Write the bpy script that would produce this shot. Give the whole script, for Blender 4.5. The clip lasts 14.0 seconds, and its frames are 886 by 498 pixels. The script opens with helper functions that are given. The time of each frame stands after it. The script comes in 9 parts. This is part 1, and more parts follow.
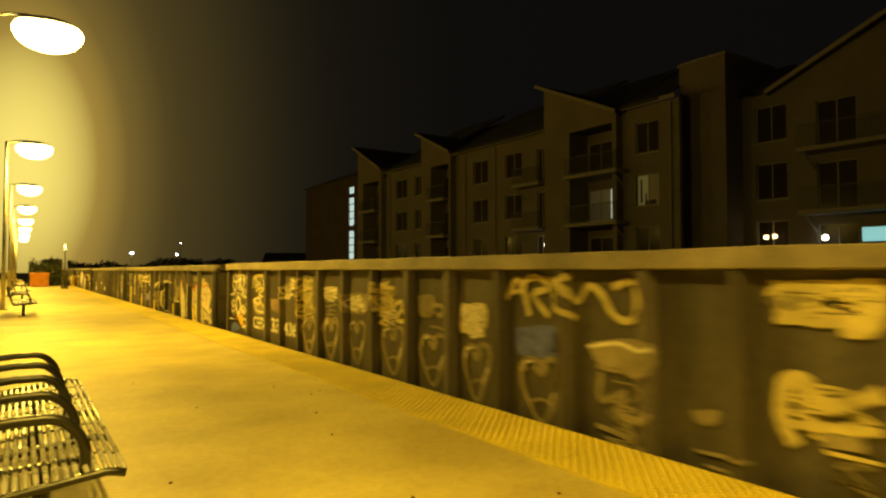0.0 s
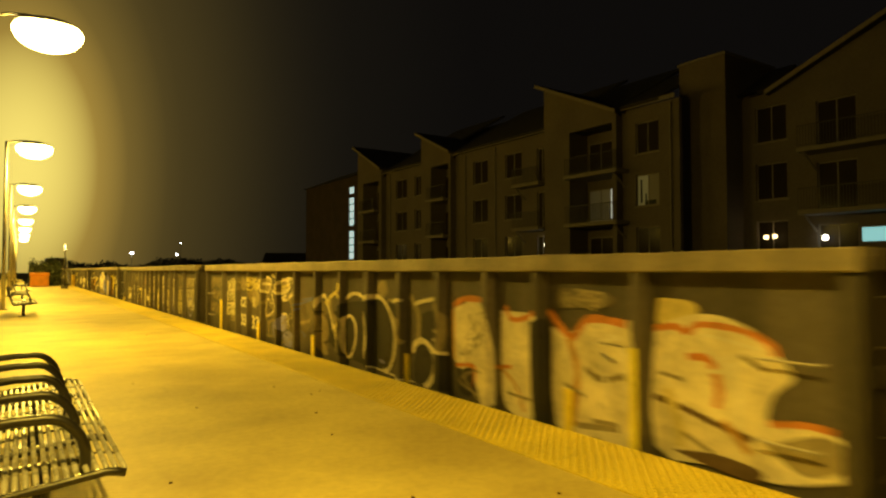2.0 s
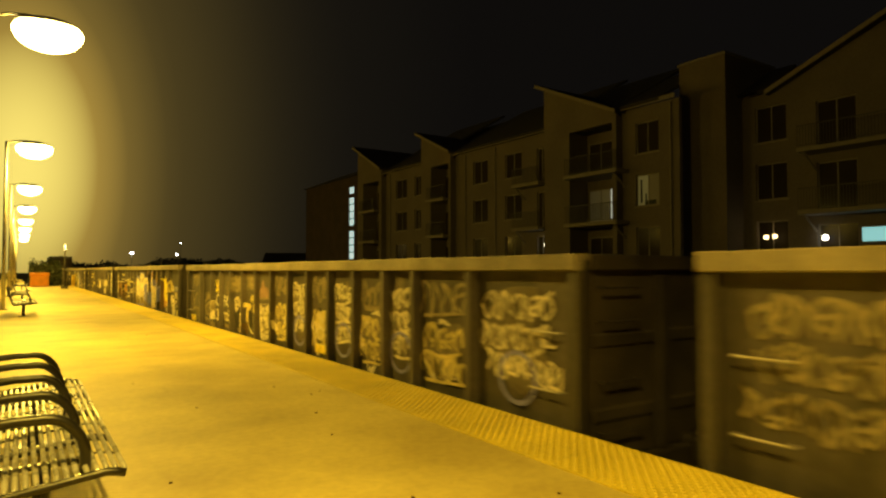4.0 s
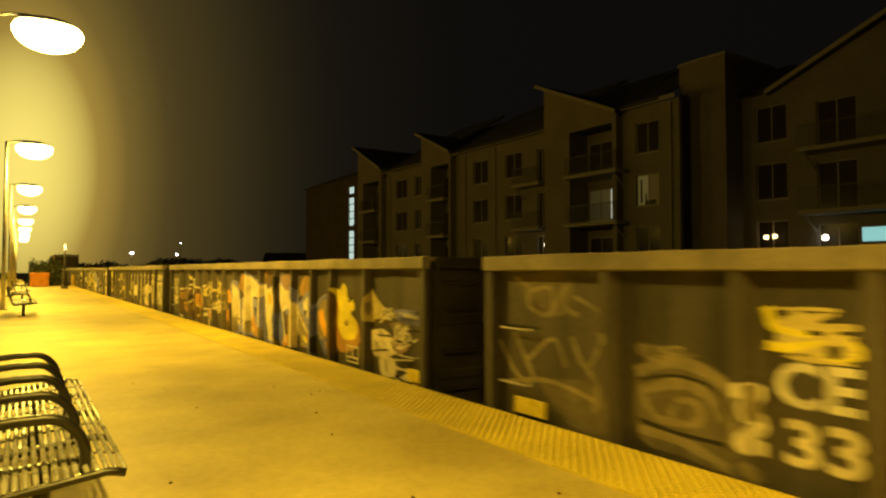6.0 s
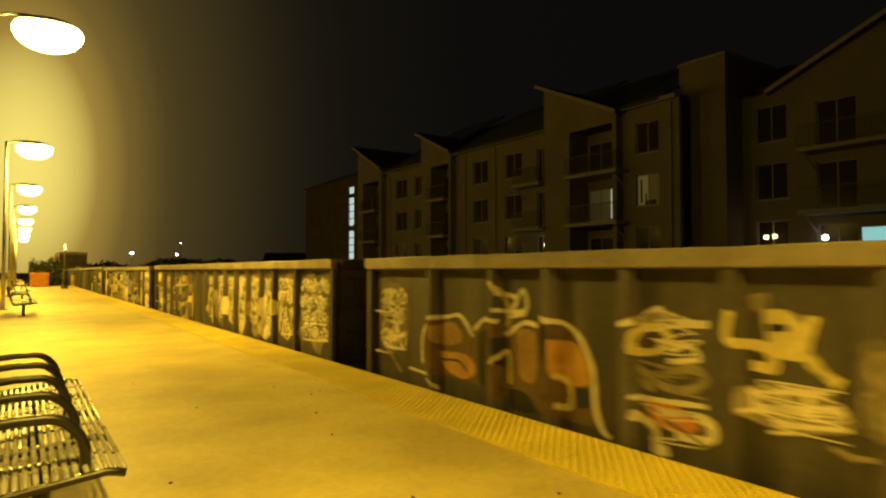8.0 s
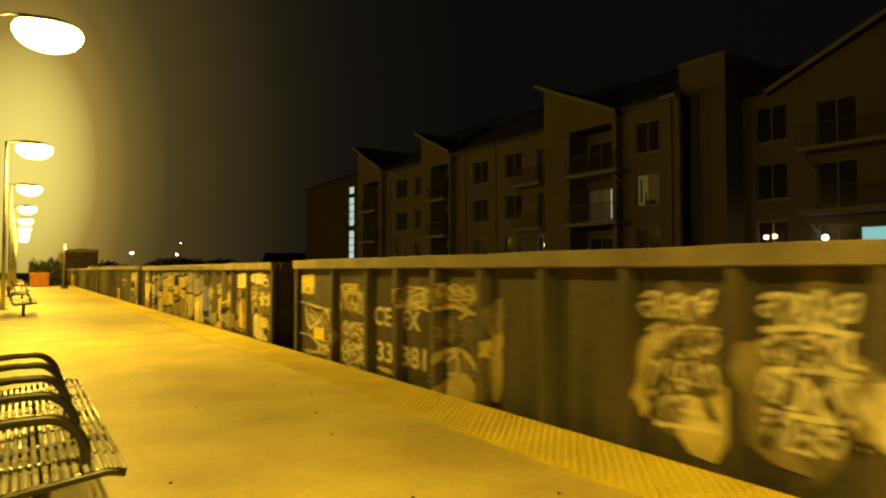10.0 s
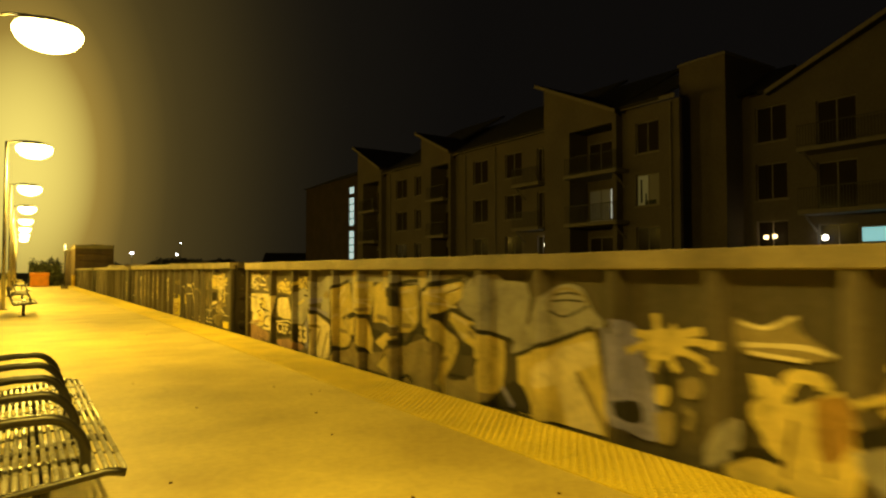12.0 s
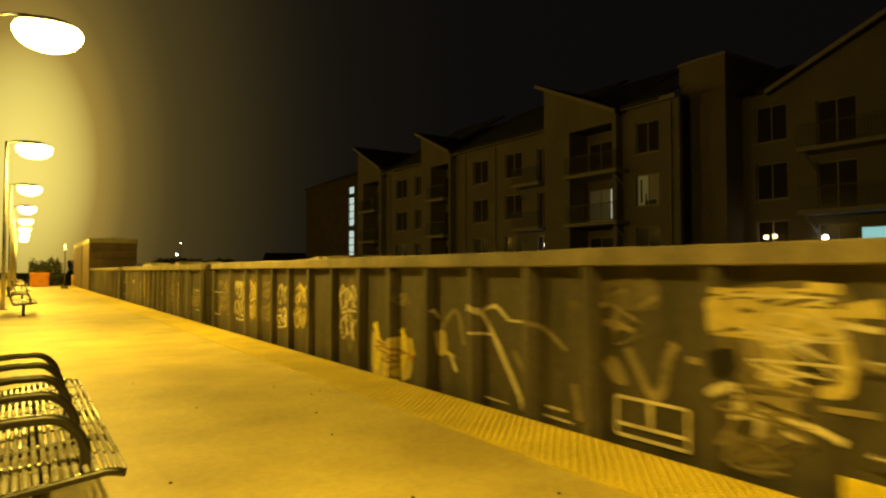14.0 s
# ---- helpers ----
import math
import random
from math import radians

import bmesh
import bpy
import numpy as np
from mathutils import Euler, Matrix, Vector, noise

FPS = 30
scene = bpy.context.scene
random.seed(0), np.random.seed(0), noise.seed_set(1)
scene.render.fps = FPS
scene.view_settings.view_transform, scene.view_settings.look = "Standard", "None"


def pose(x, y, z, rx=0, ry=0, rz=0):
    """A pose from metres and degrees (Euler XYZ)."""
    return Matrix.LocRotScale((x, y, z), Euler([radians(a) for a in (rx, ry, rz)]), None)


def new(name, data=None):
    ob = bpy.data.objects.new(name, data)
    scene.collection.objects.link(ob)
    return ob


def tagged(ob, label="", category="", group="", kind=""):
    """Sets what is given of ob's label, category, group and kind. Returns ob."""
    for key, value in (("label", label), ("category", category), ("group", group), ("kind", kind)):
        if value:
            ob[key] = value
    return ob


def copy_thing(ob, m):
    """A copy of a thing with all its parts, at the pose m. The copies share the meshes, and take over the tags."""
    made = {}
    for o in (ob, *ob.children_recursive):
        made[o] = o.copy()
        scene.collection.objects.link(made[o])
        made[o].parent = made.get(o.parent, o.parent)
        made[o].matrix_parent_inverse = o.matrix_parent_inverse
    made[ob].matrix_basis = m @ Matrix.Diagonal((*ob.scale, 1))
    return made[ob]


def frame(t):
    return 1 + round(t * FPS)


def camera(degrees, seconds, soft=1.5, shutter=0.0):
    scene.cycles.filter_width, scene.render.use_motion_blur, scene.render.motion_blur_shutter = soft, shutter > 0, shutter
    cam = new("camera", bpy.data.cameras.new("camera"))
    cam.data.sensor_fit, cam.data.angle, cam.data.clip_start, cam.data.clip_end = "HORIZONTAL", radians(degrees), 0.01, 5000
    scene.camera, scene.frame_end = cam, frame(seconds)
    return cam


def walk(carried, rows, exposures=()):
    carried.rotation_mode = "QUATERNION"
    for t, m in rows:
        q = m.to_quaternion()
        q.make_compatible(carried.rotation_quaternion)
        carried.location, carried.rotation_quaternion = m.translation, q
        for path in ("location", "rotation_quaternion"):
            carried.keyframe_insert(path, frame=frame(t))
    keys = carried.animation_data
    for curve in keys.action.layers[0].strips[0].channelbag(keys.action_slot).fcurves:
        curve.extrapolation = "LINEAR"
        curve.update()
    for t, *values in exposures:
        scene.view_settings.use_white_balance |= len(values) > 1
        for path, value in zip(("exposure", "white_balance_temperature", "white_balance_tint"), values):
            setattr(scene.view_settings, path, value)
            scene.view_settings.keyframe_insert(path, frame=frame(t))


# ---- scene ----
from mathutils import geometry

# ---------------------------------------------------------------- camera
EYE = (0.0, 0.0, 1.45)
YAW = -33.75
cam = camera(70, 14.0, soft=2.3, shutter=0.44)
CAM = pose(EYE[0], EYE[1], EYE[2], 90 + 1.94, 0, YAW)
walk(cam, [(0.0, CAM), (14.0, CAM)], exposures=[(0.0, 0.0), (1.2, 0.0), (2.2, -0.06), (3.2, -0.04), (5.4, 0.0), (7.0, -0.03), (8.2, -0.06), (10.4, -0.10), (11.4, -0.08), (12.5, -0.10), (13.5, -0.11), (14.0, -0.06)])

# ---------------------------------------------------------------- plan
EDGE_X = 4.17          # platform edge
STRIP_X = 3.31         # inner border of the tactile strip
RAIL_Z = -1.22
GROUND_Z = -1.55
SIDE_X = 4.23          # outer face of the wagons
TRACK_X = 5.86
PLAT_Y0, PLAT_Y1 = -22.0, 69.0
LAMP_X, LAMP_Z, LAMP_Y0, LAMP_STEP = 0.37, 6.04, 14.25, 14.05
PITCH, BODY = 17.5, 16.25
FACADE = 28.6

# ---------------------------------------------------------------- world and lamps
SODIUM = (1.0, 0.632, 0.055)
world = bpy.data.worlds.new("night_sky")
scene.world = world
world.use_nodes = True
wn, wl = world.node_tree.nodes, world.node_tree.links
wn.clear()
w_out, w_bg = wn.new("ShaderNodeOutputWorld"), wn.new("ShaderNodeBackground")
w_tc, w_dot, w_ramp = wn.new("ShaderNodeTexCoord"), wn.new("ShaderNodeVectorMath"), wn.new("ShaderNodeValToRGB")
w_dot.operation = "DOT_PRODUCT"
w_dot.inputs[1].default_value = Vector((0.0, 0.996, 0.070)).normalized()
w_flat, w_unit = wn.new("ShaderNodeVectorMath"), wn.new("ShaderNodeVectorMath")
w_flat.operation, w_unit.operation = "MULTIPLY", "NORMALIZE"
w_flat.inputs[1].default_value = (1.0, 1.0, 0.50)
wl.new(w_tc.outputs["Generated"], w_flat.inputs[0])
wl.new(w_flat.outputs[0], w_unit.inputs[0])
wl.new(w_unit.outputs[0], w_dot.inputs[0])
wl.new(w_dot.outputs["Value"], w_ramp.inputs[0])
# haze and bloom of the lamp row, put into the sky colour around its direction
w_ramp.color_ramp.interpolation = "B_SPLINE"
w_ramp.color_ramp.elements[0].position, w_ramp.color_ramp.elements[0].color = 0.80, (0.0039, 0.0033, 0.0029, 1)
w_ramp.color_ramp.elements[1].position, w_ramp.color_ramp.elements[1].color = 1.0, (1.25, 0.84, 0.19, 1)
for at, c in ((0.90, (0.0075, 0.0062, 0.0042)), (0.945, (0.0140, 0.0108, 0.0056)), (0.983, (0.058, 0.041, 0.012)), (0.993, (0.17, 0.112, 0.024)), (0.9972, (0.42, 0.27, 0.048)), (0.9990, (0.86, 0.56, 0.10))):
    e = w_ramp.color_ramp.elements.new(at)
    e.color = (*c, 1)
wl.new(w_ramp.outputs[0], w_bg.inputs[0])
wl.new(w_bg.outputs[0], w_out.inputs[0])
w_bg.inputs[1].default_value = 1.0

LAMP_ROWS = [LAMP_Y0 + LAMP_STEP * k for k in range(-1, 8)]
for k, y in enumerate(LAMP_ROWS):
    light = bpy.data.lights.new("platform_light", "SPOT")
    light.spot_size, light.spot_blend, light.shadow_soft_size = radians(126 if k == 0 else 156), (0.8 if k == 0 else 0.35), 0.22
    light.energy, light.color = (2100.0 if k == 0 else 2350.0), SODIUM
    new("platform_light", light).matrix_world = pose(LAMP_X, y, LAMP_Z - 0.28)
    if 1 <= k < 7:   # sideways spill of the drop lens
        light = bpy.data.lights.new("lens_spill", "POINT")
        light.shadow_soft_size, light.energy, light.color = 0.2, 1000.0, SODIUM
        new("lens_spill", light).matrix_world = pose(LAMP_X, y, LAMP_Z - 0.20)

# ---------------------------------------------------------------- materials
def mat(name, base, rough=0.7, metal=0.0, vary=0.25, scale=3.0, bump=0.15, fine=40.0, stain=None, stain_amount=0.5, island=0.0, per_object=0.0, emit=None, strength=0.0, spec=0.5, streak=1.0):
    m = bpy.data.materials.new(name)
    m.use_nodes = True
    n, l = m.node_tree.nodes, m.node_tree.links
    b = n["Principled BSDF"]
    b.inputs["Metallic"].default_value = metal
    b.inputs["Specular IOR Level"].default_value = spec
    if emit:
        b.inputs["Base Color"].default_value = (*base, 1)
        b.inputs["Roughness"].default_value = rough
        b.inputs["Emission Color"].default_value = (*emit, 1)
        b.inputs["Emission Strength"].default_value = strength
        return m
    tc = n.new("ShaderNodeTexCoord")
    big, small = n.new("ShaderNodeTexNoise"), n.new("ShaderNodeTexNoise")
    big.inputs["Scale"].default_value, big.inputs["Detail"].default_value = scale, 5
    small.inputs["Scale"].default_value, small.inputs["Detail"].default_value = fine, 6
    stretch = n.new("ShaderNodeMapping")
    stretch.inputs["Scale"].default_value = (1.0, 1.0, streak)
    l.new(tc.outputs["Object"], stretch.inputs["Vector"])
    l.new(stretch.outputs[0], big.inputs["Vector"])
    l.new(tc.outputs["Object"], small.inputs["Vector"])
    ramp = n.new("ShaderNodeValToRGB")
    lo = tuple(c * (1 - vary) for c in (stain or base))
    ramp.color_ramp.elements[0].position, ramp.color_ramp.elements[0].color = 0.36, (*lo, 1)
    ramp.color_ramp.elements[1].position, ramp.color_ramp.elements[1].color = 0.66, (*[min(1, c * (1 + vary * 0.4)) for c in base], 1)
    l.new(big.outputs["Fac"], ramp.inputs[0])
    mix = n.new("ShaderNodeMix")
    mix.data_type, mix.blend_type = "RGBA", "MULTIPLY"
    mix.inputs[0].default_value = stain_amount
    l.new(ramp.outputs[0], mix.inputs[6])
    r2 = n.new("ShaderNodeValToRGB")
    r2.color_ramp.elements[0].position, r2.color_ramp.elements[0].color = 0.3, (0.55, 0.55, 0.55, 1)
    r2.color_ramp.elements[1].position, r2.color_ramp.elements[1].color = 0.65, (1, 1, 1, 1)
    l.new(small.outputs["Fac"], r2.inputs[0])
    l.new(r2.outputs[0], mix.inputs[7])
    col = mix.outputs[2]
    if per_object or island:
        hsv = n.new("ShaderNodeHueSaturation")
        mr = n.new("ShaderNodeMapRange")
        amount = per_object or island
        mr.inputs[3].default_value, mr.inputs[4].default_value = 1 - amount, 1 + amount
        if per_object:
            src = n.new("ShaderNodeObjectInfo").outputs["Random"]
        else:
            src = n.new("ShaderNodeNewGeometry").outputs["Random Per Island"]
        l.new(src, mr.inputs[0])
        l.new(mr.outputs[0], hsv.inputs["Value"])
        l.new(col, hsv.inputs["Color"])
        col = hsv.outputs[0]
    l.new(col, b.inputs["Base Color"])
    rr = n.new("ShaderNodeMapRange")
    rr.inputs[3].default_value, rr.inputs[4].default_value = max(0.05, rough - 0.14), min(1, rough + 0.14)
    l.new(big.outputs["Fac"], rr.inputs[0])
    l.new(rr.outputs[0], b.inputs["Roughness"])
    if bump:
        bp = n.new("ShaderNodeBump")
        bp.inputs["Strength"].default_value, bp.inputs["Distance"].default_value = bump, 0.02
        l.new(small.outputs["Fac"], bp.inputs["Height"])
        l.new(bp.outputs[0], b.inputs["Normal"])
    return m


M_CONCRETE = mat("platform_concrete", (0.56, 0.468, 0.14), 0.64, vary=0.19, scale=0.8, stain=(0.50, 0.40, 0.11), fine=13.0, bump=0.08, stain_amount=0.30)
M_CONC_EDGE = mat("concrete_edge", (0.30, 0.28, 0.25), 0.85, vary=0.3, scale=1.2, fine=14)
M_TACTILE = mat("yellow_tactile_plastic", (0.70, 0.55, 0.045), 0.55, vary=0.25, scale=1.3, fine=22, bump=0.1, stain_amount=0.4)
M_GROUND = mat("dark_soil_and_grass", (0.05, 0.05, 0.03), 0.95, vary=0.5, scale=0.3, fine=6, bump=0.5)
M_BALLAST = mat("track_ballast", (0.12, 0.11, 0.10), 0.95, vary=0.5, scale=4, fine=25, bump=1.0)
M_RAIL = mat("rail_steel", (0.20, 0.16, 0.13), 0.4, metal=0.8)
M_CAR = mat("weathered_brown_car_paint", (0.086, 0.073, 0.057), 0.62, vary=0.5, scale=2.6, streak=0.16, fine=16, bump=0.2, stain_amount=0.6, per_object=0.16)
# darker brown than the side panels, for end walls, end rails, ribs and floor
M_CAR_END = mat("dark_car_end_paint", (0.052, 0.040, 0.028), 0.7, vary=0.45, scale=2.0, fine=14, bump=0.25)
# much paler than the panels; also covers the scrap loads
M_CAP = mat("pale_top_rail_paint", (0.30, 0.255, 0.165), 0.6, vary=0.35, scale=1.4, fine=20, bump=0.2)
M_POST = mat("side_post_paint", (0.112, 0.093, 0.071), 0.6, vary=0.4, scale=2.6, streak=0.25, fine=18, bump=0.2, per_object=0.2)
M_TRUCK = mat("cast_steel_truck", (0.05, 0.04, 0.035), 0.7, metal=0.3)
M_REFLECTOR = mat("yellow_reflective_tape", (0.92, 0.74, 0.06), 0.3, vary=0.12, scale=6, fine=60, bump=0.05)
M_GRAB = mat("worn_grab_iron_paint", (0.50, 0.46, 0.38), 0.5, vary=0.3, scale=20)
M_BOXCAR = mat("boxcar_brown_paint", (0.16, 0.11, 0.06), 0.65, vary=0.35, scale=0.9, fine=12)
M_BOXTOP = mat("pale_boxcar_roof_band", (0.42, 0.38, 0.22), 0.6, vary=0.2, scale=1.0)
M_BENCH = mat("black_enamelled_steel", (0.020, 0.018, 0.016), 0.36, vary=0.2, scale=8, fine=60, bump=0.03, spec=0.7)
# bare steel bars; the pale base colour stands in for lamp glints along them
M_BENCH_BAR = mat("glint_pale_steel_bar", (0.70, 0.68, 0.62), 0.28, metal=0.45, vary=0.25, scale=8, fine=60, bump=0.02)
M_POLE = mat("dark_painted_pole", (0.05, 0.045, 0.04), 0.5, vary=0.2)
M_GALV = mat("galvanised_steel", (0.42, 0.40, 0.36), 0.5, metal=0.3, vary=0.2, scale=4, fine=40, bump=0.05)
M_LENS = mat("sodium_lens", (0.8, 0.7, 0.4), 0.4, emit=(1.0, 0.74, 0.20), strength=22.0)
M_ORANGE = mat("orange_plastic", (0.90, 0.34, 0.02), 0.6, vary=0.15, scale=2)
M_YPOST = mat("yellow_bollard_paint", (0.60, 0.40, 0.04), 0.6)
M_STUCCO = mat("beige_stucco_wall", (0.18, 0.154, 0.122), 0.9, vary=0.16, scale=0.35, fine=7, bump=0.2, stain_amount=0.3)
M_STUCCO_T = mat("tan_tower_stucco", (0.18, 0.15, 0.112), 0.9, vary=0.16, scale=0.4, fine=7, bump=0.2, stain_amount=0.3)
M_TRIM = mat("pale_trim", (0.28, 0.25, 0.195), 0.8, vary=0.12)
M_ROOF = mat("dark_roof_shingles", (0.045, 0.040, 0.036), 0.9, vary=0.4, scale=1.5, fine=12, bump=0.5)
M_FRAME = mat("window_frame_paint", (0.30, 0.27, 0.22), 0.6, vary=0.1)
M_RAILING = mat("dark_balcony_railing", (0.05, 0.045, 0.04), 0.5, vary=0.2)
M_BRICK = mat("dark_red_brick_wall", (0.075, 0.05, 0.036), 0.9, vary=0.3, scale=1.0, fine=18, bump=0.4)
M_DOOR = mat("dark_interior", (0.03, 0.028, 0.025), 0.9)
M_GLASS = mat("dark_window_glass", (0.045, 0.036, 0.028), 0.10, vary=0.1, scale=0.7, bump=0.0, spec=0.06)
M_LIT_COOL = mat("cool_lit_glass", (0.6, 0.7, 0.7), 0.5, emit=(0.62, 0.85, 0.80), strength=0.75)
M_LIT_WARM = mat("dim_lit_curtain", (0.25, 0.22, 0.15), 0.8, emit=(0.50, 0.43, 0.13), strength=0.11)
M_CURTAIN = mat("dim_grey_curtain", (0.36, 0.36, 0.34), 0.9, emit=(0.36, 0.36, 0.24), strength=0.022)
M_LIT_DIM = mat("faintly_lit_curtain", (0.25, 0.22, 0.15), 0.8, emit=(0.50, 0.43, 0.13), strength=0.016)
M_LIT_SLIT = mat("bright_lit_gap", (0.8, 0.8, 0.7), 0.8, emit=(0.75, 0.78, 0.62), strength=0.6)
M_CYAN = mat("cyan_lit_panel", (0.5, 0.8, 0.8), 0.5, emit=(0.40, 0.97, 0.98), strength=0.55)
M_BULB = mat("white_bulb", (1, 1, 1), 0.4, emit=(1.0, 0.92, 0.72), strength=7.0)
M_BULB_W = mat("warm_bulb", (1, 1, 1), 0.4, emit=(1.0, 0.72, 0.30), strength=6.0)
M_BULB_B = mat("far_cool_bulb", (1, 1, 1), 0.4, emit=(0.9, 0.92, 1.0), strength=9.0)
M_FAR = mat("far_dark_house", (0.05, 0.045, 0.04), 0.9, vary=0.3)
M_LEAF = mat("dark_leaves", (0.04, 0.05, 0.02), 0.8, vary=0.4, scale=2.0, island=0.3)
M_DEBRIS = mat("dead_leaf_bits", (0.10, 0.06, 0.02), 0.9)
def spray(name, base, cover=0.5):
    """Worn spray paint: thins out in patches so that the car's own paint shows through."""
    m = mat(name, base, 0.7, vary=0.22, scale=3, fine=20, bump=0.05, stain_amount=0.35)
    n, l = m.node_tree.nodes, m.node_tree.links
    tc, nz, rp = n.new("ShaderNodeTexCoord"), n.new("ShaderNodeTexNoise"), n.new("ShaderNodeValToRGB")
    nz.inputs["Scale"].default_value, nz.inputs["Detail"].default_value, nz.inputs["Roughness"].default_value = 5.5, 7, 0.7
    rp.color_ramp.elements[0].position, rp.color_ramp.elements[0].color = 0.30, (0.62, 0.62, 0.62, 1)
    rp.color_ramp.elements[1].position, rp.color_ramp.elements[1].color = 0.30 + cover * 0.4, (1, 1, 1, 1)
    l.new(tc.outputs["Object"], nz.inputs["Vector"])
    l.new(nz.outputs["Fac"], rp.inputs[0])
    l.new(rp.outputs[0], n["Principled BSDF"].inputs["Alpha"])
    return m


PAINT = {
    "cream": spray("cream_spray_paint", (0.78, 0.70, 0.48)),
    "white": spray("white_spray_paint", (0.80, 0.75, 0.60)),
    "gold": spray("gold_spray_paint", (0.68, 0.57, 0.20)),
    "yellow": spray("yellow_spray_paint", (0.95, 0.80, 0.045), 0.2),
    "orange": spray("orange_spray_paint", (0.56, 0.30, 0.055)),
    "amber": spray("amber_spray_paint", (0.38, 0.23, 0.055)),
    "red": spray("red_spray_paint", (0.62, 0.23, 0.045)),
    "pink": spray("pink_spray_paint", (0.36, 0.23, 0.17)),
    "blue": spray("blue_grey_spray_paint", (0.12, 0.145, 0.45)),
    "pale": spray("pale_lavender_spray_paint", (0.27, 0.27, 0.62)),
    "olive": spray("faded_olive_spray_paint", (0.33, 0.275, 0.15), 0.7),
    "dark": spray("black_spray_paint", (0.016, 0.014, 0.012), 0.3),
    "haze": spray("faint_overspray", (0.20, 0.165, 0.10), 1.0),
    "tangerine": spray("bright_orange_spray_paint", (0.90, 0.48, 0.035), 0.2),
    "grey": spray("pale_grey_spray_paint", (0.36, 0.35, 0.38)),
    "brown": spray("brown_spray_paint", (0.14, 0.085, 0.035)),
}

# ---------------------------------------------------------------- mesh helpers
def part(name, bm, material, parent=None, label="", smooth=False):
    me = bpy.data.meshes.new(name)
    bm.normal_update()
    bm.to_mesh(me)
    bm.free()
    for m in (material if isinstance(material, (list, tuple)) else [material]):
        me.materials.append(m)
    if smooth:
        for p in me.polygons:
            p.use_smooth = True
    ob = new(name, me)
    ob.parent = parent
    if label:
        ob["label"] = label
    return ob


def empty(name, m=None):
    ob = new(name)
    ob.empty_display_size = 0.2
    if m is not None:
        ob.matrix_basis = m
    return ob


def box(bm, x0, x1, y0, y1, z0, z1, bevel=0.0):
    r = bmesh.ops.create_cube(bm, size=1.0)
    for v in r["verts"]:
        v.co = Vector((x0 + (v.co.x + 0.5) * (x1 - x0), y0 + (v.co.y + 0.5) * (y1 - y0), z0 + (v.co.z + 0.5) * (z1 - z0)))
    if bevel:
        edges = list({e for v in r["verts"] for e in v.link_edges})
        bmesh.ops.bevel(bm, geom=edges, offset=bevel, segments=2, affect="EDGES", profile=0.5)
    return bm


def boxed(x0, x1, y0, y1, z0, z1, bevel=0.0):
    return box(bmesh.new(), x0, x1, y0, y1, z0, z1, bevel)


def tube(bm, pts, r, seg=8, r_end=None):
    """A round bar along a line of points."""
    pts = [Vector(p) for p in pts]
    rings = []
    for i, p in enumerate(pts):
        d = (pts[min(i + 1, len(pts) - 1)] - pts[max(i - 1, 0)]).normalized()
        a = d.orthogonal().normalized() if abs(d.z) > 0.9 else d.cross(Vector((0, 0, 1))).normalized()
        b = d.cross(a)
        rad = r if r_end is None else r + (r_end - r) * i / (len(pts) - 1)
        rings.append([bm.verts.new(p + (a * math.cos(2 * math.pi * k / seg) + b * math.sin(2 * math.pi * k / seg)) * rad) for k in range(seg)])
    for q, s in zip(rings, rings[1:]):
        for k in range(seg):
            bm.faces.new((q[k], q[(k + 1) % seg], s[(k + 1) % seg], s[k]))
    bm.faces.new(rings[0][::-1])
    bm.faces.new(rings[-1])
    return bm


def prism(bm, outline, axis, a0, a1):
    """An outline of (p, q) swept along an axis: x (outline in y, z), y (x, z) or z (x, y)."""
    def at(p, q, a):
        return {"x": (a, p, q), "y": (p, a, q), "z": (p, q, a)}[axis]
    lo = [bm.verts.new(at(p, q, a0)) for p, q in outline]
    hi = [bm.verts.new(at(p, q, a1)) for p, q in outline]
    n = len(outline)
    for k in range(n):
        bm.faces.new((lo[k], lo[(k + 1) % n], hi[(k + 1) % n], hi[k]))
    bm.faces.new(lo[::-1])
    bm.faces.new(hi)
    bmesh.ops.recalc_face_normals(bm, faces=bm.faces[:])
    return bm


def ball(bm, c, rx, ry, rz, sub=2):
    r = bmesh.ops.create_icosphere(bm, subdivisions=sub, radius=1.0)
    for v in r["verts"]:
        v.co = Vector((c[0] + v.co.x * rx, c[1] + v.co.y * ry, c[2] + v.co.z * rz))
    return bm


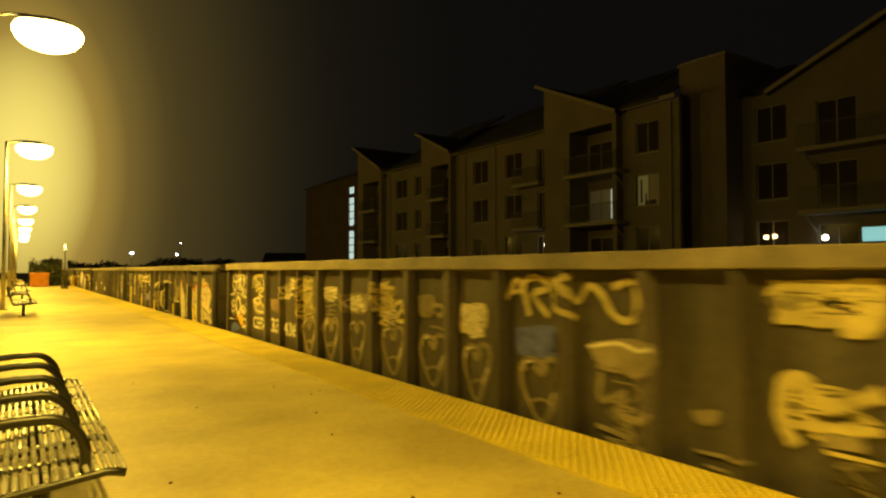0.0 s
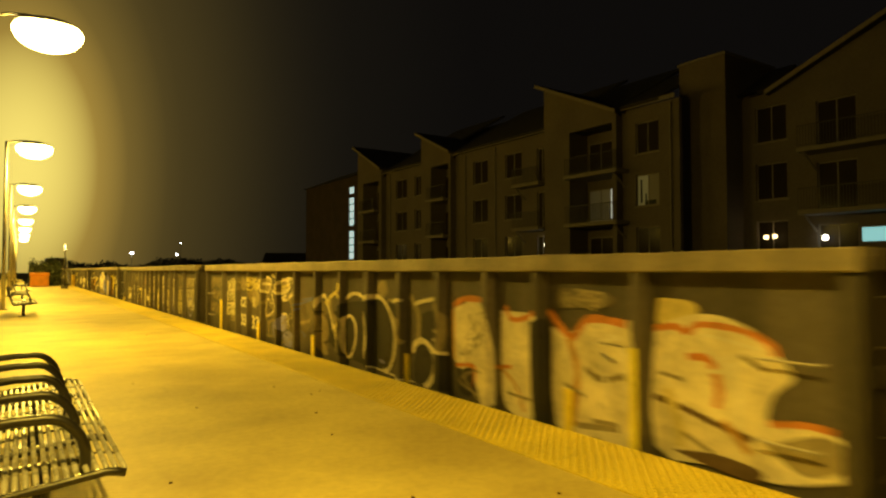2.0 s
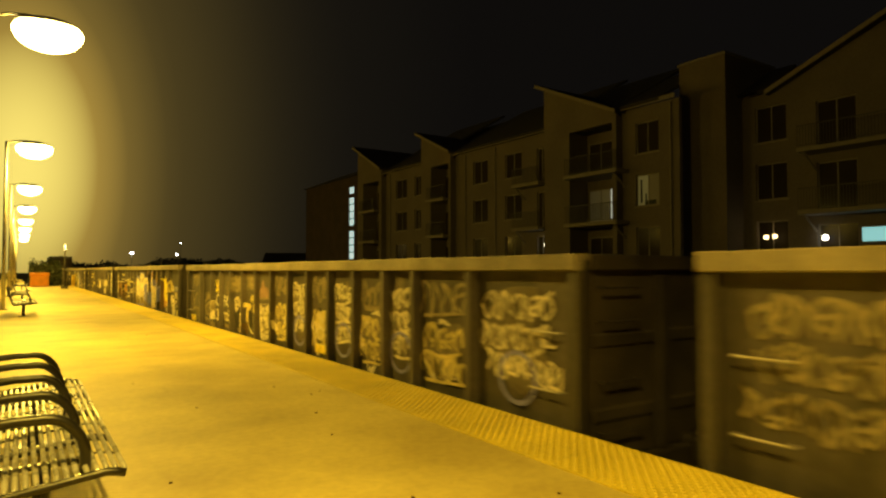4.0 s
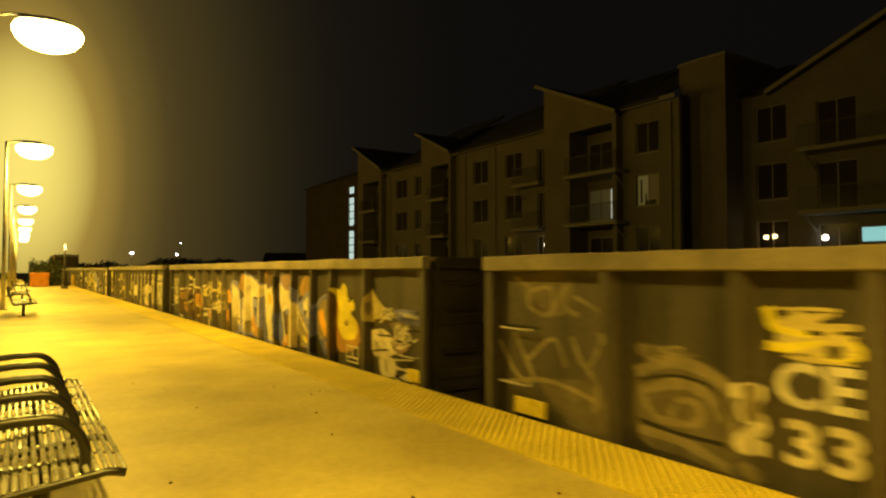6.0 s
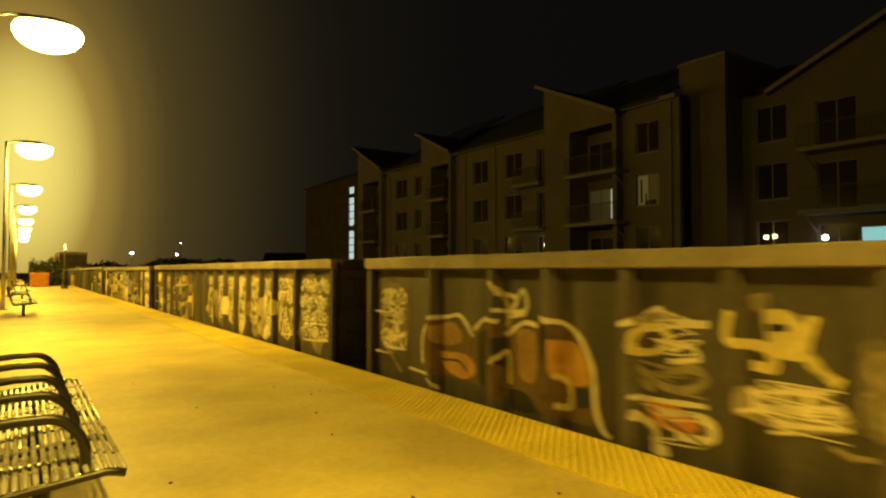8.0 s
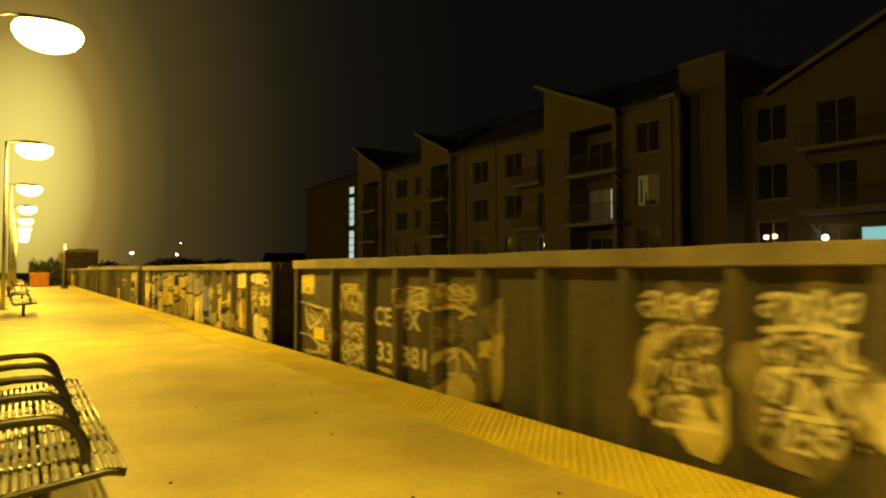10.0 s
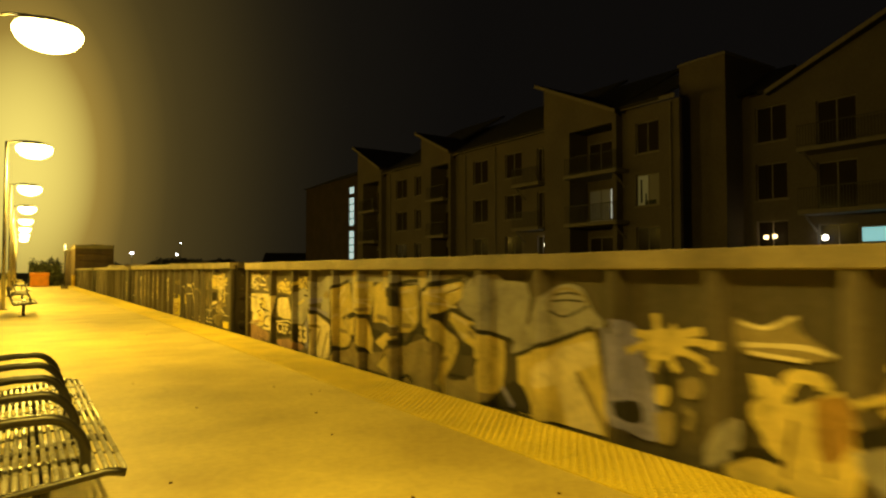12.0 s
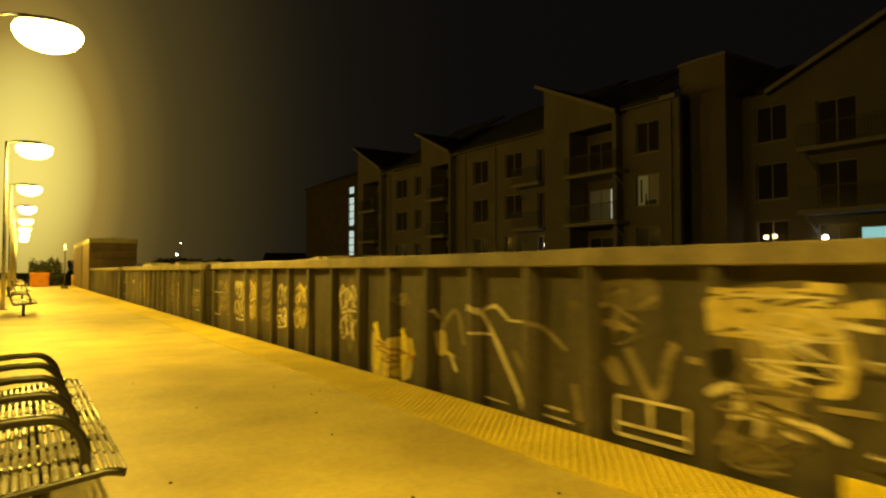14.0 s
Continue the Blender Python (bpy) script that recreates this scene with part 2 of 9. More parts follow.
# ---------------------------------------------------------------- ground, track, platform
def build_ground():
    bm = bmesh.new()
    bmesh.ops.create_grid(bm, x_segments=60, y_segments=60, size=900)
    for v in bm.verts:
        v.co.z = GROUND_Z + 0.04 * noise.noise(v.co * 0.05)
    tagged(part("ground", bm, M_GROUND), "dark bare soil and grass around the station", "ground", kind="structure")
    bm = bmesh.new()
    prism(bm, [(TRACK_X - 1.64, GROUND_Z - 0.1), (TRACK_X + 2.1, GROUND_Z - 0.1), (TRACK_X + 1.6, RAIL_Z - 0.17), (TRACK_X - 1.6, RAIL_Z - 0.17)], "y", -60, 260)
    tagged(part("track_bed", bm, M_BALLAST), "grey crushed stone ballast under the track", "track bed", kind="structure")
    for s in (-1, 1):
        x = TRACK_X + s * 0.7525
        bm = bmesh.new()
        prism(bm, [(x - 0.07, RAIL_Z - 0.17), (x + 0.07, RAIL_Z - 0.17), (x + 0.07, RAIL_Z - 0.15), (x + 0.012, RAIL_Z - 0.13), (x + 0.012, RAIL_Z - 0.04), (x + 0.036, RAIL_Z - 0.03),
                   (x + 0.036, RAIL_Z), (x - 0.036, RAIL_Z), (x - 0.036, RAIL_Z - 0.03), (x - 0.012, RAIL_Z - 0.04), (x - 0.012, RAIL_Z - 0.13), (x - 0.07, RAIL_Z - 0.15)], "y", -60, 260)
        tagged(part("rail", bm, M_RAIL), "worn steel rail of the freight track", "rail", group="rails", kind="structure")


def build_platform():
    bm = bmesh.new()
    prism(bm, [(-3.2, -0.25), (EDGE_X - 0.03, -0.25), (EDGE_X - 0.03, -0.004), (-3.2, -0.004)], "y", PLAT_Y0, PLAT_Y1)
    base = tagged(part("platform", bm, M_CONCRETE), "pale worn concrete station platform lit by sodium lamps", "platform", kind="structure")
    part("far_walkway", boxed(-3.2, 0.4, PLAT_Y1 + 0.01, 128.0, -0.25, -0.006), M_CONCRETE, base)
    bm = boxed(-2.9, EDGE_X - 0.25, PLAT_Y0 + 0.2, PLAT_Y1 - 0.2, GROUND_Z - 0.2, -0.25)
    part("foundation_wall", bm, M_CONC_EDGE, base)
    bm = boxed(EDGE_X - 0.03, EDGE_X, PLAT_Y0, PLAT_Y1, -0.12, 0.0, 0.004)
    part("edge_nosing", bm, M_TACTILE, base, "yellow edge nosing")
    # tactile tiles, each its own piece, with rows of low domes
    tile_l = 1.22
    y = PLAT_Y0
    me = None
    while y < PLAT_Y1 - 0.1:
        if me is None:
            bm = boxed(STRIP_X + 0.004, EDGE_X - 0.034, 0.003, tile_l - 0.003, -0.02, 0.008, 0.002)
            tile = part("tactile_tile", bm, M_TACTILE, base, "yellow plastic tactile tile")
            me = tile.data
        else:
            tile = new("tactile_tile", me)
            tile.parent = base
        tile.location = (0, y, 0)
        y += tile_l
    step = 0.0875
    verts, faces = [], []
    prof = ((0.021, 0.0), (0.017, 0.0065), (0.010, 0.0085))
    seg = 7
    def domes(y0, y1):
        j = 0
        yy = y0
        while yy < y1:
            off = 0.0 if j % 2 == 0 else step / 2
            x = STRIP_X + 0.05 + off
            while x < EDGE_X - 0.06:
                b = len(verts)
                for r, z in prof:
                    for k in range(seg):
                        a = 2 * math.pi * k / seg
                        verts.append((x + r * math.cos(a), yy + r * math.sin(a), 0.0075 + z))
                for q in range(2):
                    for k in range(seg):
                        faces.append((b + q * seg + k, b + q * seg + (k + 1) % seg, b + (q + 1) * seg + (k + 1) % seg, b + (q + 1) * seg + k))
                faces.append(tuple(b + 2 * seg + k for k in range(seg)))
                x += step
            yy += step / 2
            j += 1
    dome = bmesh.new()
    rings = [[dome.verts.new((r * math.cos(2 * math.pi * k / seg), r * math.sin(2 * math.pi * k / seg), 0.0075 + z)) for k in range(seg)] for r, z in prof]
    for q, t in zip(rings, rings[1:]):
        for k in range(seg):
            dome.faces.new((q[k], q[(k + 1) % seg], t[(k + 1) % seg], t[k]))
    dome.faces.new(rings[-1])
    first = part("tactile_dome", dome, M_TACTILE, base, smooth=True)
    spots = [(STRIP_X + 0.05 + (j % 2) * step / 2 + i * step, 1.9 + j * step / 2) for j in range(38) for i in range(9)]
    spots = [p for p in spots if p[0] < EDGE_X - 0.06]
    first.location = (*spots[0], 0)
    for p in spots[1:]:
        ob = new("tactile_dome", first.data)
        ob.parent, ob.location = base, (*p, 0)
    domes(1.9 + 38 * step / 2, 24.0)
    dm = bpy.data.meshes.new("tactile_domes")
    dm.from_pydata(verts, [], faces)
    dm.materials.append(M_TACTILE)
    for p in dm.polygons:
        p.use_smooth = True
    ob = new("tactile_domes", dm)
    ob.parent = base
    ob["kind"] = "stuff"


def build_debris():
    rnd = random.Random(5)
    bm = bmesh.new()
    spots = [(rnd.uniform(0.8, 3.6), rnd.uniform(2.2, 7.5)) for _ in range(11)] + [(rnd.uniform(0.5, 4.0), rnd.uniform(6, 20)) for _ in range(7)]
    for x, y in spots:
        a, s = rnd.uniform(0, 6.28), rnd.uniform(0.006, 0.014)
        pts = [(x + math.cos(a + k * 1.2566) * s * rnd.uniform(0.6, 1.3), y + math.sin(a + k * 1.2566) * s * rnd.uniform(0.6, 1.3)) for k in range(5)]
        prism(bm, pts, "z", -0.003, 0.003 + rnd.uniform(0, 0.004))
    tagged(part("leaf_litter", bm, M_DEBRIS), "small brown leaf scraps scattered on the platform", "litter", kind="stuff")


# ---------------------------------------------------------------- platform furniture
def build_bench(y0):
    """Long steel bench of lengthwise bars with hooped arm dividers; its front edge faces the track."""
    length = 3.18
    b = empty("platform_bench", pose(0, y0, 0))
    section = []
    for k in range(15):
        u = k / 14
        x = 0.470 - u * 0.60
        z = 0.430 + 0.018 * math.sin(min(1, u * 6) * math.pi / 2) - 0.075 * max(0, u - 0.15)
        section.append((x, z))
    for x, z in section:
        part("seat_bar", tube(bmesh.new(), [(x, 0.02, z), (x, length - 0.02, z)], 0.0135, 10), M_BENCH_BAR, b, smooth=True)
    for k in range(12):
        u = k / 11
        x, z = -0.165 - 0.16 * u, 0.44 + 0.46 * u
        part("back_bar", tube(bmesh.new(), [(x, 0.02, z), (x, length - 0.02, z)], 0.0105, 10), M_BENCH_BAR, b, smooth=True)
    for yy in (0.0, 0.80, 1.59, 2.38, 3.18):
        pts = [(x, yy, z - 0.016) for x, z in section] + [(-0.175 - 0.16 * k / 5, yy, 0.42 + 0.50 * k / 5) for k in range(6)]
        part("cross_rib", tube(bmesh.new(), pts, 0.022, 8), M_BENCH, b, smooth=True)
    for yy in (0.40, 1.2, 1.99, 2.78):
        part("cross_strap", tube(bmesh.new(), [(x, yy, z - 0.013) for x, z in section], 0.007, 5), M_BENCH, b)
    for yy in (0.15, 0.88, 1.61, 2.35, 3.06):
        top = 0.70
        pts = [(0.300, yy, 0.40), (0.300, yy, 0.50)]
        for k in range(9):
            a = k / 8 * math.pi / 2
            pts.append((0.300 - 0.15 * (1 - math.cos(a)) - 0.03 * math.sin(a), yy, 0.52 + (top - 0.52) * math.sin(a)))
        pts += [(-0.02, yy, top), (-0.15, yy, top - 0.012), (-0.235, yy, top - 0.03)]
        part("arm_hoop", tube(bmesh.new(), pts, 0.028, 10), M_BENCH, b, smooth=True)
    for yy in (0.55, 2.63):
        bm = tube(bmesh.new(), [(0.12, yy, 0.012), (0.12, yy, 0.37)], 0.045, 12)
        part("pedestal", bm, M_BENCH, b, smooth=True)
        part("foot_plate", boxed(-0.03, 0.27, yy - 0.10, yy + 0.10, 0.0, 0.014, 0.003), M_BENCH, b)
        part("seat_bracket", boxed(-0.12, 0.36, yy - 0.03, yy + 0.03, 0.352, 0.378, 0.004), M_BENCH, b)
    return tagged(b, "black steel bench with shiny bars and hooped arm dividers", "bench", group="benches along the platform")


def build_lamp():
    """Platform lamp: pole, arm and a wide drop-lens head."""
    y = LAMP_ROWS[0]
    lamp = empty("platform_lamp", pose(0, y, 0))
    part("pole", tube(bmesh.new(), [(-0.50, 0, 0), (-0.50, 0, 3), (-0.50, 0, 6.22)], 0.075, 14, 0.05), M_GALV, lamp, "pale galvanised pole", smooth=True)
    part("base_plate", boxed(-0.66, -0.34, -0.16, 0.16, 0.0, 0.03, 0.006), M_POLE, lamp)
    pts = [(-0.50, 0, 6.18), (-0.25, 0, 6.27), (0.0, 0, 6.30), (0.25, 0, 6.30)]
    part("arm", tube(bmesh.new(), pts, 0.028, 8), M_GALV, lamp, smooth=True)
    bm = bmesh.new()
    bmesh.ops.create_uvsphere(bm, u_segments=20, v_segments=10, radius=1.0)
    bmesh.ops.bisect_plane(bm, geom=bm.verts[:] + bm.edges[:] + bm.faces[:], plane_co=(0, 0, 0.45), plane_no=(0, 0, -1), clear_outer=True)
    for v in bm.verts:
        v.co = Vector((LAMP_X + v.co.x * 0.61, v.co.y * 0.37, LAMP_Z + 0.004 + v.co.z * 0.28))
    part("head", bm, M_GALV, lamp, smooth=True)
    # glowing lens built oversize, its shape taking in the lamp's bloom
    bm = bmesh.new()
    bmesh.ops.create_uvsphere(bm, u_segments=24, v_segments=14, radius=1.0)
    for v in bm.verts:
        v.co = Vector((LAMP_X + v.co.x * 0.60, v.co.y * 0.36, LAMP_Z + v.co.z * (0.27 if v.co.z > 0 else 0.40)))
    lens = part("lens", bm, M_LENS, lamp, "glowing yellow sodium lens", smooth=True)
    lens.visible_shadow = False
    tagged(lamp, "tall platform lamp with a glowing sodium head", "lamp", group="platform lamps")
    for yy in LAMP_ROWS[1:]:
        copy_thing(lamp, pose(0, yy, 0))


def build_platform_end():
    bin_ = empty("storage_bin")
    part("body", boxed(0.75, 2.2, 67.4, 68.2, 0.0, 0.95, 0.05), M_ORANGE, bin_)
    part("lid", boxed(0.70, 2.25, 67.35, 68.25, 0.954, 1.25, 0.07), M_ORANGE, bin_)
    tagged(bin_, "bright orange plastic storage bin at the platform end", "storage bin")
    post = empty("signal_post", pose(2.98, 59.0, 0))
    part("base", boxed(-0.25, 0.25, -0.25, 0.25, 0.0, 0.20, 0.03), M_POLE, post)
    part("pole", tube(bmesh.new(), [(0, 0, 0.2), (0, 0, 3.15)], 0.045, 10), M_POLE, post, smooth=True)
    part("lamp_glass", boxed(-0.04, 0.04, -0.04, 0.04, 3.10, 3.50, 0.02), M_BULB_W, post, "glowing narrow lamp glass")
    tagged(post, "slim dark post with a small glowing lamp", "post")
    bol = empty("bollard", pose(4.0, 66.0, 0))
    part("shaft", tube(bmesh.new(), [(0, 0, 0), (0, 0, 1.05)], 0.14, 12), M_YPOST, bol, smooth=True)
    tagged(bol, "yellow painted bollard at the platform end", "bollard")


# ---------------------------------------------------------------- wagons
POSTS = [1.70, 2.93, 3.75, 4.70, 5.65, 6.60, 7.55, 8.55, 9.55, 10.55, 11.50, 12.45, 13.32, 14.55]
TOP = 1.615
PANEL_D = 0.095
POST_W = 0.19


def dented_rail(x0, x1):
    """The top rail, slightly buckled by years of loading."""
    bm = bmesh.new()
    ring = [(x0 + 0.012, -0.158), (x1 - 0.012, -0.158), (x1, -0.146), (x1, -0.012), (x1 - 0.012, 0.0), (x0 + 0.012, 0.0), (x0, -0.012), (x0, -0.146)]
    rows = []
    n = 64
    for k in range(n + 1):
        y = BODY * k / n
        dz = 0.011 * noise.noise(Vector((x0, y * 0.9, 1.0))) + 0.006 * noise.noise(Vector((x0, y * 3.1, 5.0)))
        dx = 0.012 * noise.noise(Vector((x0, y * 1.3, 9.0)))
        rows.append([bm.verts.new((x + dx, y, TOP + z + (dz if z > -0.1 else dz * 0.3))) for x, z in ring])
    for a, b in zip(rows, rows[1:]):
        for k in range(8):
            bm.faces.new((a[k], a[(k + 1) % 8], b[(k + 1) % 8], b[k]))
    bm.faces.new(rows[0][::-1])
    bm.faces.new(rows[-1])
    return bm


def scrap_load(car, y0, y1, top, seed):
    """Crumpled sheet scrap that shows above the rail."""
    rnd = random.Random(seed)
    bm = bmesh.new()
    w = 2 * (TRACK_X - SIDE_X)
    n, m = 14, 8
    grid = []
    for i in range(n + 1):
        row = []
        for j in range(m + 1):
            edge = min(i, n - i, 3) / 3 * min(j + 1.2, m - j, 2) / 2
            row.append(bm.verts.new((0.2 + (w - 0.4) * j / m, y0 + (y1 - y0) * i / n + rnd.uniform(-0.08, 0.08), -0.25 + (top + 0.25) * min(1, edge) + rnd.uniform(-0.09, 0.09))))
        grid.append(row)
    for a, b in zip(grid, grid[1:]):
        for k in range(m):
            bm.faces.new((a[k], a[k + 1], b[k + 1], b[k]))
    part("scrap_load", bm, M_CAP, car, "heap of crumpled scrap metal")


def build_gondola():
    """Open gondola wagon. Its origin lies on the platform side at the leading end; y runs to the rear."""
    w = 2 * (TRACK_X - SIDE_X)
    g = empty("gondola_wagon")
    # side panels between posts
    cuts = [0.0] + POSTS + [BODY]
    for a, b in zip(cuts, cuts[1:]):
        part("side_panel", boxed(PANEL_D, PANEL_D + 0.012, a, b, -0.30, TOP - 0.15), M_CAR, g)
    part("far_side_wall", boxed(w - PANEL_D - 0.012, w - PANEL_D, 0, BODY, -0.30, TOP - 0.15), M_CAR, g)
    for p in POSTS:
        h = POST_W / 2
        bm = bmesh.new()
        prism(bm, [(PANEL_D, p - h), (0.004, p - h * 0.52), (0.0, p - h * 0.47), (0.0, p + h * 0.47), (0.004, p + h * 0.52), (PANEL_D, p + h)], "z", -0.32, TOP - 0.16)
        part("side_post", bm, M_POST, g)
        bm = bmesh.new()
        prism(bm, [(w - PANEL_D, p - h), (w, p - h * 0.5), (w, p + h * 0.5), (w - PANEL_D, p + h)], "z", -0.32, TOP - 0.16)
        part("side_post", bm, M_POST, g)
    for a in (0.0, BODY - 0.13):
        part("corner_post", boxed(0.012, PANEL_D + 0.05, a, a + 0.13, -0.34, TOP - 0.16, 0.012), M_CAR, g)
        part("corner_post", boxed(w - PANEL_D - 0.05, w - 0.012, a, a + 0.13, -0.34, TOP - 0.16, 0.012), M_CAR, g)
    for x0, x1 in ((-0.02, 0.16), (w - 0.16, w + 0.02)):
        part("top_rail", dented_rail(x0, x1), M_CAP, g, "pale top rail")
        part("side_sill", boxed(x0 + 0.03, x1 - 0.02, 0, BODY, -0.42, -0.30, 0.01), M_POST, g)
    for a, s in ((0.0, -1), (BODY, 1)):
        y0, y1 = sorted((a, a - s * 0.05))
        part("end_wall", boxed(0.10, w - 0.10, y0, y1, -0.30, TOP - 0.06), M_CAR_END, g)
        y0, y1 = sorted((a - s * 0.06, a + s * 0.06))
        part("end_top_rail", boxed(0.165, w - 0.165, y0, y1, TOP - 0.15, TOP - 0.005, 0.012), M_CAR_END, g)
        for z in (-0.05, 0.42, 0.98, 1.30):
            y2 = a + s * 0.085
            for x0 in (0.28, w - 0.78):
                part("end_rung", tube(bmesh.new(), [(x0, a, z), (x0, y2, z), (x0 + 0.5, y2, z), (x0 + 0.5, a, z)], 0.013, 6), M_TRUCK, g)
        part("end_pillar", boxed(w / 2 - 0.55, w / 2 - 0.40, min(a, a + s * 0.10), max(a, a + s * 0.10), -0.30, TOP - 0.20, 0.012), M_TRUCK, g)
        for z in (0.10, 0.80):
            bm = bmesh.new()
            prism(bm, [(a, z - 0.07), (a + s * 0.018, z - 0.05), (a + s * 0.018, z + 0.05), (a, z + 0.07)], "x", 0.2, w - 0.2)
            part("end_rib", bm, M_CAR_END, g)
        part("end_sill", boxed(0.05, w - 0.05, min(a, a + s * 0.12), max(a, a + s * 0.12), -0.55, -0.31, 0.02), M_TRUCK, g)
        yb = a + s * 0.58
        part("coupler", boxed(w / 2 - 0.13, w / 2 + 0.13, min(a, yb), max(a, yb), -0.50, -0.22, 0.04), M_TRUCK, g)
        # truck
        c = a - s * 1.75
        t = part("truck", boxed(w / 2 - 1.0, w / 2 + 1.0, c - 0.18, c + 0.18, RAIL_Z + 0.35, RAIL_Z + 0.78, 0.03), M_TRUCK, g)
        for x in (w / 2 - 1.02, w / 2 + 1.02):
            bm = bmesh.new()
            prism(bm, [(c - 1.15, RAIL_Z + 0.36), (c - 0.5, RAIL_Z + 0.22), (c + 0.5, RAIL_Z + 0.22), (c + 1.15, RAIL_Z + 0.36), (c + 1.15, RAIL_Z + 0.52), (c + 0.4, RAIL_Z + 0.72), (c - 0.4, RAIL_Z + 0.72), (c - 1.15, RAIL_Z + 0.52)], "x", x - 0.06, x + 0.06)
            part("side_frame", bm, M_TRUCK, t)
        for yy in (c - 0.86, c + 0.86):
            for x in (w / 2 - 0.76, w / 2 + 0.76):
                bm = tube(bmesh.new(), [(x - 0.065, yy, RAIL_Z + 0.42), (x + 0.065, yy, RAIL_Z + 0.42)], 0.42, 24)
                part("wheel", bm, M_TRUCK, t)
            part("axle", tube(bmesh.new(), [(w / 2 - 0.9, yy, RAIL_Z + 0.42), (w / 2 + 0.9, yy, RAIL_Z + 0.42)], 0.08, 10), M_TRUCK, t)
        # grab irons by the corner
        for z in (0.30, 0.86, 1.30)[:2]:
            ya, yb2 = (0.26, 0.66) if a == 0 else (BODY - 0.66, BODY - 0.26)
            part("grab_iron", tube(bmesh.new(), [(PANEL_D, ya, z), (0.02, ya, z), (0.02, yb2, z), (PANEL_D, yb2, z)], 0.011, 6), M_GRAB, g)
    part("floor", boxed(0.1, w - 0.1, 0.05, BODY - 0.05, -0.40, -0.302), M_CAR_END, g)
    part("center_sill", boxed(w / 2 - 0.25, w / 2 + 0.25, 0.0, BODY, -0.72, -0.41), M_TRUCK, g)
    return g


SIGNS = [
    ((0.0, 0.3), (0.3, 1.0), (0.7, 0.6), (0.3, 0.2), (0.9, 0.1), (1.1, 0.8)),
    ((0.0, 0.9), (0.5, 0.1), (0.2, 0.5), (0.8, 0.9), (1.2, 0.2)),
    ((0.1, 0.1), (0.0, 0.8), (0.6, 1.0), (0.5, 0.4), (1.2, 0.3)),
    ((0.2, 0.7), (0.9, 0.95), (0.6, 0.2), (0.1, 0.4), (1.0, 0.6)),
    ((0.0, 0.5), (0.6, 0.9), (1.0, 0.4), (0.5, 0.05), (0.2, 0.6), (1.2, 0.95)),
    ((0.0, 0.05), (0.4, 0.6), (0.1, 0.95), (0.7, 0.7), (0.9, 0.0)),
]


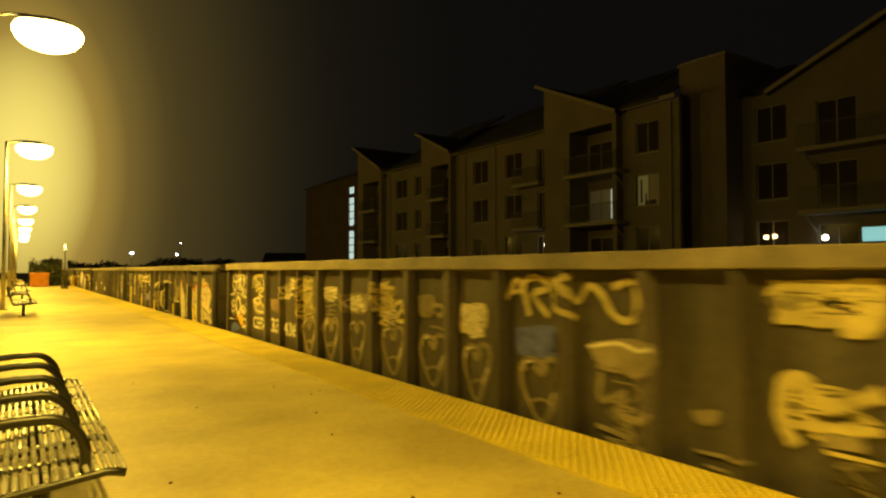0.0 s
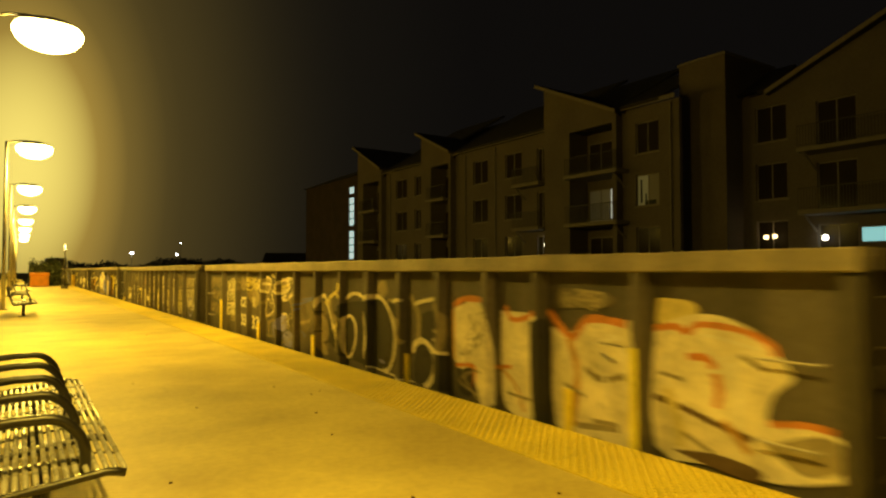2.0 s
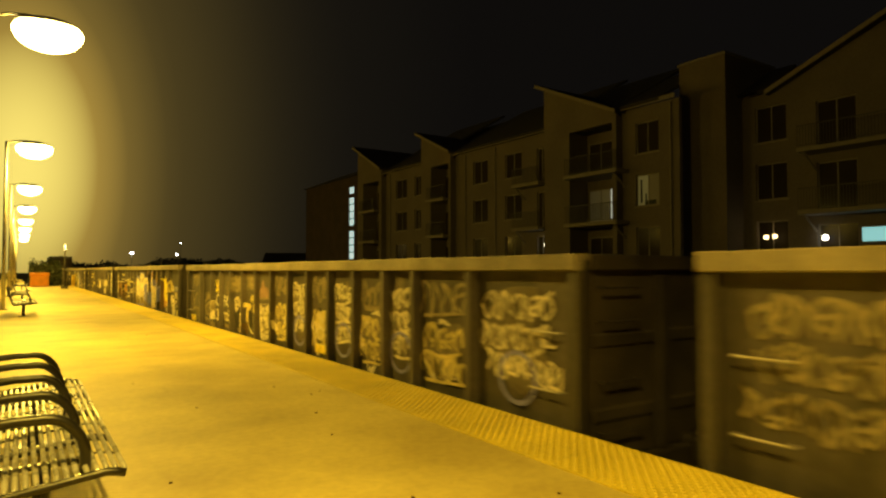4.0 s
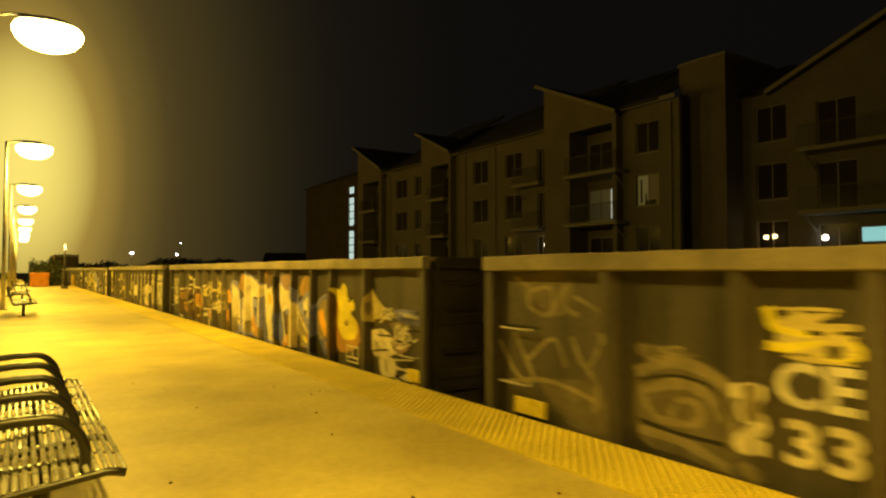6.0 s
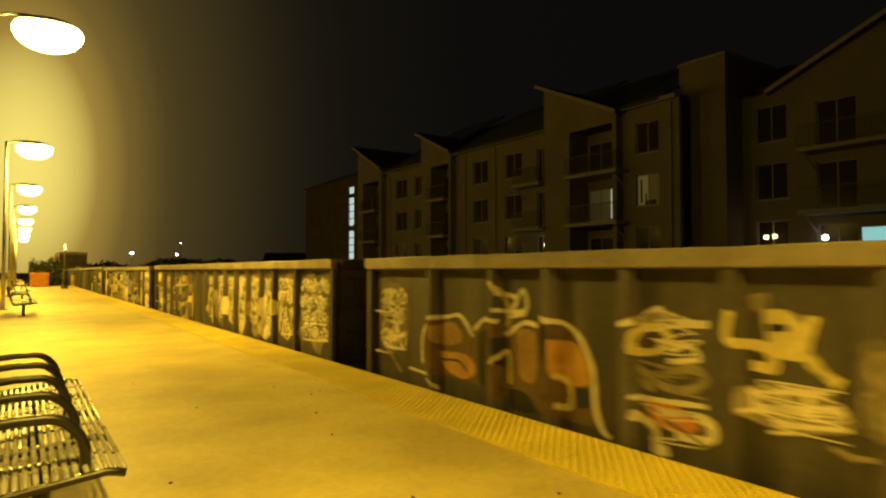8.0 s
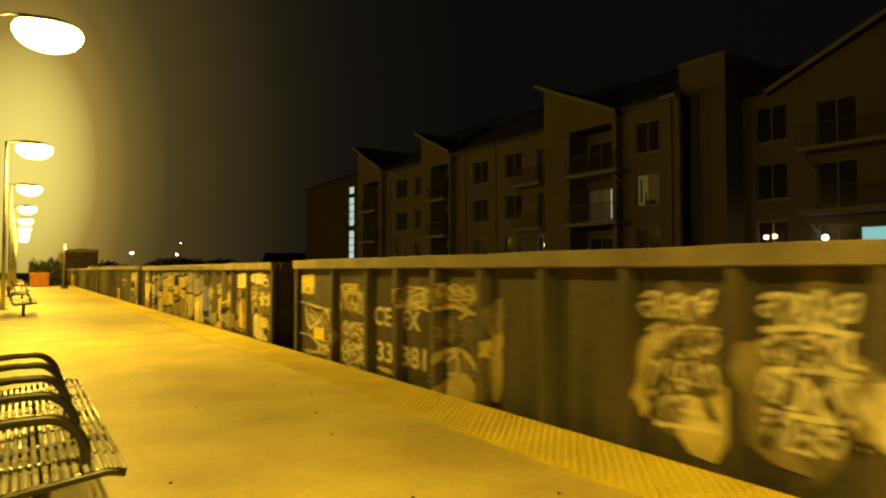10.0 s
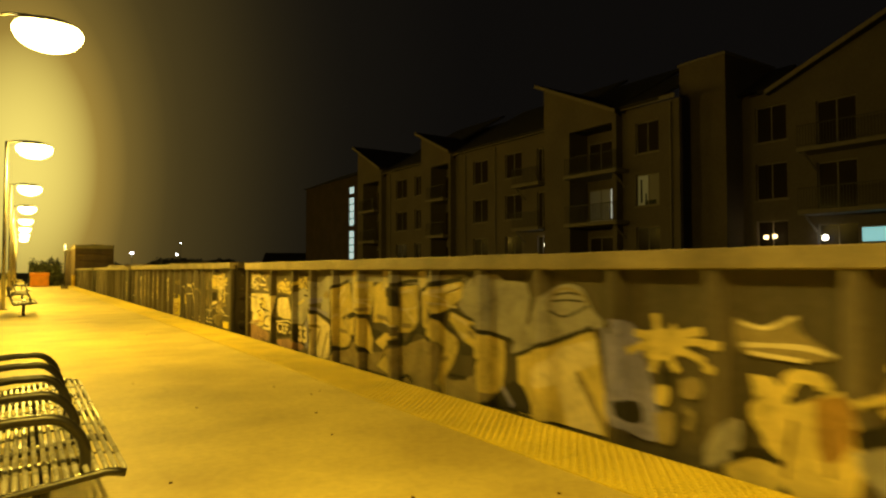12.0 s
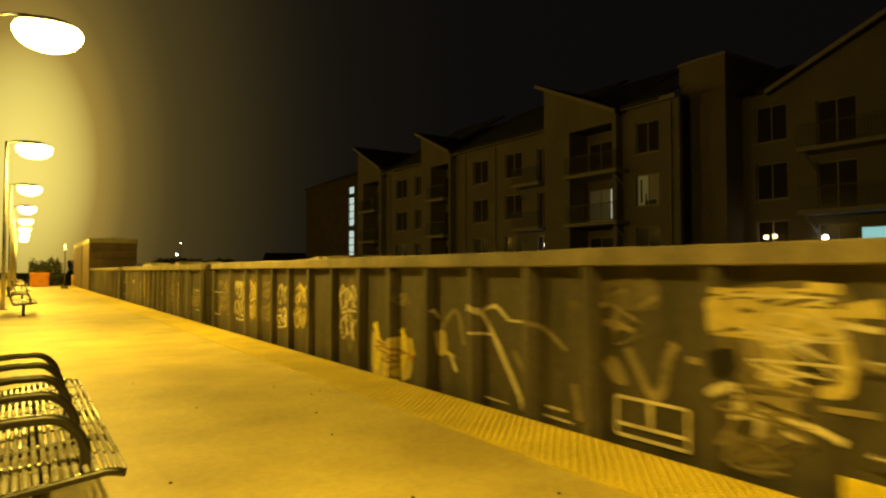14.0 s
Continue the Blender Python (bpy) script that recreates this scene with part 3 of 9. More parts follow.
class Paint:
    """Spray paint on a wagon's side: thin flat shapes in (v, z), v from the rear end forwards, split where posts stand proud."""
    def __init__(self, seed):
        self.rnd = random.Random(seed)
        self.layers = []
        self.count = 0

    def flat(self, colour, polys):
        """polys: lists of (v, z)."""
        self.count += 1
        lift = 0.0012 + 0.00012 * self.count
        src = bmesh.new()
        for poly in polys:
            vs = [src.verts.new((0, BODY - v, max(-0.29, min(TOP - 0.165, z)))) for v, z in poly]
            try:
                src.faces.new(vs)
            except ValueError:
                pass
        bmesh.ops.remove_doubles(src, verts=src.verts[:], dist=0.0001)
        lo = min(v.co.y for v in src.verts)
        hi = max(v.co.y for v in src.verts)
        h = POST_W / 2
        spans = []
        edge = 0.135
        for p in POSTS:
            spans.append((edge, p - h, PANEL_D, PANEL_D))
            spans.append((p - h, p - h * 0.5, PANEL_D, 0.0))
            spans.append((p - h * 0.5, p + h * 0.5, 0.0, 0.0))
            spans.append((p + h * 0.5, p + h, 0.0, PANEL_D))
            edge = p + h
        spans.append((edge, BODY - 0.135, PANEL_D, PANEL_D))
        for a, b, d, e in spans:
            if b <= lo or a >= hi:
                continue
            c = src.copy()
            for y, s in ((a, -1), (b, 1)):
                bmesh.ops.bisect_plane(c, geom=c.verts[:] + c.edges[:] + c.faces[:], plane_co=(0, y, 0), plane_no=(0, s, 0), clear_outer=True)
            if c.faces:
                c.faces.index_update()
                left = set(c.faces)
                while left:
                    patch, todo = [], [left.pop()]
                    while todo:
                        f = todo.pop()
                        patch.append(f)
                        for g in {g for v in f.verts for g in v.link_faces} & left:
                            left.remove(g)
                            todo.append(g)
                    if sum(f.calc_area() for f in patch) < 0.0008:
                        continue
                    dst = bmesh.new()
                    self.layers.append((colour, dst, "graffiti"))
                    made = {}
                    for f in sorted(patch, key=lambda f: f.index):
                        for v in f.verts:
                            if v not in made:
                                made[v] = dst.verts.new((d + (e - d) * (v.co.y - a) / (b - a) - lift - (0.004 if d != e else 0.0), v.co.y, v.co.z))
                        dst.faces.new([made[v] for v in f.verts])
            c.free()
        src.free()

    def blob(self, v, z, rv, rz, colour, rough=0.18, n=18):
        r = self.rnd
        ph = [r.uniform(0, 6.28) for _ in range(4)]
        poly = []
        for k in range(n):
            a = 2 * math.pi * k / n
            s = 1 + rough * (math.sin(2 * a + ph[0]) * 0.5 + math.sin(3 * a + ph[1]) * 0.6 + math.sin(5 * a + ph[2]) * 0.4)
            poly.append((v + rv * s * math.cos(a), z + rz * s * math.sin(a)))
        self.flat(colour, [[(v, z), poly[k], poly[(k + 1) % n]] for k in range(n)])
        return poly

    def stroke(self, pts, width, colour, closed=False):
        pts = [Vector((p[0], p[1])) for p in pts]
        if closed:
            pts = pts + [pts[0], pts[1]]
        quads = []
        sides = []
        for i, p in enumerate(pts):
            d = pts[min(i + 1, len(pts) - 1)] - pts[max(i - 1, 0)]
            if d.length < 1e-6:
                d = Vector((1, 0))
            d.normalize()
            nrm = Vector((-d.y, d.x)) * width * 0.5 * self.rnd.uniform(0.8, 1.2)
            sides.append((p + nrm, p - nrm))
        for (a, b), (c, d) in zip(sides, sides[1:]):
            quads.append([tuple(a), tuple(b), tuple(d), tuple(c)])
        self.flat(colour, quads)

    def line(self, pts, width, colour):
        """A flowing spray-can line."""
        self.stroke(self.smooth(pts, 4) if len(pts) > 2 else pts, width, colour)

    def fill(self, pts, colour, sharp=False):
        """A filled shape, with soft corners unless sharp."""
        if not sharp:
            pts = self.smooth([*pts, pts[0]], 3)[:-1]
        tris = geometry.tessellate_polygon([[Vector((a, b, 0)) for a, b in pts]])
        self.flat(colour, [[pts[i] for i in t] for t in tris])

    def tangle(self, v0, v1, z0, z1, colour, n, width):
        """One thin line scribbled to and fro over a box."""
        r = self.rnd
        side = 1
        pts = []
        for k in range(n):
            u = 0.5 + side * r.uniform(0.05, 0.5)
            pts.append((v0 + (v1 - v0) * u, z0 + (z1 - z0) * min(1, max(0, (k + 0.5) / n + r.uniform(-0.28, 0.28)))))
            side = -side if r.random() < 0.8 else side
        self.stroke(self.smooth(pts, 4), width, colour)

    def letters(self, text, v0, v1, z0, z1, colour):
        """Painted lettering that fills a box on one panel."""
        cu = bpy.data.curves.new("lettering", "FONT")
        cu.body, cu.offset, cu.resolution_u = text, 0.028, 3
        ob = bpy.data.objects.new("lettering", cu)
        scene.collection.objects.link(ob)
        me = bpy.data.meshes.new_from_object(ob.evaluated_get(bpy.context.evaluated_depsgraph_get()))
        bm = bmesh.new()
        bm.from_mesh(me)
        for data in (me, cu):
            (bpy.data.meshes if data is me else bpy.data.curves).remove(data)
        self.count += 1
        x0, x1 = min(v.co.x for v in bm.verts), max(v.co.x for v in bm.verts)
        y0, y1 = min(v.co.y for v in bm.verts), max(v.co.y for v in bm.verts)
        for v in bm.verts:
            a, b = (v.co.x - x0) / (x1 - x0), (v.co.y - y0) / (y1 - y0)
            v.co = Vector((PANEL_D - 0.0012 - 0.00012 * self.count, BODY - v0 - a * (v1 - v0), z0 + b * (z1 - z0)))
        self.layers.append((colour, bm, "lettering"))

    def ring(self, v, z, rv, rz, width, colour, a0=0.0, a1=360.0, n=22):
        pts = []
        for k in range(n + 1):
            a = math.radians(a0 + (a1 - a0) * k / n)
            pts.append((v + rv * math.cos(a), z + rz * math.sin(a)))
        self.stroke(pts, width, colour)

    def smooth(self, pts, n=6):
        """A flowing line through the given points."""
        out = []
        q = [pts[0], *pts, pts[-1]]
        for a, b, c, d in zip(q, q[1:], q[2:], q[3:]):
            for k in range(n):
                t = k / n
                out.append(tuple(0.5 * (2 * b[i] + (c[i] - a[i]) * t + (2 * a[i] - 5 * b[i] + 4 * c[i] - d[i]) * t * t + (3 * b[i] - a[i] - 3 * c[i] + d[i]) * t ** 3) for i in (0, 1)))
        out.append(tuple(pts[-1]))
        return out

    def tag(self, v0, v1, z0, z1, colour, width=0.045, loops=5):
        """A row of abstract brush-like signs, written in one go, that fills a box."""
        r = self.rnd
        n = max(2, round((v1 - v0) / max(0.12, (z1 - z0) * 0.55)))
        step = (v1 - v0) / n
        line = []
        for k in range(n):
            sign = r.choice(SIGNS)
            lift = r.uniform(-0.10, 0.10)
            for a, b in sign:
                line.append((min(v1 + 0.03, max(v0 - 0.03, v0 + step * (k - 0.1 + a * 1.25 + r.uniform(-0.1, 0.1)))), z0 + (z1 - z0) * min(1.12, max(-0.12, b + lift + r.uniform(-0.10, 0.10)))))
            if r.random() < 0.3 or k == n - 1:
                self.stroke(self.smooth(line, 5), min(width * 0.8, (z1 - z0) * 0.13), colour)
                line = []
        if r.random() < 0.4:
            self.stroke(self.smooth([(v0 + r.uniform(0, 0.1), z0 - 0.03), ((v0 + v1) / 2, z0 + r.uniform(-0.07, 0.02)), (v1, z0 + r.uniform(-0.02, 0.06))]), width * 0.8, colour)

    def scrawl(self, v0, v1, z0, z1, colour, rows=2, width=0.04):
        rows = min(rows, max(1, int((z1 - z0) / 0.23)))
        h = (z1 - z0) / rows
        if colour != "olive" and self.rnd.random() < 0.75:
            self.blob((v0 + v1) / 2 + self.rnd.uniform(-0.1, 0.1) * (v1 - v0), (z0 + z1) / 2, (v1 - v0) * 0.42, (z1 - z0) * 0.5, "haze", 0.35)
        for k in range(rows):
            a = self.rnd.uniform(0, 0.12) * (v1 - v0)
            self.tag(v0 + a, v1 - self.rnd.uniform(0, 0.12) * (v1 - v0), z0 + h * k + 0.02, z0 + h * (k + 0.92), colour, width, self.rnd.choice((4, 5, 6)))

    def finish(self, car):
        for colour, bm, name in self.layers:
            part(name, bm, PAINT[colour], car, colour + (" stencilled lettering" if name == "lettering" else " spray-painted graffiti"))


def pv(k):
    """Start and end, in v, of panel k counted from the rear."""
    cuts = [0.14] + [BODY - p for p in reversed(POSTS)] + [BODY - 0.14]
    return (cuts[k] + 0.13, cuts[k + 1] - 0.13)


def reflectors(car, start):
    v, tall = start, 0.74
    while v < BODY:
        y = BODY - v
        near = min(POSTS, key=lambda p: abs(p - y))
        d = -0.034 if abs(near - y) < 0.11 else PANEL_D - 0.036
        part("reflector", boxed(d, d + 0.034, y - 0.05, y + 0.05, -0.08, tall, 0.003), M_REFLECTOR, car, "yellow reflective tape")
        v, tall = v + 3.0, 0.36


def one_reflector(car, v, z, w=0.44, h=0.2):
    y = BODY - v
    part("reflector", boxed(PANEL_D - 0.034, PANEL_D, y - w / 2, y + w / 2, z, z + h, 0.003), M_REFLECTOR, car, "yellow reflective tape")


def frame_decal(p, v0, v1, z0, z1, colour="cream", w=0.03):
    p.stroke([(v0, z0), (v1, z0)], w, colour)
    p.stroke([(v0, z1), (v1, z1)], w, colour)
    p.stroke([(v0, z0), (v0, z1)], w, colour)
    p.stroke([(v1, z0), (v1, z1)], w, colour)
    m = (v0 + v1) / 2
    p.stroke([(m, z0 + (z1 - z0) * 0.3), (m, z1)], w * 1.4, colour)
    p.stroke([(v0, z0 + (z1 - z0) * 0.3), (v1, z0 + (z1 - z0) * 0.3)], w, colour)


def paint_a(car):
    p = Paint(11)
    p.fill([(-0.03, 0.31), (0.54, 0.36), (0.88, 0.22), (1.03, 0.09), (-0.03, -0.03)], "dark")
    p.fill([(0.10, 0.07), (0.35, 0.21), (0.71, 0.19), (0.91, 0.11), (0.53, -0.00), (0.15, -0.03)], "blue")
    p.line([(0.36, 1.30), (0.29, 1.09), (0.40, 0.96), (0.54, 1.04), (0.57, 1.29), (0.43, 1.37), (0.36, 1.30)], 0.05, "cream")
    p.line([(0.62, 1.37), (0.79, 1.42), (0.97, 1.36), (0.81, 1.32), (0.64, 1.36)], 0.045, "cream")
    p.line([(0.29, 1.19), (0.55, 1.18), (0.77, 1.26), (0.97, 1.26)], 0.04, "cream")
    p.line([(0.72, 1.24), (0.72, 1.00)], 0.08, "cream")
    p.line([(0.83, 1.24), (0.93, 0.98)], 0.09, "cream")
    p.line([(1.07, 1.35), (1.14, 1.24), (1.10, 1.04), (1.04, 0.86)], 0.1, "cream")
    p.line([(1.18, 1.20), (1.31, 1.30), (1.55, 1.28)], 0.035, "cream")
    p.line([(1.27, 1.22), (1.44, 1.14), (1.59, 1.13)], 0.035, "gold")
    p.line([(1.16, 0.85), (1.34, 1.02), (1.51, 1.05), (1.54, 0.96), (1.37, 0.86), (1.16, 0.82)], 0.05, "cream")
    p.line([(0.11, 0.88), (0.63, 0.92), (0.96, 0.87), (1.14, 0.82)], 0.02, "cream")
    p.line([(0.16, 0.71), (0.13, 0.56), (0.25, 0.45), (0.42, 0.53), (0.40, 0.72), (0.26, 0.72), (0.21, 0.61), (0.35, 0.59)], 0.045, "cream")
    p.line([(0.59, 0.79), (0.54, 0.61), (0.63, 0.45), (0.75, 0.43), (0.88, 0.54), (0.86, 0.72), (0.72, 0.82), (0.59, 0.79)], 0.075, "cream")
    p.fill([(0.92, 0.63), (1.19, 0.65), (1.30, 0.55), (1.19, 0.44), (0.96, 0.45)], "cream")
    p.line([(0.96, 0.55), (1.11, 0.59), (1.22, 0.52)], 0.025, "dark")
    p.line([(1.33, 0.67), (1.54, 0.68), (1.55, 0.44)], 0.06, "cream")
    p.line([(1.33, 0.53), (1.56, 0.47)], 0.06, "cream")
    p.fill([(0.60, 0.38), (0.96, 0.42), (1.13, 0.37), (1.11, 0.17), (0.95, 0.17), (0.79, 0.27)], "tangerine", sharp=True)
    p.line([(1.15, 0.32), (1.29, 0.33), (1.33, 0.22), (1.18, 0.14)], 0.05, "cream")
    p.line([(1.01, 0.13), (1.22, 0.16), (1.32, 0.11)], 0.05, "cream")
    p.line([(1.33, 0.22), (1.46, 0.18), (1.57, 0.09)], 0.045, "cream")
    p.tangle(0.59, 0.97, 0.98, 1.29, "cream", 9, 0.02)
    p.tangle(0.96, 1.30, 0.40, 0.62, "cream", 6, 0.02)
    p.tangle(1.91, 2.40, 1.04, 1.28, "gold", 6, 0.02)
    p.tangle(2.00, 2.70, 0.54, 0.79, "cream", 6, 0.02)
    p.tangle(4.70, 5.40, 0.59, 1.30, "gold", 44, 0.022)
    p.tangle(4.83, 5.37, 0.67, 1.27, "cream", 18, 0.014)
    p.tangle(5.82, 6.44, 0.96, 1.16, "cream", 26, 0.022)
    p.tangle(5.82, 6.43, 0.70, 0.90, "olive", 10, 0.014)
    p.line([(1.87, 1.07), (1.92, 1.30), (2.52, 1.35)], 0.06, "gold")
    p.line([(1.96, 1.30), (2.04, 1.06)], 0.05, "cream")
    p.line([(2.12, 1.32), (2.21, 1.04)], 0.05, "cream")
    p.line([(2.32, 1.35), (2.36, 1.09)], 0.05, "gold")
    p.line([(2.48, 1.35), (2.64, 1.04)], 0.05, "cream")
    p.line([(2.04, 0.99), (2.40, 1.07), (2.59, 1.04), (2.24, 0.95), (2.55, 0.88)], 0.05, "gold")
    p.fill([(1.87, 0.80), (2.32, 0.86), (2.73, 0.64), (2.70, 0.53), (2.04, 0.50)], "olive")
    p.line([(1.87, 0.78), (2.16, 0.85), (2.36, 0.84), (2.28, 0.72), (1.91, 0.76)], 0.055, "cream")
    p.line([(2.04, 0.65), (2.40, 0.75), (2.70, 0.62)], 0.06, "gold")
    p.line([(1.96, 0.71), (2.16, 0.57), (2.70, 0.57), (2.66, 0.68)], 0.05, "cream")
    p.letters("CEFX", 1.91, 2.77, 0.18, 0.45, "white")
    p.fill([(3.01, 0.86), (3.50, 0.86), (3.53, 0.66), (3.17, 0.64)], "pink")
    p.line([(3.04, 0.82), (3.47, 0.80), (3.14, 0.68), (3.50, 0.62), (3.53, 0.56)], 0.04, "olive")
    p.letters("33", 3.11, 3.57, 0.19, 0.48, "white")
    p.fill([(3.79, 1.06), (4.02, 1.20), (4.47, 1.33), (4.49, 1.20), (4.22, 1.10), (4.22, 0.95), (3.81, 0.90)], "olive")
    p.scrawl(3.79, 4.22, 0.92, 1.18, "cream", 1, 0.06)
    p.tangle(3.79, 4.22, 0.92, 1.18, "cream", 6, 0.022)
    p.scrawl(4.15, 4.49, 1.10, 1.31, "cream", 1, 0.06)
    p.tangle(4.15, 4.49, 1.10, 1.31, "cream", 6, 0.022)
    p.line([(4.07, 0.89), (4.22, 0.99), (4.39, 0.98)], 0.05, "cream")
    p.letters("436", 3.85, 4.55, 0.19, 0.46, "white")
    p.fill([(4.69, 1.26), (5.20, 1.32), (5.29, 1.15), (5.40, 1.13), (5.41, 0.65), (4.97, 0.57), (4.90, 0.79), (4.79, 0.96)], "olive")
    p.line([(4.69, 1.24), (4.91, 1.26), (5.20, 1.32), (5.17, 1.21)], 0.055, "gold")
    p.line([(4.75, 1.06), (4.98, 1.14), (5.30, 1.18)], 0.055, "gold")
    p.line([(4.79, 0.96), (5.06, 1.01), (5.42, 0.96)], 0.055, "gold")
    p.line([(4.82, 0.76), (5.12, 0.83), (5.36, 0.82)], 0.055, "gold")
    p.line([(4.97, 0.59), (5.19, 0.63), (5.36, 0.63)], 0.055, "gold")
    p.line([(4.95, 1.27), (5.02, 0.98), (5.05, 0.66)], 0.055, "gold")
    p.line([(5.20, 1.12), (5.27, 0.94), (5.19, 0.65)], 0.055, "gold")
    p.line([(5.37, 1.14), (5.42, 0.92), (5.40, 0.71)], 0.055, "gold")
    p.line([(5.17, 0.54), (4.99, 0.56), (4.86, 0.44), (4.90, 0.24), (5.17, -0.07), (5.38, 0.24), (5.45, 0.50), (5.35, 0.60), (5.17, 0.54)], 0.055, "olive")
    p.line([(5.08, 0.51), (5.17, 0.43), (5.25, 0.53)], 0.08, "olive")
    p.line([(5.04, 0.55), (4.92, 0.51), (4.89, 0.41)], 0.025, "cream")
    p.line([(5.28, 0.14), (5.40, 0.34)], 0.025, "cream")
    p.line([(5.00, 0.12), (5.16, 0.18), (5.33, 0.17)], 0.03, "olive")
    p.line([(6.12, 0.62), (5.94, 0.64), (5.81, 0.52), (5.86, 0.31), (6.12, 0.01), (6.32, 0.32), (6.39, 0.59), (6.30, 0.68), (6.12, 0.62)], 0.055, "olive")
    p.line([(6.03, 0.59), (6.12, 0.51), (6.20, 0.62)], 0.08, "olive")
    p.line([(5.99, 0.63), (5.87, 0.59), (5.85, 0.49)], 0.025, "cream")
    p.line([(6.23, 0.22), (6.35, 0.42)], 0.025, "cream")
    p.line([(5.95, 0.19), (6.11, 0.26), (6.28, 0.25)], 0.03, "olive")
    p.fill([(4.69, 0.62), (5.37, 0.66), (5.37, 1.27), (4.69, 1.31)], "haze")
    p.scrawl(4.69, 5.37, 0.62, 1.31, "gold", 3, 0.06)
    p.tangle(4.69, 5.37, 0.62, 1.31, "gold", 18, 0.022)
    p.line([(5.17, 0.53), (5.01, 0.56), (4.89, 0.46), (4.94, 0.28), (5.18, -0.01), (5.37, 0.24), (5.43, 0.48), (5.33, 0.57), (5.17, 0.53)], 0.055, "olive")
    p.line([(5.09, 0.50), (5.17, 0.43), (5.25, 0.52)], 0.08, "olive")
    p.line([(5.05, 0.54), (4.95, 0.51), (4.92, 0.43)], 0.025, "cream")
    p.line([(5.28, 0.16), (5.39, 0.33)], 0.025, "cream")
    p.line([(5.02, 0.16), (5.17, 0.21), (5.32, 0.18)], 0.03, "olive")
    p.fill([(5.78, 0.92), (6.39, 0.96), (6.39, 1.14), (5.78, 1.18)], "haze")
    p.scrawl(5.78, 6.39, 0.92, 1.18, "cream", 2, 0.06)
    p.tangle(5.78, 6.39, 0.92, 1.18, "cream", 12, 0.022)
    p.line([(6.12, 0.57), (5.96, 0.59), (5.84, 0.49), (5.88, 0.29), (6.13, -0.02), (6.32, 0.26), (6.39, 0.51), (6.29, 0.61), (6.12, 0.57)], 0.055, "olive")
    p.line([(6.04, 0.54), (6.12, 0.46), (6.20, 0.55)], 0.08, "olive")
    p.line([(6.00, 0.58), (5.90, 0.55), (5.87, 0.46)], 0.025, "cream")
    p.line([(6.23, 0.17), (6.34, 0.35)], 0.025, "cream")
    p.line([(5.97, 0.17), (6.12, 0.21), (6.28, 0.19)], 0.03, "olive")
    p.fill([(6.65, 1.07), (7.41, 1.10), (7.42, 0.84), (6.72, 0.79)], "olive")
    p.scrawl(6.65, 7.42, 0.80, 1.06, "cream", 2, 0.055)
    p.tangle(6.65, 7.42, 0.80, 1.06, "cream", 12, 0.022)
    p.line([(7.10, 0.62), (6.94, 0.65), (6.83, 0.55), (6.87, 0.34), (7.11, 0.02), (7.29, 0.30), (7.36, 0.57), (7.26, 0.67), (7.10, 0.62)], 0.055, "olive")
    p.line([(7.02, 0.60), (7.10, 0.51), (7.18, 0.61)], 0.08, "olive")
    p.line([(6.99, 0.64), (6.88, 0.61), (6.86, 0.51)], 0.025, "cream")
    p.line([(7.21, 0.21), (7.31, 0.40)], 0.025, "cream")
    p.line([(6.95, 0.21), (7.10, 0.26), (7.25, 0.23)], 0.03, "olive")
    p.fill([(7.64, 1.15), (7.86, 1.27), (8.10, 1.26), (8.24, 1.03), (8.33, 0.76), (8.00, 0.72), (7.75, 0.93)], "olive")
    p.scrawl(7.64, 8.24, 1.05, 1.28, "gold", 1, 0.06)
    p.tangle(7.64, 8.24, 1.05, 1.28, "gold", 6, 0.022)
    p.scrawl(7.75, 8.29, 0.89, 1.09, "gold", 1, 0.06)
    p.tangle(7.75, 8.29, 0.89, 1.09, "gold", 6, 0.022)
    p.scrawl(7.90, 8.35, 0.69, 0.90, "cream", 1, 0.05)
    p.tangle(7.90, 8.35, 0.69, 0.90, "cream", 6, 0.022)
    p.line([(8.29, 0.98), (8.46, 1.03), (8.44, 0.91), (8.33, 0.78), (8.50, 0.76), (8.63, 0.84), (8.57, 0.92), (8.46, 0.89)], 0.06, "gold")
    p.line([(8.23, 0.62), (8.06, 0.65), (7.93, 0.54), (7.97, 0.33), (8.24, 0.01), (8.44, 0.31), (8.51, 0.58), (8.41, 0.68), (8.23, 0.62)], 0.055, "olive")
    p.line([(8.15, 0.59), (8.23, 0.51), (8.32, 0.61)], 0.08, "olive")
    p.line([(8.11, 0.63), (7.99, 0.60), (7.96, 0.50)], 0.025, "cream")
    p.line([(8.35, 0.22), (8.47, 0.41)], 0.025, "cream")
    p.line([(8.07, 0.20), (8.23, 0.26), (8.40, 0.24)], 0.03, "olive")
    p.fill([(8.90, 1.12), (9.27, 1.14), (9.25, 0.90), (8.96, 0.86)], "olive")
    p.scrawl(8.90, 9.28, 0.87, 1.13, "olive", 3, 0.05)
    p.tangle(8.90, 9.28, 0.87, 1.13, "olive", 18, 0.022)
    p.line([(9.28, 1.02), (9.44, 1.01), (9.47, 0.92), (9.32, 0.89)], 0.06, "olive")
    p.line([(9.21, 0.74), (9.34, 0.75), (9.51, 0.72)], 0.03, "olive")
    p.line([(9.26, 0.60), (9.08, 0.62), (8.96, 0.51), (9.00, 0.31), (9.26, 0.02), (9.46, 0.31), (9.53, 0.56), (9.43, 0.66), (9.26, 0.60)], 0.055, "olive")
    p.line([(9.17, 0.57), (9.26, 0.49), (9.34, 0.59)], 0.08, "olive")
    p.line([(9.13, 0.61), (9.02, 0.57), (8.99, 0.48)], 0.025, "cream")
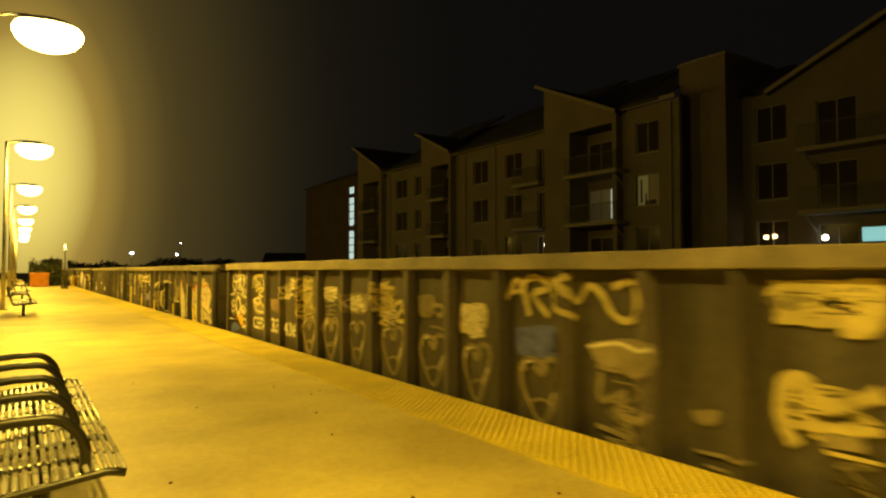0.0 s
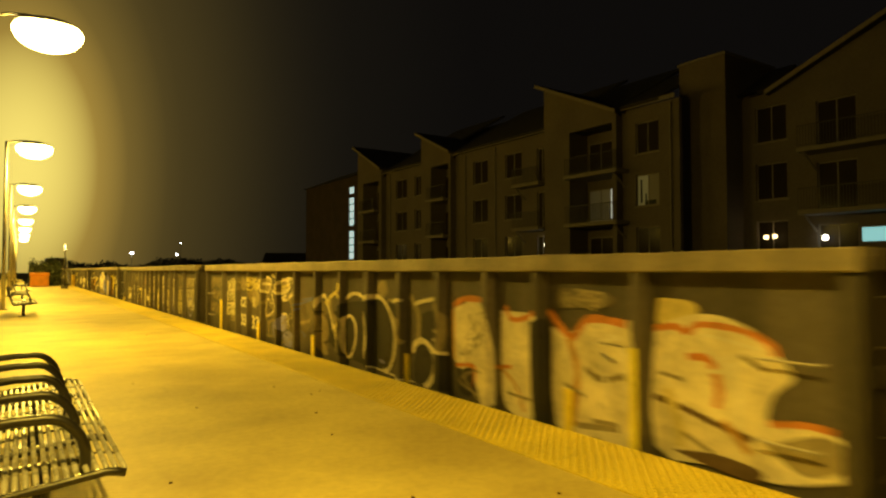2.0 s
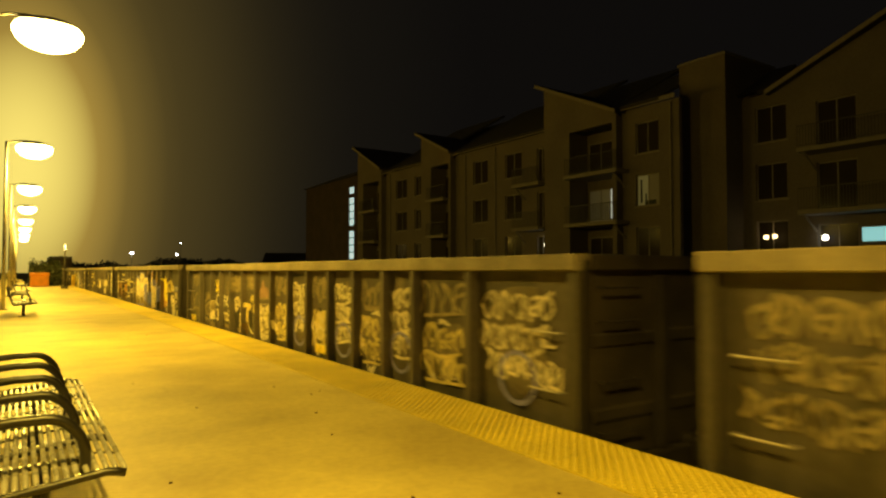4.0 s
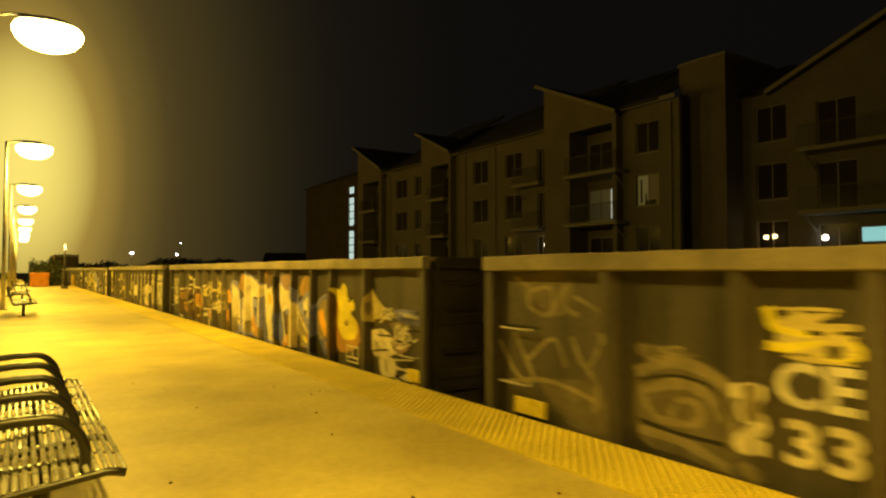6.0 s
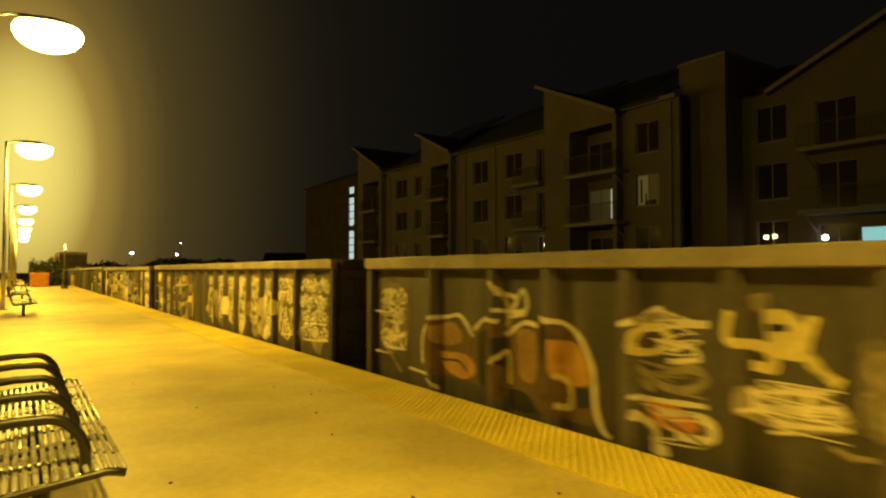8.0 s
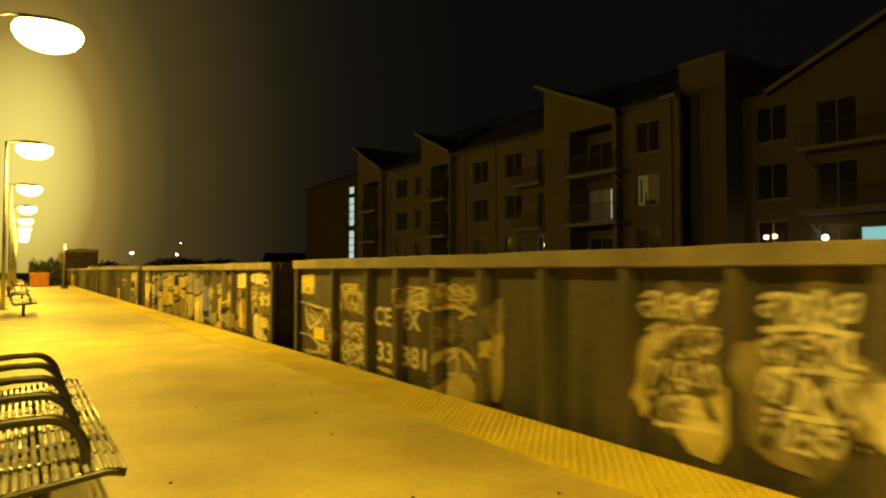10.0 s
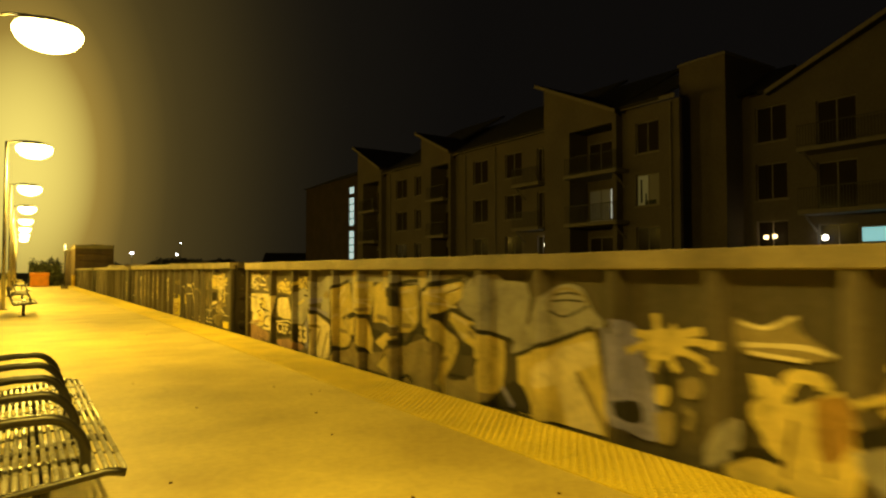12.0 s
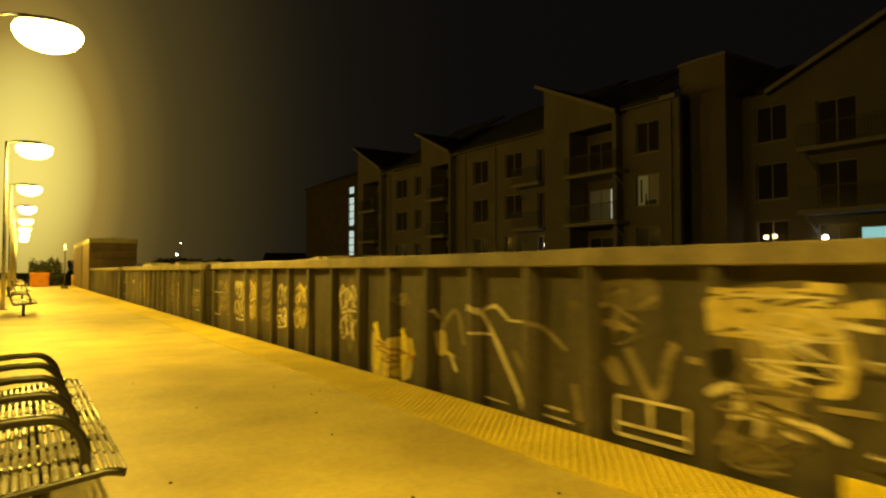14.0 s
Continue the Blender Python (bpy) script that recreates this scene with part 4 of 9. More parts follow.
    p.line([(9.37, 0.22), (9.48, 0.41)], 0.025, "cream")
    p.line([(9.10, 0.20), (9.25, 0.25), (9.41, 0.24)], 0.03, "olive")
    p.fill([(9.87, 1.04), (10.32, 1.08), (10.32, 0.80), (9.86, 0.73)], "gold")
    p.scrawl(9.87, 10.32, 0.77, 1.06, "cream", 2, 0.06)
    p.tangle(9.87, 10.32, 0.77, 1.06, "cream", 12, 0.022)
    p.line([(10.04, 0.69), (10.31, 0.73)], 0.04, "cream")
    p.line([(10.17, 0.57), (10.03, 0.59), (9.92, 0.47), (9.96, 0.27), (10.17, -0.02), (10.34, 0.27), (10.41, 0.53), (10.32, 0.63), (10.17, 0.57)], 0.055, "olive")
    p.line([(10.10, 0.53), (10.17, 0.46), (10.24, 0.56)], 0.08, "olive")
    p.line([(10.07, 0.57), (9.97, 0.54), (9.95, 0.44)], 0.025, "cream")
    p.line([(10.27, 0.18), (10.37, 0.37)], 0.025, "cream")
    p.line([(10.04, 0.15), (10.17, 0.22), (10.31, 0.20)], 0.03, "olive")
    p.tangle(9.87, 10.32, 0.77, 1.06, "cream", 26, 0.022)
    p.tangle(7.70, 8.33, 0.69, 1.26, "gold", 26, 0.022)
    p.tangle(8.90, 9.28, 0.87, 1.13, "olive", 15, 0.018)
    p.tangle(13.53, 14.23, 1.12, 1.37, "gold", 31, 0.025)
    p.tangle(11.91, 12.58, 0.55, 0.83, "olive", 18, 0.018)
    p.tangle(12.00, 12.57, -0.03, 0.49, "olive", 13, 0.018)
    p.tangle(13.63, 14.22, 0.37, 0.70, "gold", 15, 0.022)
    p.tangle(13.86, 14.21, 0.06, 0.27, "olive", 10, 0.014)
    p.line([(10.70, 1.14), (10.87, 1.37), (11.01, 1.16)], 0.07, "gold")
    p.line([(10.74, 1.21), (10.98, 1.25)], 0.05, "gold")
    p.line([(11.06, 0.99), (10.98, 1.32), (11.21, 1.38), (11.33, 1.27), (11.12, 1.21), (11.34, 1.00)], 0.065, "gold")
    p.line([(11.39, 1.39), (11.47, 1.04)], 0.06, "gold")
    p.line([(11.66, 1.41), (11.40, 1.21), (11.71, 1.00)], 0.06, "gold")
    p.line([(11.54, 1.37), (11.71, 1.16), (11.87, 1.31), (12.02, 1.24), (12.15, 1.07), (12.32, 1.02), (12.48, 1.16), (12.44, 1.31), (12.33, 1.36), (12.15, 1.30)], 0.065, "gold")
    p.fill([(10.85, 0.85), (11.44, 0.91), (11.47, 0.64), (10.90, 0.58)], "blue")
    p.line([(11.22, 0.53), (11.05, 0.56), (10.93, 0.45), (10.97, 0.25), (11.23, -0.05), (11.43, 0.23), (11.50, 0.49), (11.40, 0.59), (11.22, 0.53)], 0.055, "olive")
    p.line([(11.14, 0.50), (11.22, 0.43), (11.31, 0.53)], 0.08, "olive")
    p.line([(11.10, 0.54), (10.99, 0.51), (10.96, 0.42)], 0.025, "cream")
    p.line([(11.34, 0.14), (11.46, 0.33)], 0.025, "cream")
    p.line([(11.07, 0.13), (11.22, 0.18), (11.39, 0.16)], 0.03, "olive")
    p.fill([(11.84, 0.77), (12.19, 0.86), (12.58, 0.86), (12.57, 0.63), (12.37, 0.53), (12.19, 0.61), (12.01, 0.59)], "olive")
    p.line([(11.86, 0.76), (12.19, 0.82), (12.41, 0.78), (12.58, 0.81)], 0.035, "cream")
    p.line([(11.93, 0.67), (12.28, 0.62), (12.47, 0.55)], 0.05, "olive")
    p.line([(12.01, 0.55), (12.00, 0.30), (12.28, 0.41), (12.19, 0.22), (12.45, 0.20), (12.57, 0.29)], 0.06, "olive")
    p.line([(11.95, 0.07), (12.19, 0.05), (12.53, -0.01)], 0.045, "olive")
    p.line([(12.28, 0.24), (12.32, 0.04)], 0.06, "olive")
    p.fill([(12.91, 0.37), (13.14, 0.42), (13.12, 0.32), (12.98, 0.28)], "olive")
    p.line([(12.94, 0.08), (13.18, 0.09), (13.41, 0.11)], 0.03, "olive")
    p.line([(13.04, -0.01), (13.36, -0.02)], 0.03, "olive")
    p.fill([(13.51, 1.29), (13.58, 1.35), (13.78, 1.34), (14.24, 1.40), (14.23, 1.09), (14.08, 1.17), (13.86, 1.13), (13.59, 1.08), (13.58, 1.18)], "gold")
    p.scrawl(13.58, 14.23, 1.13, 1.35, "gold", 2, 0.07)
    p.tangle(13.58, 14.23, 1.13, 1.35, "gold", 12, 0.022)
    p.fill([(13.99, 1.15), (14.19, 1.17), (14.19, 1.05), (14.00, 1.03)], "gold")
    p.line([(13.70, 0.29), (13.62, 0.43), (13.62, 0.65), (13.71, 0.74), (13.80, 0.69), (13.90, 0.58), (14.22, 0.71)], 0.11, "gold")
    p.line([(13.73, 0.70), (13.79, 0.44), (13.89, 0.44), (14.22, 0.48)], 0.06, "gold")
    p.line([(13.63, 0.42), (13.87, 0.46)], 0.05, "gold")
    p.line([(13.87, 0.36), (14.11, 0.38)], 0.08, "olive")
    p.line([(13.89, 0.29), (14.21, 0.29)], 0.03, "gold")
    a, b = pv(14)
    p.scrawl(a, b, 0.85, 1.3, "cream", 2, 0.05)
    p.finish(car)


def paint_b(car):
    p = Paint(22)
    p.fill([(8.13, 0.69), (8.78, 0.95), (9.62, 1.02), (10.31, 1.04), (10.44, 0.59), (10.29, 0.06), (9.67, 0.05), (8.78, 0.11), (8.13, 0.29)], "dark")
    p.fill([(11.03, 0.90), (11.45, 0.98), (11.52, 0.73), (11.38, 0.62), (11.35, 0.46), (11.73, 0.47), (11.76, 0.03), (11.37, 0.04), (11.05, -0.00), (10.86, 0.08), (10.91, 0.42), (11.06, 0.61)], "dark")
    p.fill([(2.16, 0.26), (2.62, 0.30), (2.62, 1.16), (2.16, 1.20)], "haze")
    p.scrawl(2.16, 2.62, 0.26, 1.20, "olive", 3, 0.05)
    p.tangle(2.16, 2.62, 0.26, 1.20, "olive", 18, 0.022)
    p.fill([(2.99, 1.00), (3.45, 1.04), (3.45, 1.26), (2.99, 1.30)], "haze")
    p.scrawl(2.99, 3.45, 1.00, 1.30, "olive", 1, 0.05)
    p.tangle(2.99, 3.45, 1.00, 1.30, "olive", 6, 0.022)
    p.fill([(3.76, 0.99), (4.39, 1.03), (4.39, 1.27), (3.76, 1.31)], "haze")
    p.scrawl(3.76, 4.39, 0.99, 1.31, "gold", 2, 0.06)
    p.tangle(3.76, 4.39, 0.99, 1.31, "gold", 12, 0.022)
    p.fill([(3.85, 0.98), (4.33, 1.05), (4.39, 0.77), (4.12, 0.67), (3.90, 0.73)], "olive")
    p.letters("CE", 3.05, 3.47, 0.62, 0.86, "white")
    p.letters("33", 3.07, 3.47, 0.20, 0.47, "white")
    p.letters("FX", 3.81, 4.14, 0.65, 0.88, "cream")
    p.letters("33", 3.85, 4.42, 0.17, 0.47, "cream")
    p.fill([(4.73, 1.28), (5.13, 1.33), (5.20, 1.09), (4.84, 1.01)], "olive")
    p.line([(4.71, 1.30), (4.73, 1.07), (5.06, 1.02), (5.17, 1.27), (4.88, 1.33)], 0.05, "cream")
    p.line([(4.81, 1.19), (5.13, 1.18)], 0.05, "cream")
    p.line([(5.20, 1.38), (5.40, 1.32), (5.43, 1.10), (5.23, 0.99), (5.41, 0.64)], 0.055, "cream")
    p.line([(4.88, 0.51), (4.88, 0.81), (5.05, 0.87), (5.16, 0.76)], 0.055, "cream")
    p.line([(4.88, 0.50), (5.20, 0.58), (5.41, 0.66)], 0.05, "cream")
    p.line([(5.06, 0.38), (5.33, 0.46), (5.55, 0.32)], 0.06, "olive")
    p.line([(4.99, 0.42), (5.07, 0.08)], 0.06, "olive")
    p.line([(5.30, 0.41), (5.39, 0.09)], 0.05, "pale")
    p.fill([(5.68, 1.20), (6.21, 1.27), (6.24, 1.08), (5.71, 1.02)], "olive")
    p.line([(5.68, 1.16), (5.89, 1.28), (6.21, 1.25), (6.24, 1.12), (5.94, 1.03), (5.68, 1.03), (5.68, 1.16)], 0.06, "cream")
    p.line([(5.83, 1.14), (6.21, 1.18)], 0.05, "gold")
    p.line([(6.11, 1.31), (6.37, 1.30), (6.44, 1.11), (6.26, 0.94), (5.88, 0.89), (6.05, 1.02)], 0.055, "cream")
    p.line([(6.00, 0.91), (6.26, 0.90), (6.41, 0.71), (6.36, 0.55)], 0.06, "olive")
    p.fill([(5.64, 0.38), (5.88, 0.62), (6.11, 0.56), (6.14, 0.39), (5.88, 0.26)], "pale")
    p.fill([(5.93, 0.22), (6.20, 0.31), (6.50, 0.21), (6.52, 0.03), (6.04, 0.01)], "pale")
    p.line([(6.10, 0.38), (6.41, 0.41)], 0.03, "dark")
    p.line([(6.02, 0.24), (6.20, 0.21)], 0.03, "dark")
    p.line([(5.88, 0.61), (6.10, 0.61), (6.20, 0.38)], 0.04, "cream")
    p.fill([(6.74, 0.90), (6.91, 0.97), (7.49, 1.01), (7.57, 0.87), (7.55, 0.56), (7.11, 0.42), (6.87, 0.52)], "haze")
    p.fill([(7.19, 0.89), (7.49, 0.93), (7.55, 0.71), (7.30, 0.65), (7.11, 0.72)], "olive")
    p.line([(6.69, 0.72), (6.87, 0.79), (7.19, 0.88), (7.14, 0.79)], 0.035, "blue")
    p.line([(6.91, 0.93), (7.45, 0.99)], 0.03, "blue")
    p.line([(7.03, 0.57), (7.19, 0.58), (7.41, 0.57)], 0.03, "dark")
    p.line([(6.91, 0.35), (7.07, 0.27)], 0.035, "blue")
    p.line([(7.23, 0.33), (7.48, 0.36)], 0.035, "dark")
    p.line([(6.95, 0.66), (7.11, 0.65), (7.07, 0.41)], 0.05, "olive")
    p.fill([(7.72, 0.70), (7.97, 0.68), (8.11, 0.56), (8.13, 0.37), (7.99, 0.26), (8.10, 0.06), (7.77, 0.12)], "olive")
    p.fill([(7.71, 0.94), (8.00, 0.94), (8.11, 0.78), (7.81, 0.69)], "haze")
    p.line([(7.70, 0.76), (7.94, 0.76)], 0.035, "dark")
    p.line([(7.72, 0.41), (7.90, 0.43)], 0.035, "dark")
    p.line([(7.90, 0.24), (8.16, 0.28)], 0.035, "dark")
    p.line([(7.71, 0.82), (7.79, 0.99), (7.93, 1.05), (8.01, 0.98), (8.10, 0.88), (8.27, 0.62), (8.39, 0.46), (8.48, 0.12)], 0.07, "cream")
    p.line([(8.00, 0.91), (8.11, 0.96), (8.22, 1.04), (8.50, 1.12), (8.73, 1.04)], 0.07, "gold")
    p.line([(8.22, 0.99), (8.19, 0.85), (8.32, 0.71), (8.52, 0.65)], 0.09, "olive")
    p.line([(8.47, 0.65), (8.37, 0.50), (8.42, 0.41), (8.56, 0.40)], 0.05, "gold")
    p.line([(8.44, 0.39), (8.44, 0.18), (8.51, 0.12)], 0.07, "olive")
    p.line([(8.22, 0.69), (8.27, 0.54), (8.32, 0.49)], 0.04, "cream")
    p.fill([(8.60, 1.24), (8.73, 1.27), (8.73, 1.15), (8.62, 1.14)], "gold")
    p.tangle(4.77, 5.46, 0.13, 1.33, "olive", 20, 0.018)
    p.tangle(5.71, 6.41, 0.90, 1.29, "cream", 13, 0.018)
    p.tangle(5.76, 6.50, -0.01, 0.68, "olive", 15, 0.018)
    p.tangle(6.82, 7.52, 0.50, 0.96, "pale", 13, 0.014)
    p.tangle(7.72, 8.13, 0.19, 0.70, "olive", 13, 0.018)
    p.fill([(6.84, 0.88), (7.36, 0.94), (7.36, 0.50), (6.95, 0.35)], "haze")
    p.line([(6.62, 0.81), (7.46, 0.97)], 0.035, "blue")
    p.line([(6.84, 0.50), (7.31, 0.57)], 0.06, "olive")
    p.line([(8.29, 0.47), (8.52, 0.41)], 0.04, "olive")
    p.fill([(8.45, 1.25), (8.58, 1.26), (8.56, 1.07), (8.45, 1.07)], "olive")
    p.line([(8.78, 0.71), (8.80, 0.18), (8.99, 0.14), (9.16, 0.42), (9.13, 0.65), (8.96, 0.76), (8.78, 0.71)], 0.05, "cream")
    p.line([(8.79, 1.02), (9.06, 1.11), (9.38, 1.07), (9.59, 0.82), (9.66, 0.45), (9.54, 0.09)], 0.06, "cream")
    p.line([(9.47, 1.01), (9.74, 1.09), (10.01, 1.06), (10.26, 0.86), (10.38, 0.58), (10.33, 0.25), (10.17, 0.06), (10.05, 0.07)], 0.065, "cream")
    p.line([(10.16, 1.05), (10.35, 1.05), (10.44, 0.98)], 0.05, "olive")
    p.line([(10.30, 1.03), (10.49, 1.07), (10.67, 1.07)], 0.045, "cream")
    p.line([(10.47, 0.81), (10.62, 0.79), (10.55, 0.62), (10.68, 0.50)], 0.065, "olive")
    p.fill([(9.90, 1.29), (10.09, 1.33), (10.16, 1.18), (10.06, 1.09), (9.87, 1.17)], "olive")
    p.line([(9.95, 0.18), (10.09, 0.17)], 0.04, "pale")
    p.line([(10.79, 1.14), (10.91, 1.02), (11.01, 0.86), (11.00, 0.58)], 0.085, "olive")
    p.line([(10.91, 1.03), (11.14, 1.08), (11.50, 1.13)], 0.05, "cream")
    p.line([(11.49, 1.07), (11.63, 0.86), (11.63, 0.69), (11.57, 0.48)], 0.075, "olive")
    p.line([(11.38, 0.75), (11.52, 0.73), (11.67, 0.72)], 0.045, "olive")
    p.line([(11.35, 0.62), (11.51, 0.49), (11.70, 0.46)], 0.04, "cream")
    p.line([(10.89, 0.39), (10.91, 0.50), (11.10, 0.57), (11.28, 0.51), (11.39, 0.38), (11.38, 0.20), (11.27, 0.05), (11.15, -0.01)], 0.075, "cream")
    p.line([(9.67, 0.07), (10.10, 0.04), (10.43, 0.02), (10.90, 0.01)], 0.028, "cream")
    p.fill([(11.82, 1.02), (12.23, 1.14), (12.46, 1.10), (12.56, 0.90), (12.60, 0.02), (12.30, 0.06), (12.19, 0.36), (11.86, 0.35)], "cream")
    p.line([(11.82, 1.05), (12.03, 1.14), (12.37, 1.14)], 0.07, "red")
    p.line([(11.86, 0.35), (12.22, 0.37), (12.15, 0.08)], 0.05, "red")
    p.line([(11.80, 1.00), (11.82, 0.41)], 0.04, "orange")
    p.fill([(11.88, 0.30), (12.17, 0.34), (12.17, 0.04), (11.92, 0.07)], "dark")
    p.fill([(12.71, 1.04), (13.26, 1.03), (13.35, 0.92), (13.34, 0.01), (12.80, 0.01), (12.70, 0.43)], "cream")
    p.line([(12.78, 1.09), (12.91, 0.95), (13.32, 1.05)], 0.055, "red")
    p.line([(12.60, 0.42), (12.87, 0.46)], 0.05, "red")
    p.line([(12.70, 0.43), (12.94, 0.27), (13.07, 0.02)], 0.04, "orange")
    p.fill([(13.25, 0.95), (13.47, 0.92), (13.49, -0.00), (13.32, 0.00)], "dark")
    p.fill([(13.49, 0.93), (13.71, 0.88), (13.97, 1.02), (14.31, 1.02), (14.52, 0.97), (14.55, -0.01), (14.06, -0.02), (13.54, -0.01)], "cream")
    p.line([(13.44, 1.08), (13.61, 0.93), (13.77, 0.85), (13.97, 1.03), (14.39, 1.01)], 0.075, "red")
    p.fill([(13.62, 1.11), (14.19, 1.15), (14.19, 1.26), (13.62, 1.30)], "haze")
    p.scrawl(13.62, 14.19, 1.11, 1.30, "olive", 1, 0.06)
    p.tangle(13.62, 14.19, 1.11, 1.30, "olive", 6, 0.022)
    p.line([(13.71, 0.83), (13.82, 0.53), (13.76, 0.03)], 0.07, "orange")
    p.line([(13.92, 0.58), (14.11, 0.50), (14.39, 0.57)], 0.06, "olive")
    p.line([(13.81, 0.04), (14.30, 0.10)], 0.05, "olive")
    p.fill([(14.73, 1.25), (15.03, 1.23), (15.07, 1.12), (14.73, 1.02)], "gold")
    p.fill([(14.69, 1.00), (14.88, 1.09), (15.10, 1.14), (15.34, 1.12), (15.61, 1.00), (15.72, 0.87), (15.80, 0.74), (15.66, 0.61), (15.63, 0.41), (15.88, 0.44), (16.10, 0.40), (16.21, 0.20), (15.71, 0.02), (15.25, 0.03), (14.68, 0.05)], "cream")
    p.line([(14.69, 1.00), (14.88, 1.03), (14.99, 0.99), (15.10, 1.06), (15.43, 1.04), (15.64, 0.96), (15.68, 0.88)], 0.055, "red")
    p.line([(14.99, 0.80), (15.17, 0.80), (15.25, 0.60), (15.23, 0.45)], 0.06, "red")
    p.line([(14.68, 0.45), (14.95, 0.40), (15.23, 0.33), (15.51, 0.27)], 0.05, "brown")
    p.line([(15.63, 0.41), (15.88, 0.45), (16.05, 0.44)], 0.045, "red")
    p.fill([(14.85, 0.06), (15.22, 0.11), (15.57, 0.07), (15.50, -0.02), (15.15, 0.01)], "brown")
    p.line([(14.80, 0.53), (14.91, 0.26), (14.91, 0.10)], 0.07, "gold")
    p.line([(15.29, 0.37), (15.48, 0.17)], 0.06, "orange")
    p.fill([(15.60, 0.26), (15.98, 0.40), (16.17, 0.26), (15.87, 0.11)], "olive")
    p.line([(14.54, 0.83), (14.54, -0.01)], 0.09, "yellow")
    p.tangle(11.90, 12.53, -0.00, 1.02, "olive", 13, 0.022)
    p.tangle(13.97, 14.48, 0.59, 0.94, "white", 10, 0.022)
    p.tangle(15.10, 15.61, 0.65, 1.03, "white", 10, 0.022)
    p.line([(14.77, 0.79), (14.80, 0.56)], 0.035, "white")
    p.line([(15.36, 0.74), (15.42, 0.51), (15.39, 0.33)], 0.035, "white")
    p.line([(14.12, 0.72), (14.18, 0.37)], 0.035, "white")
    p.line([(14.39, 0.82), (14.41, 0.26)], 0.035, "white")
    p.line([(12.94, 0.72), (12.97, 0.29)], 0.035, "white")
    p.line([(12.15, 0.83), (12.19, 0.50)], 0.035, "white")
    p.line([(14.72, 0.65), (14.95, 0.62)], 0.035, "olive")
    p.line([(15.43, 0.86), (15.61, 0.77)], 0.035, "olive")
    p.line([(14.95, 0.21), (15.19, 0.11)], 0.035, "olive")
    p.line([(13.66, 0.40), (13.92, 0.32)], 0.035, "olive")
    p.line([(14.01, 0.12), (14.30, 0.14)], 0.035, "olive")
    p.line([(12.81, 0.18), (13.19, 0.16)], 0.035, "olive")
    p.line([(15.74, 0.24), (16.02, 0.25)], 0.035, "olive")
    for k in (0, 1):
        p.scrawl(*pv(k), 0.35, 1.3, ("olive", "cream")[k], 3, 0.07)
    p.finish(car)
    reflectors(car, start=1.71)


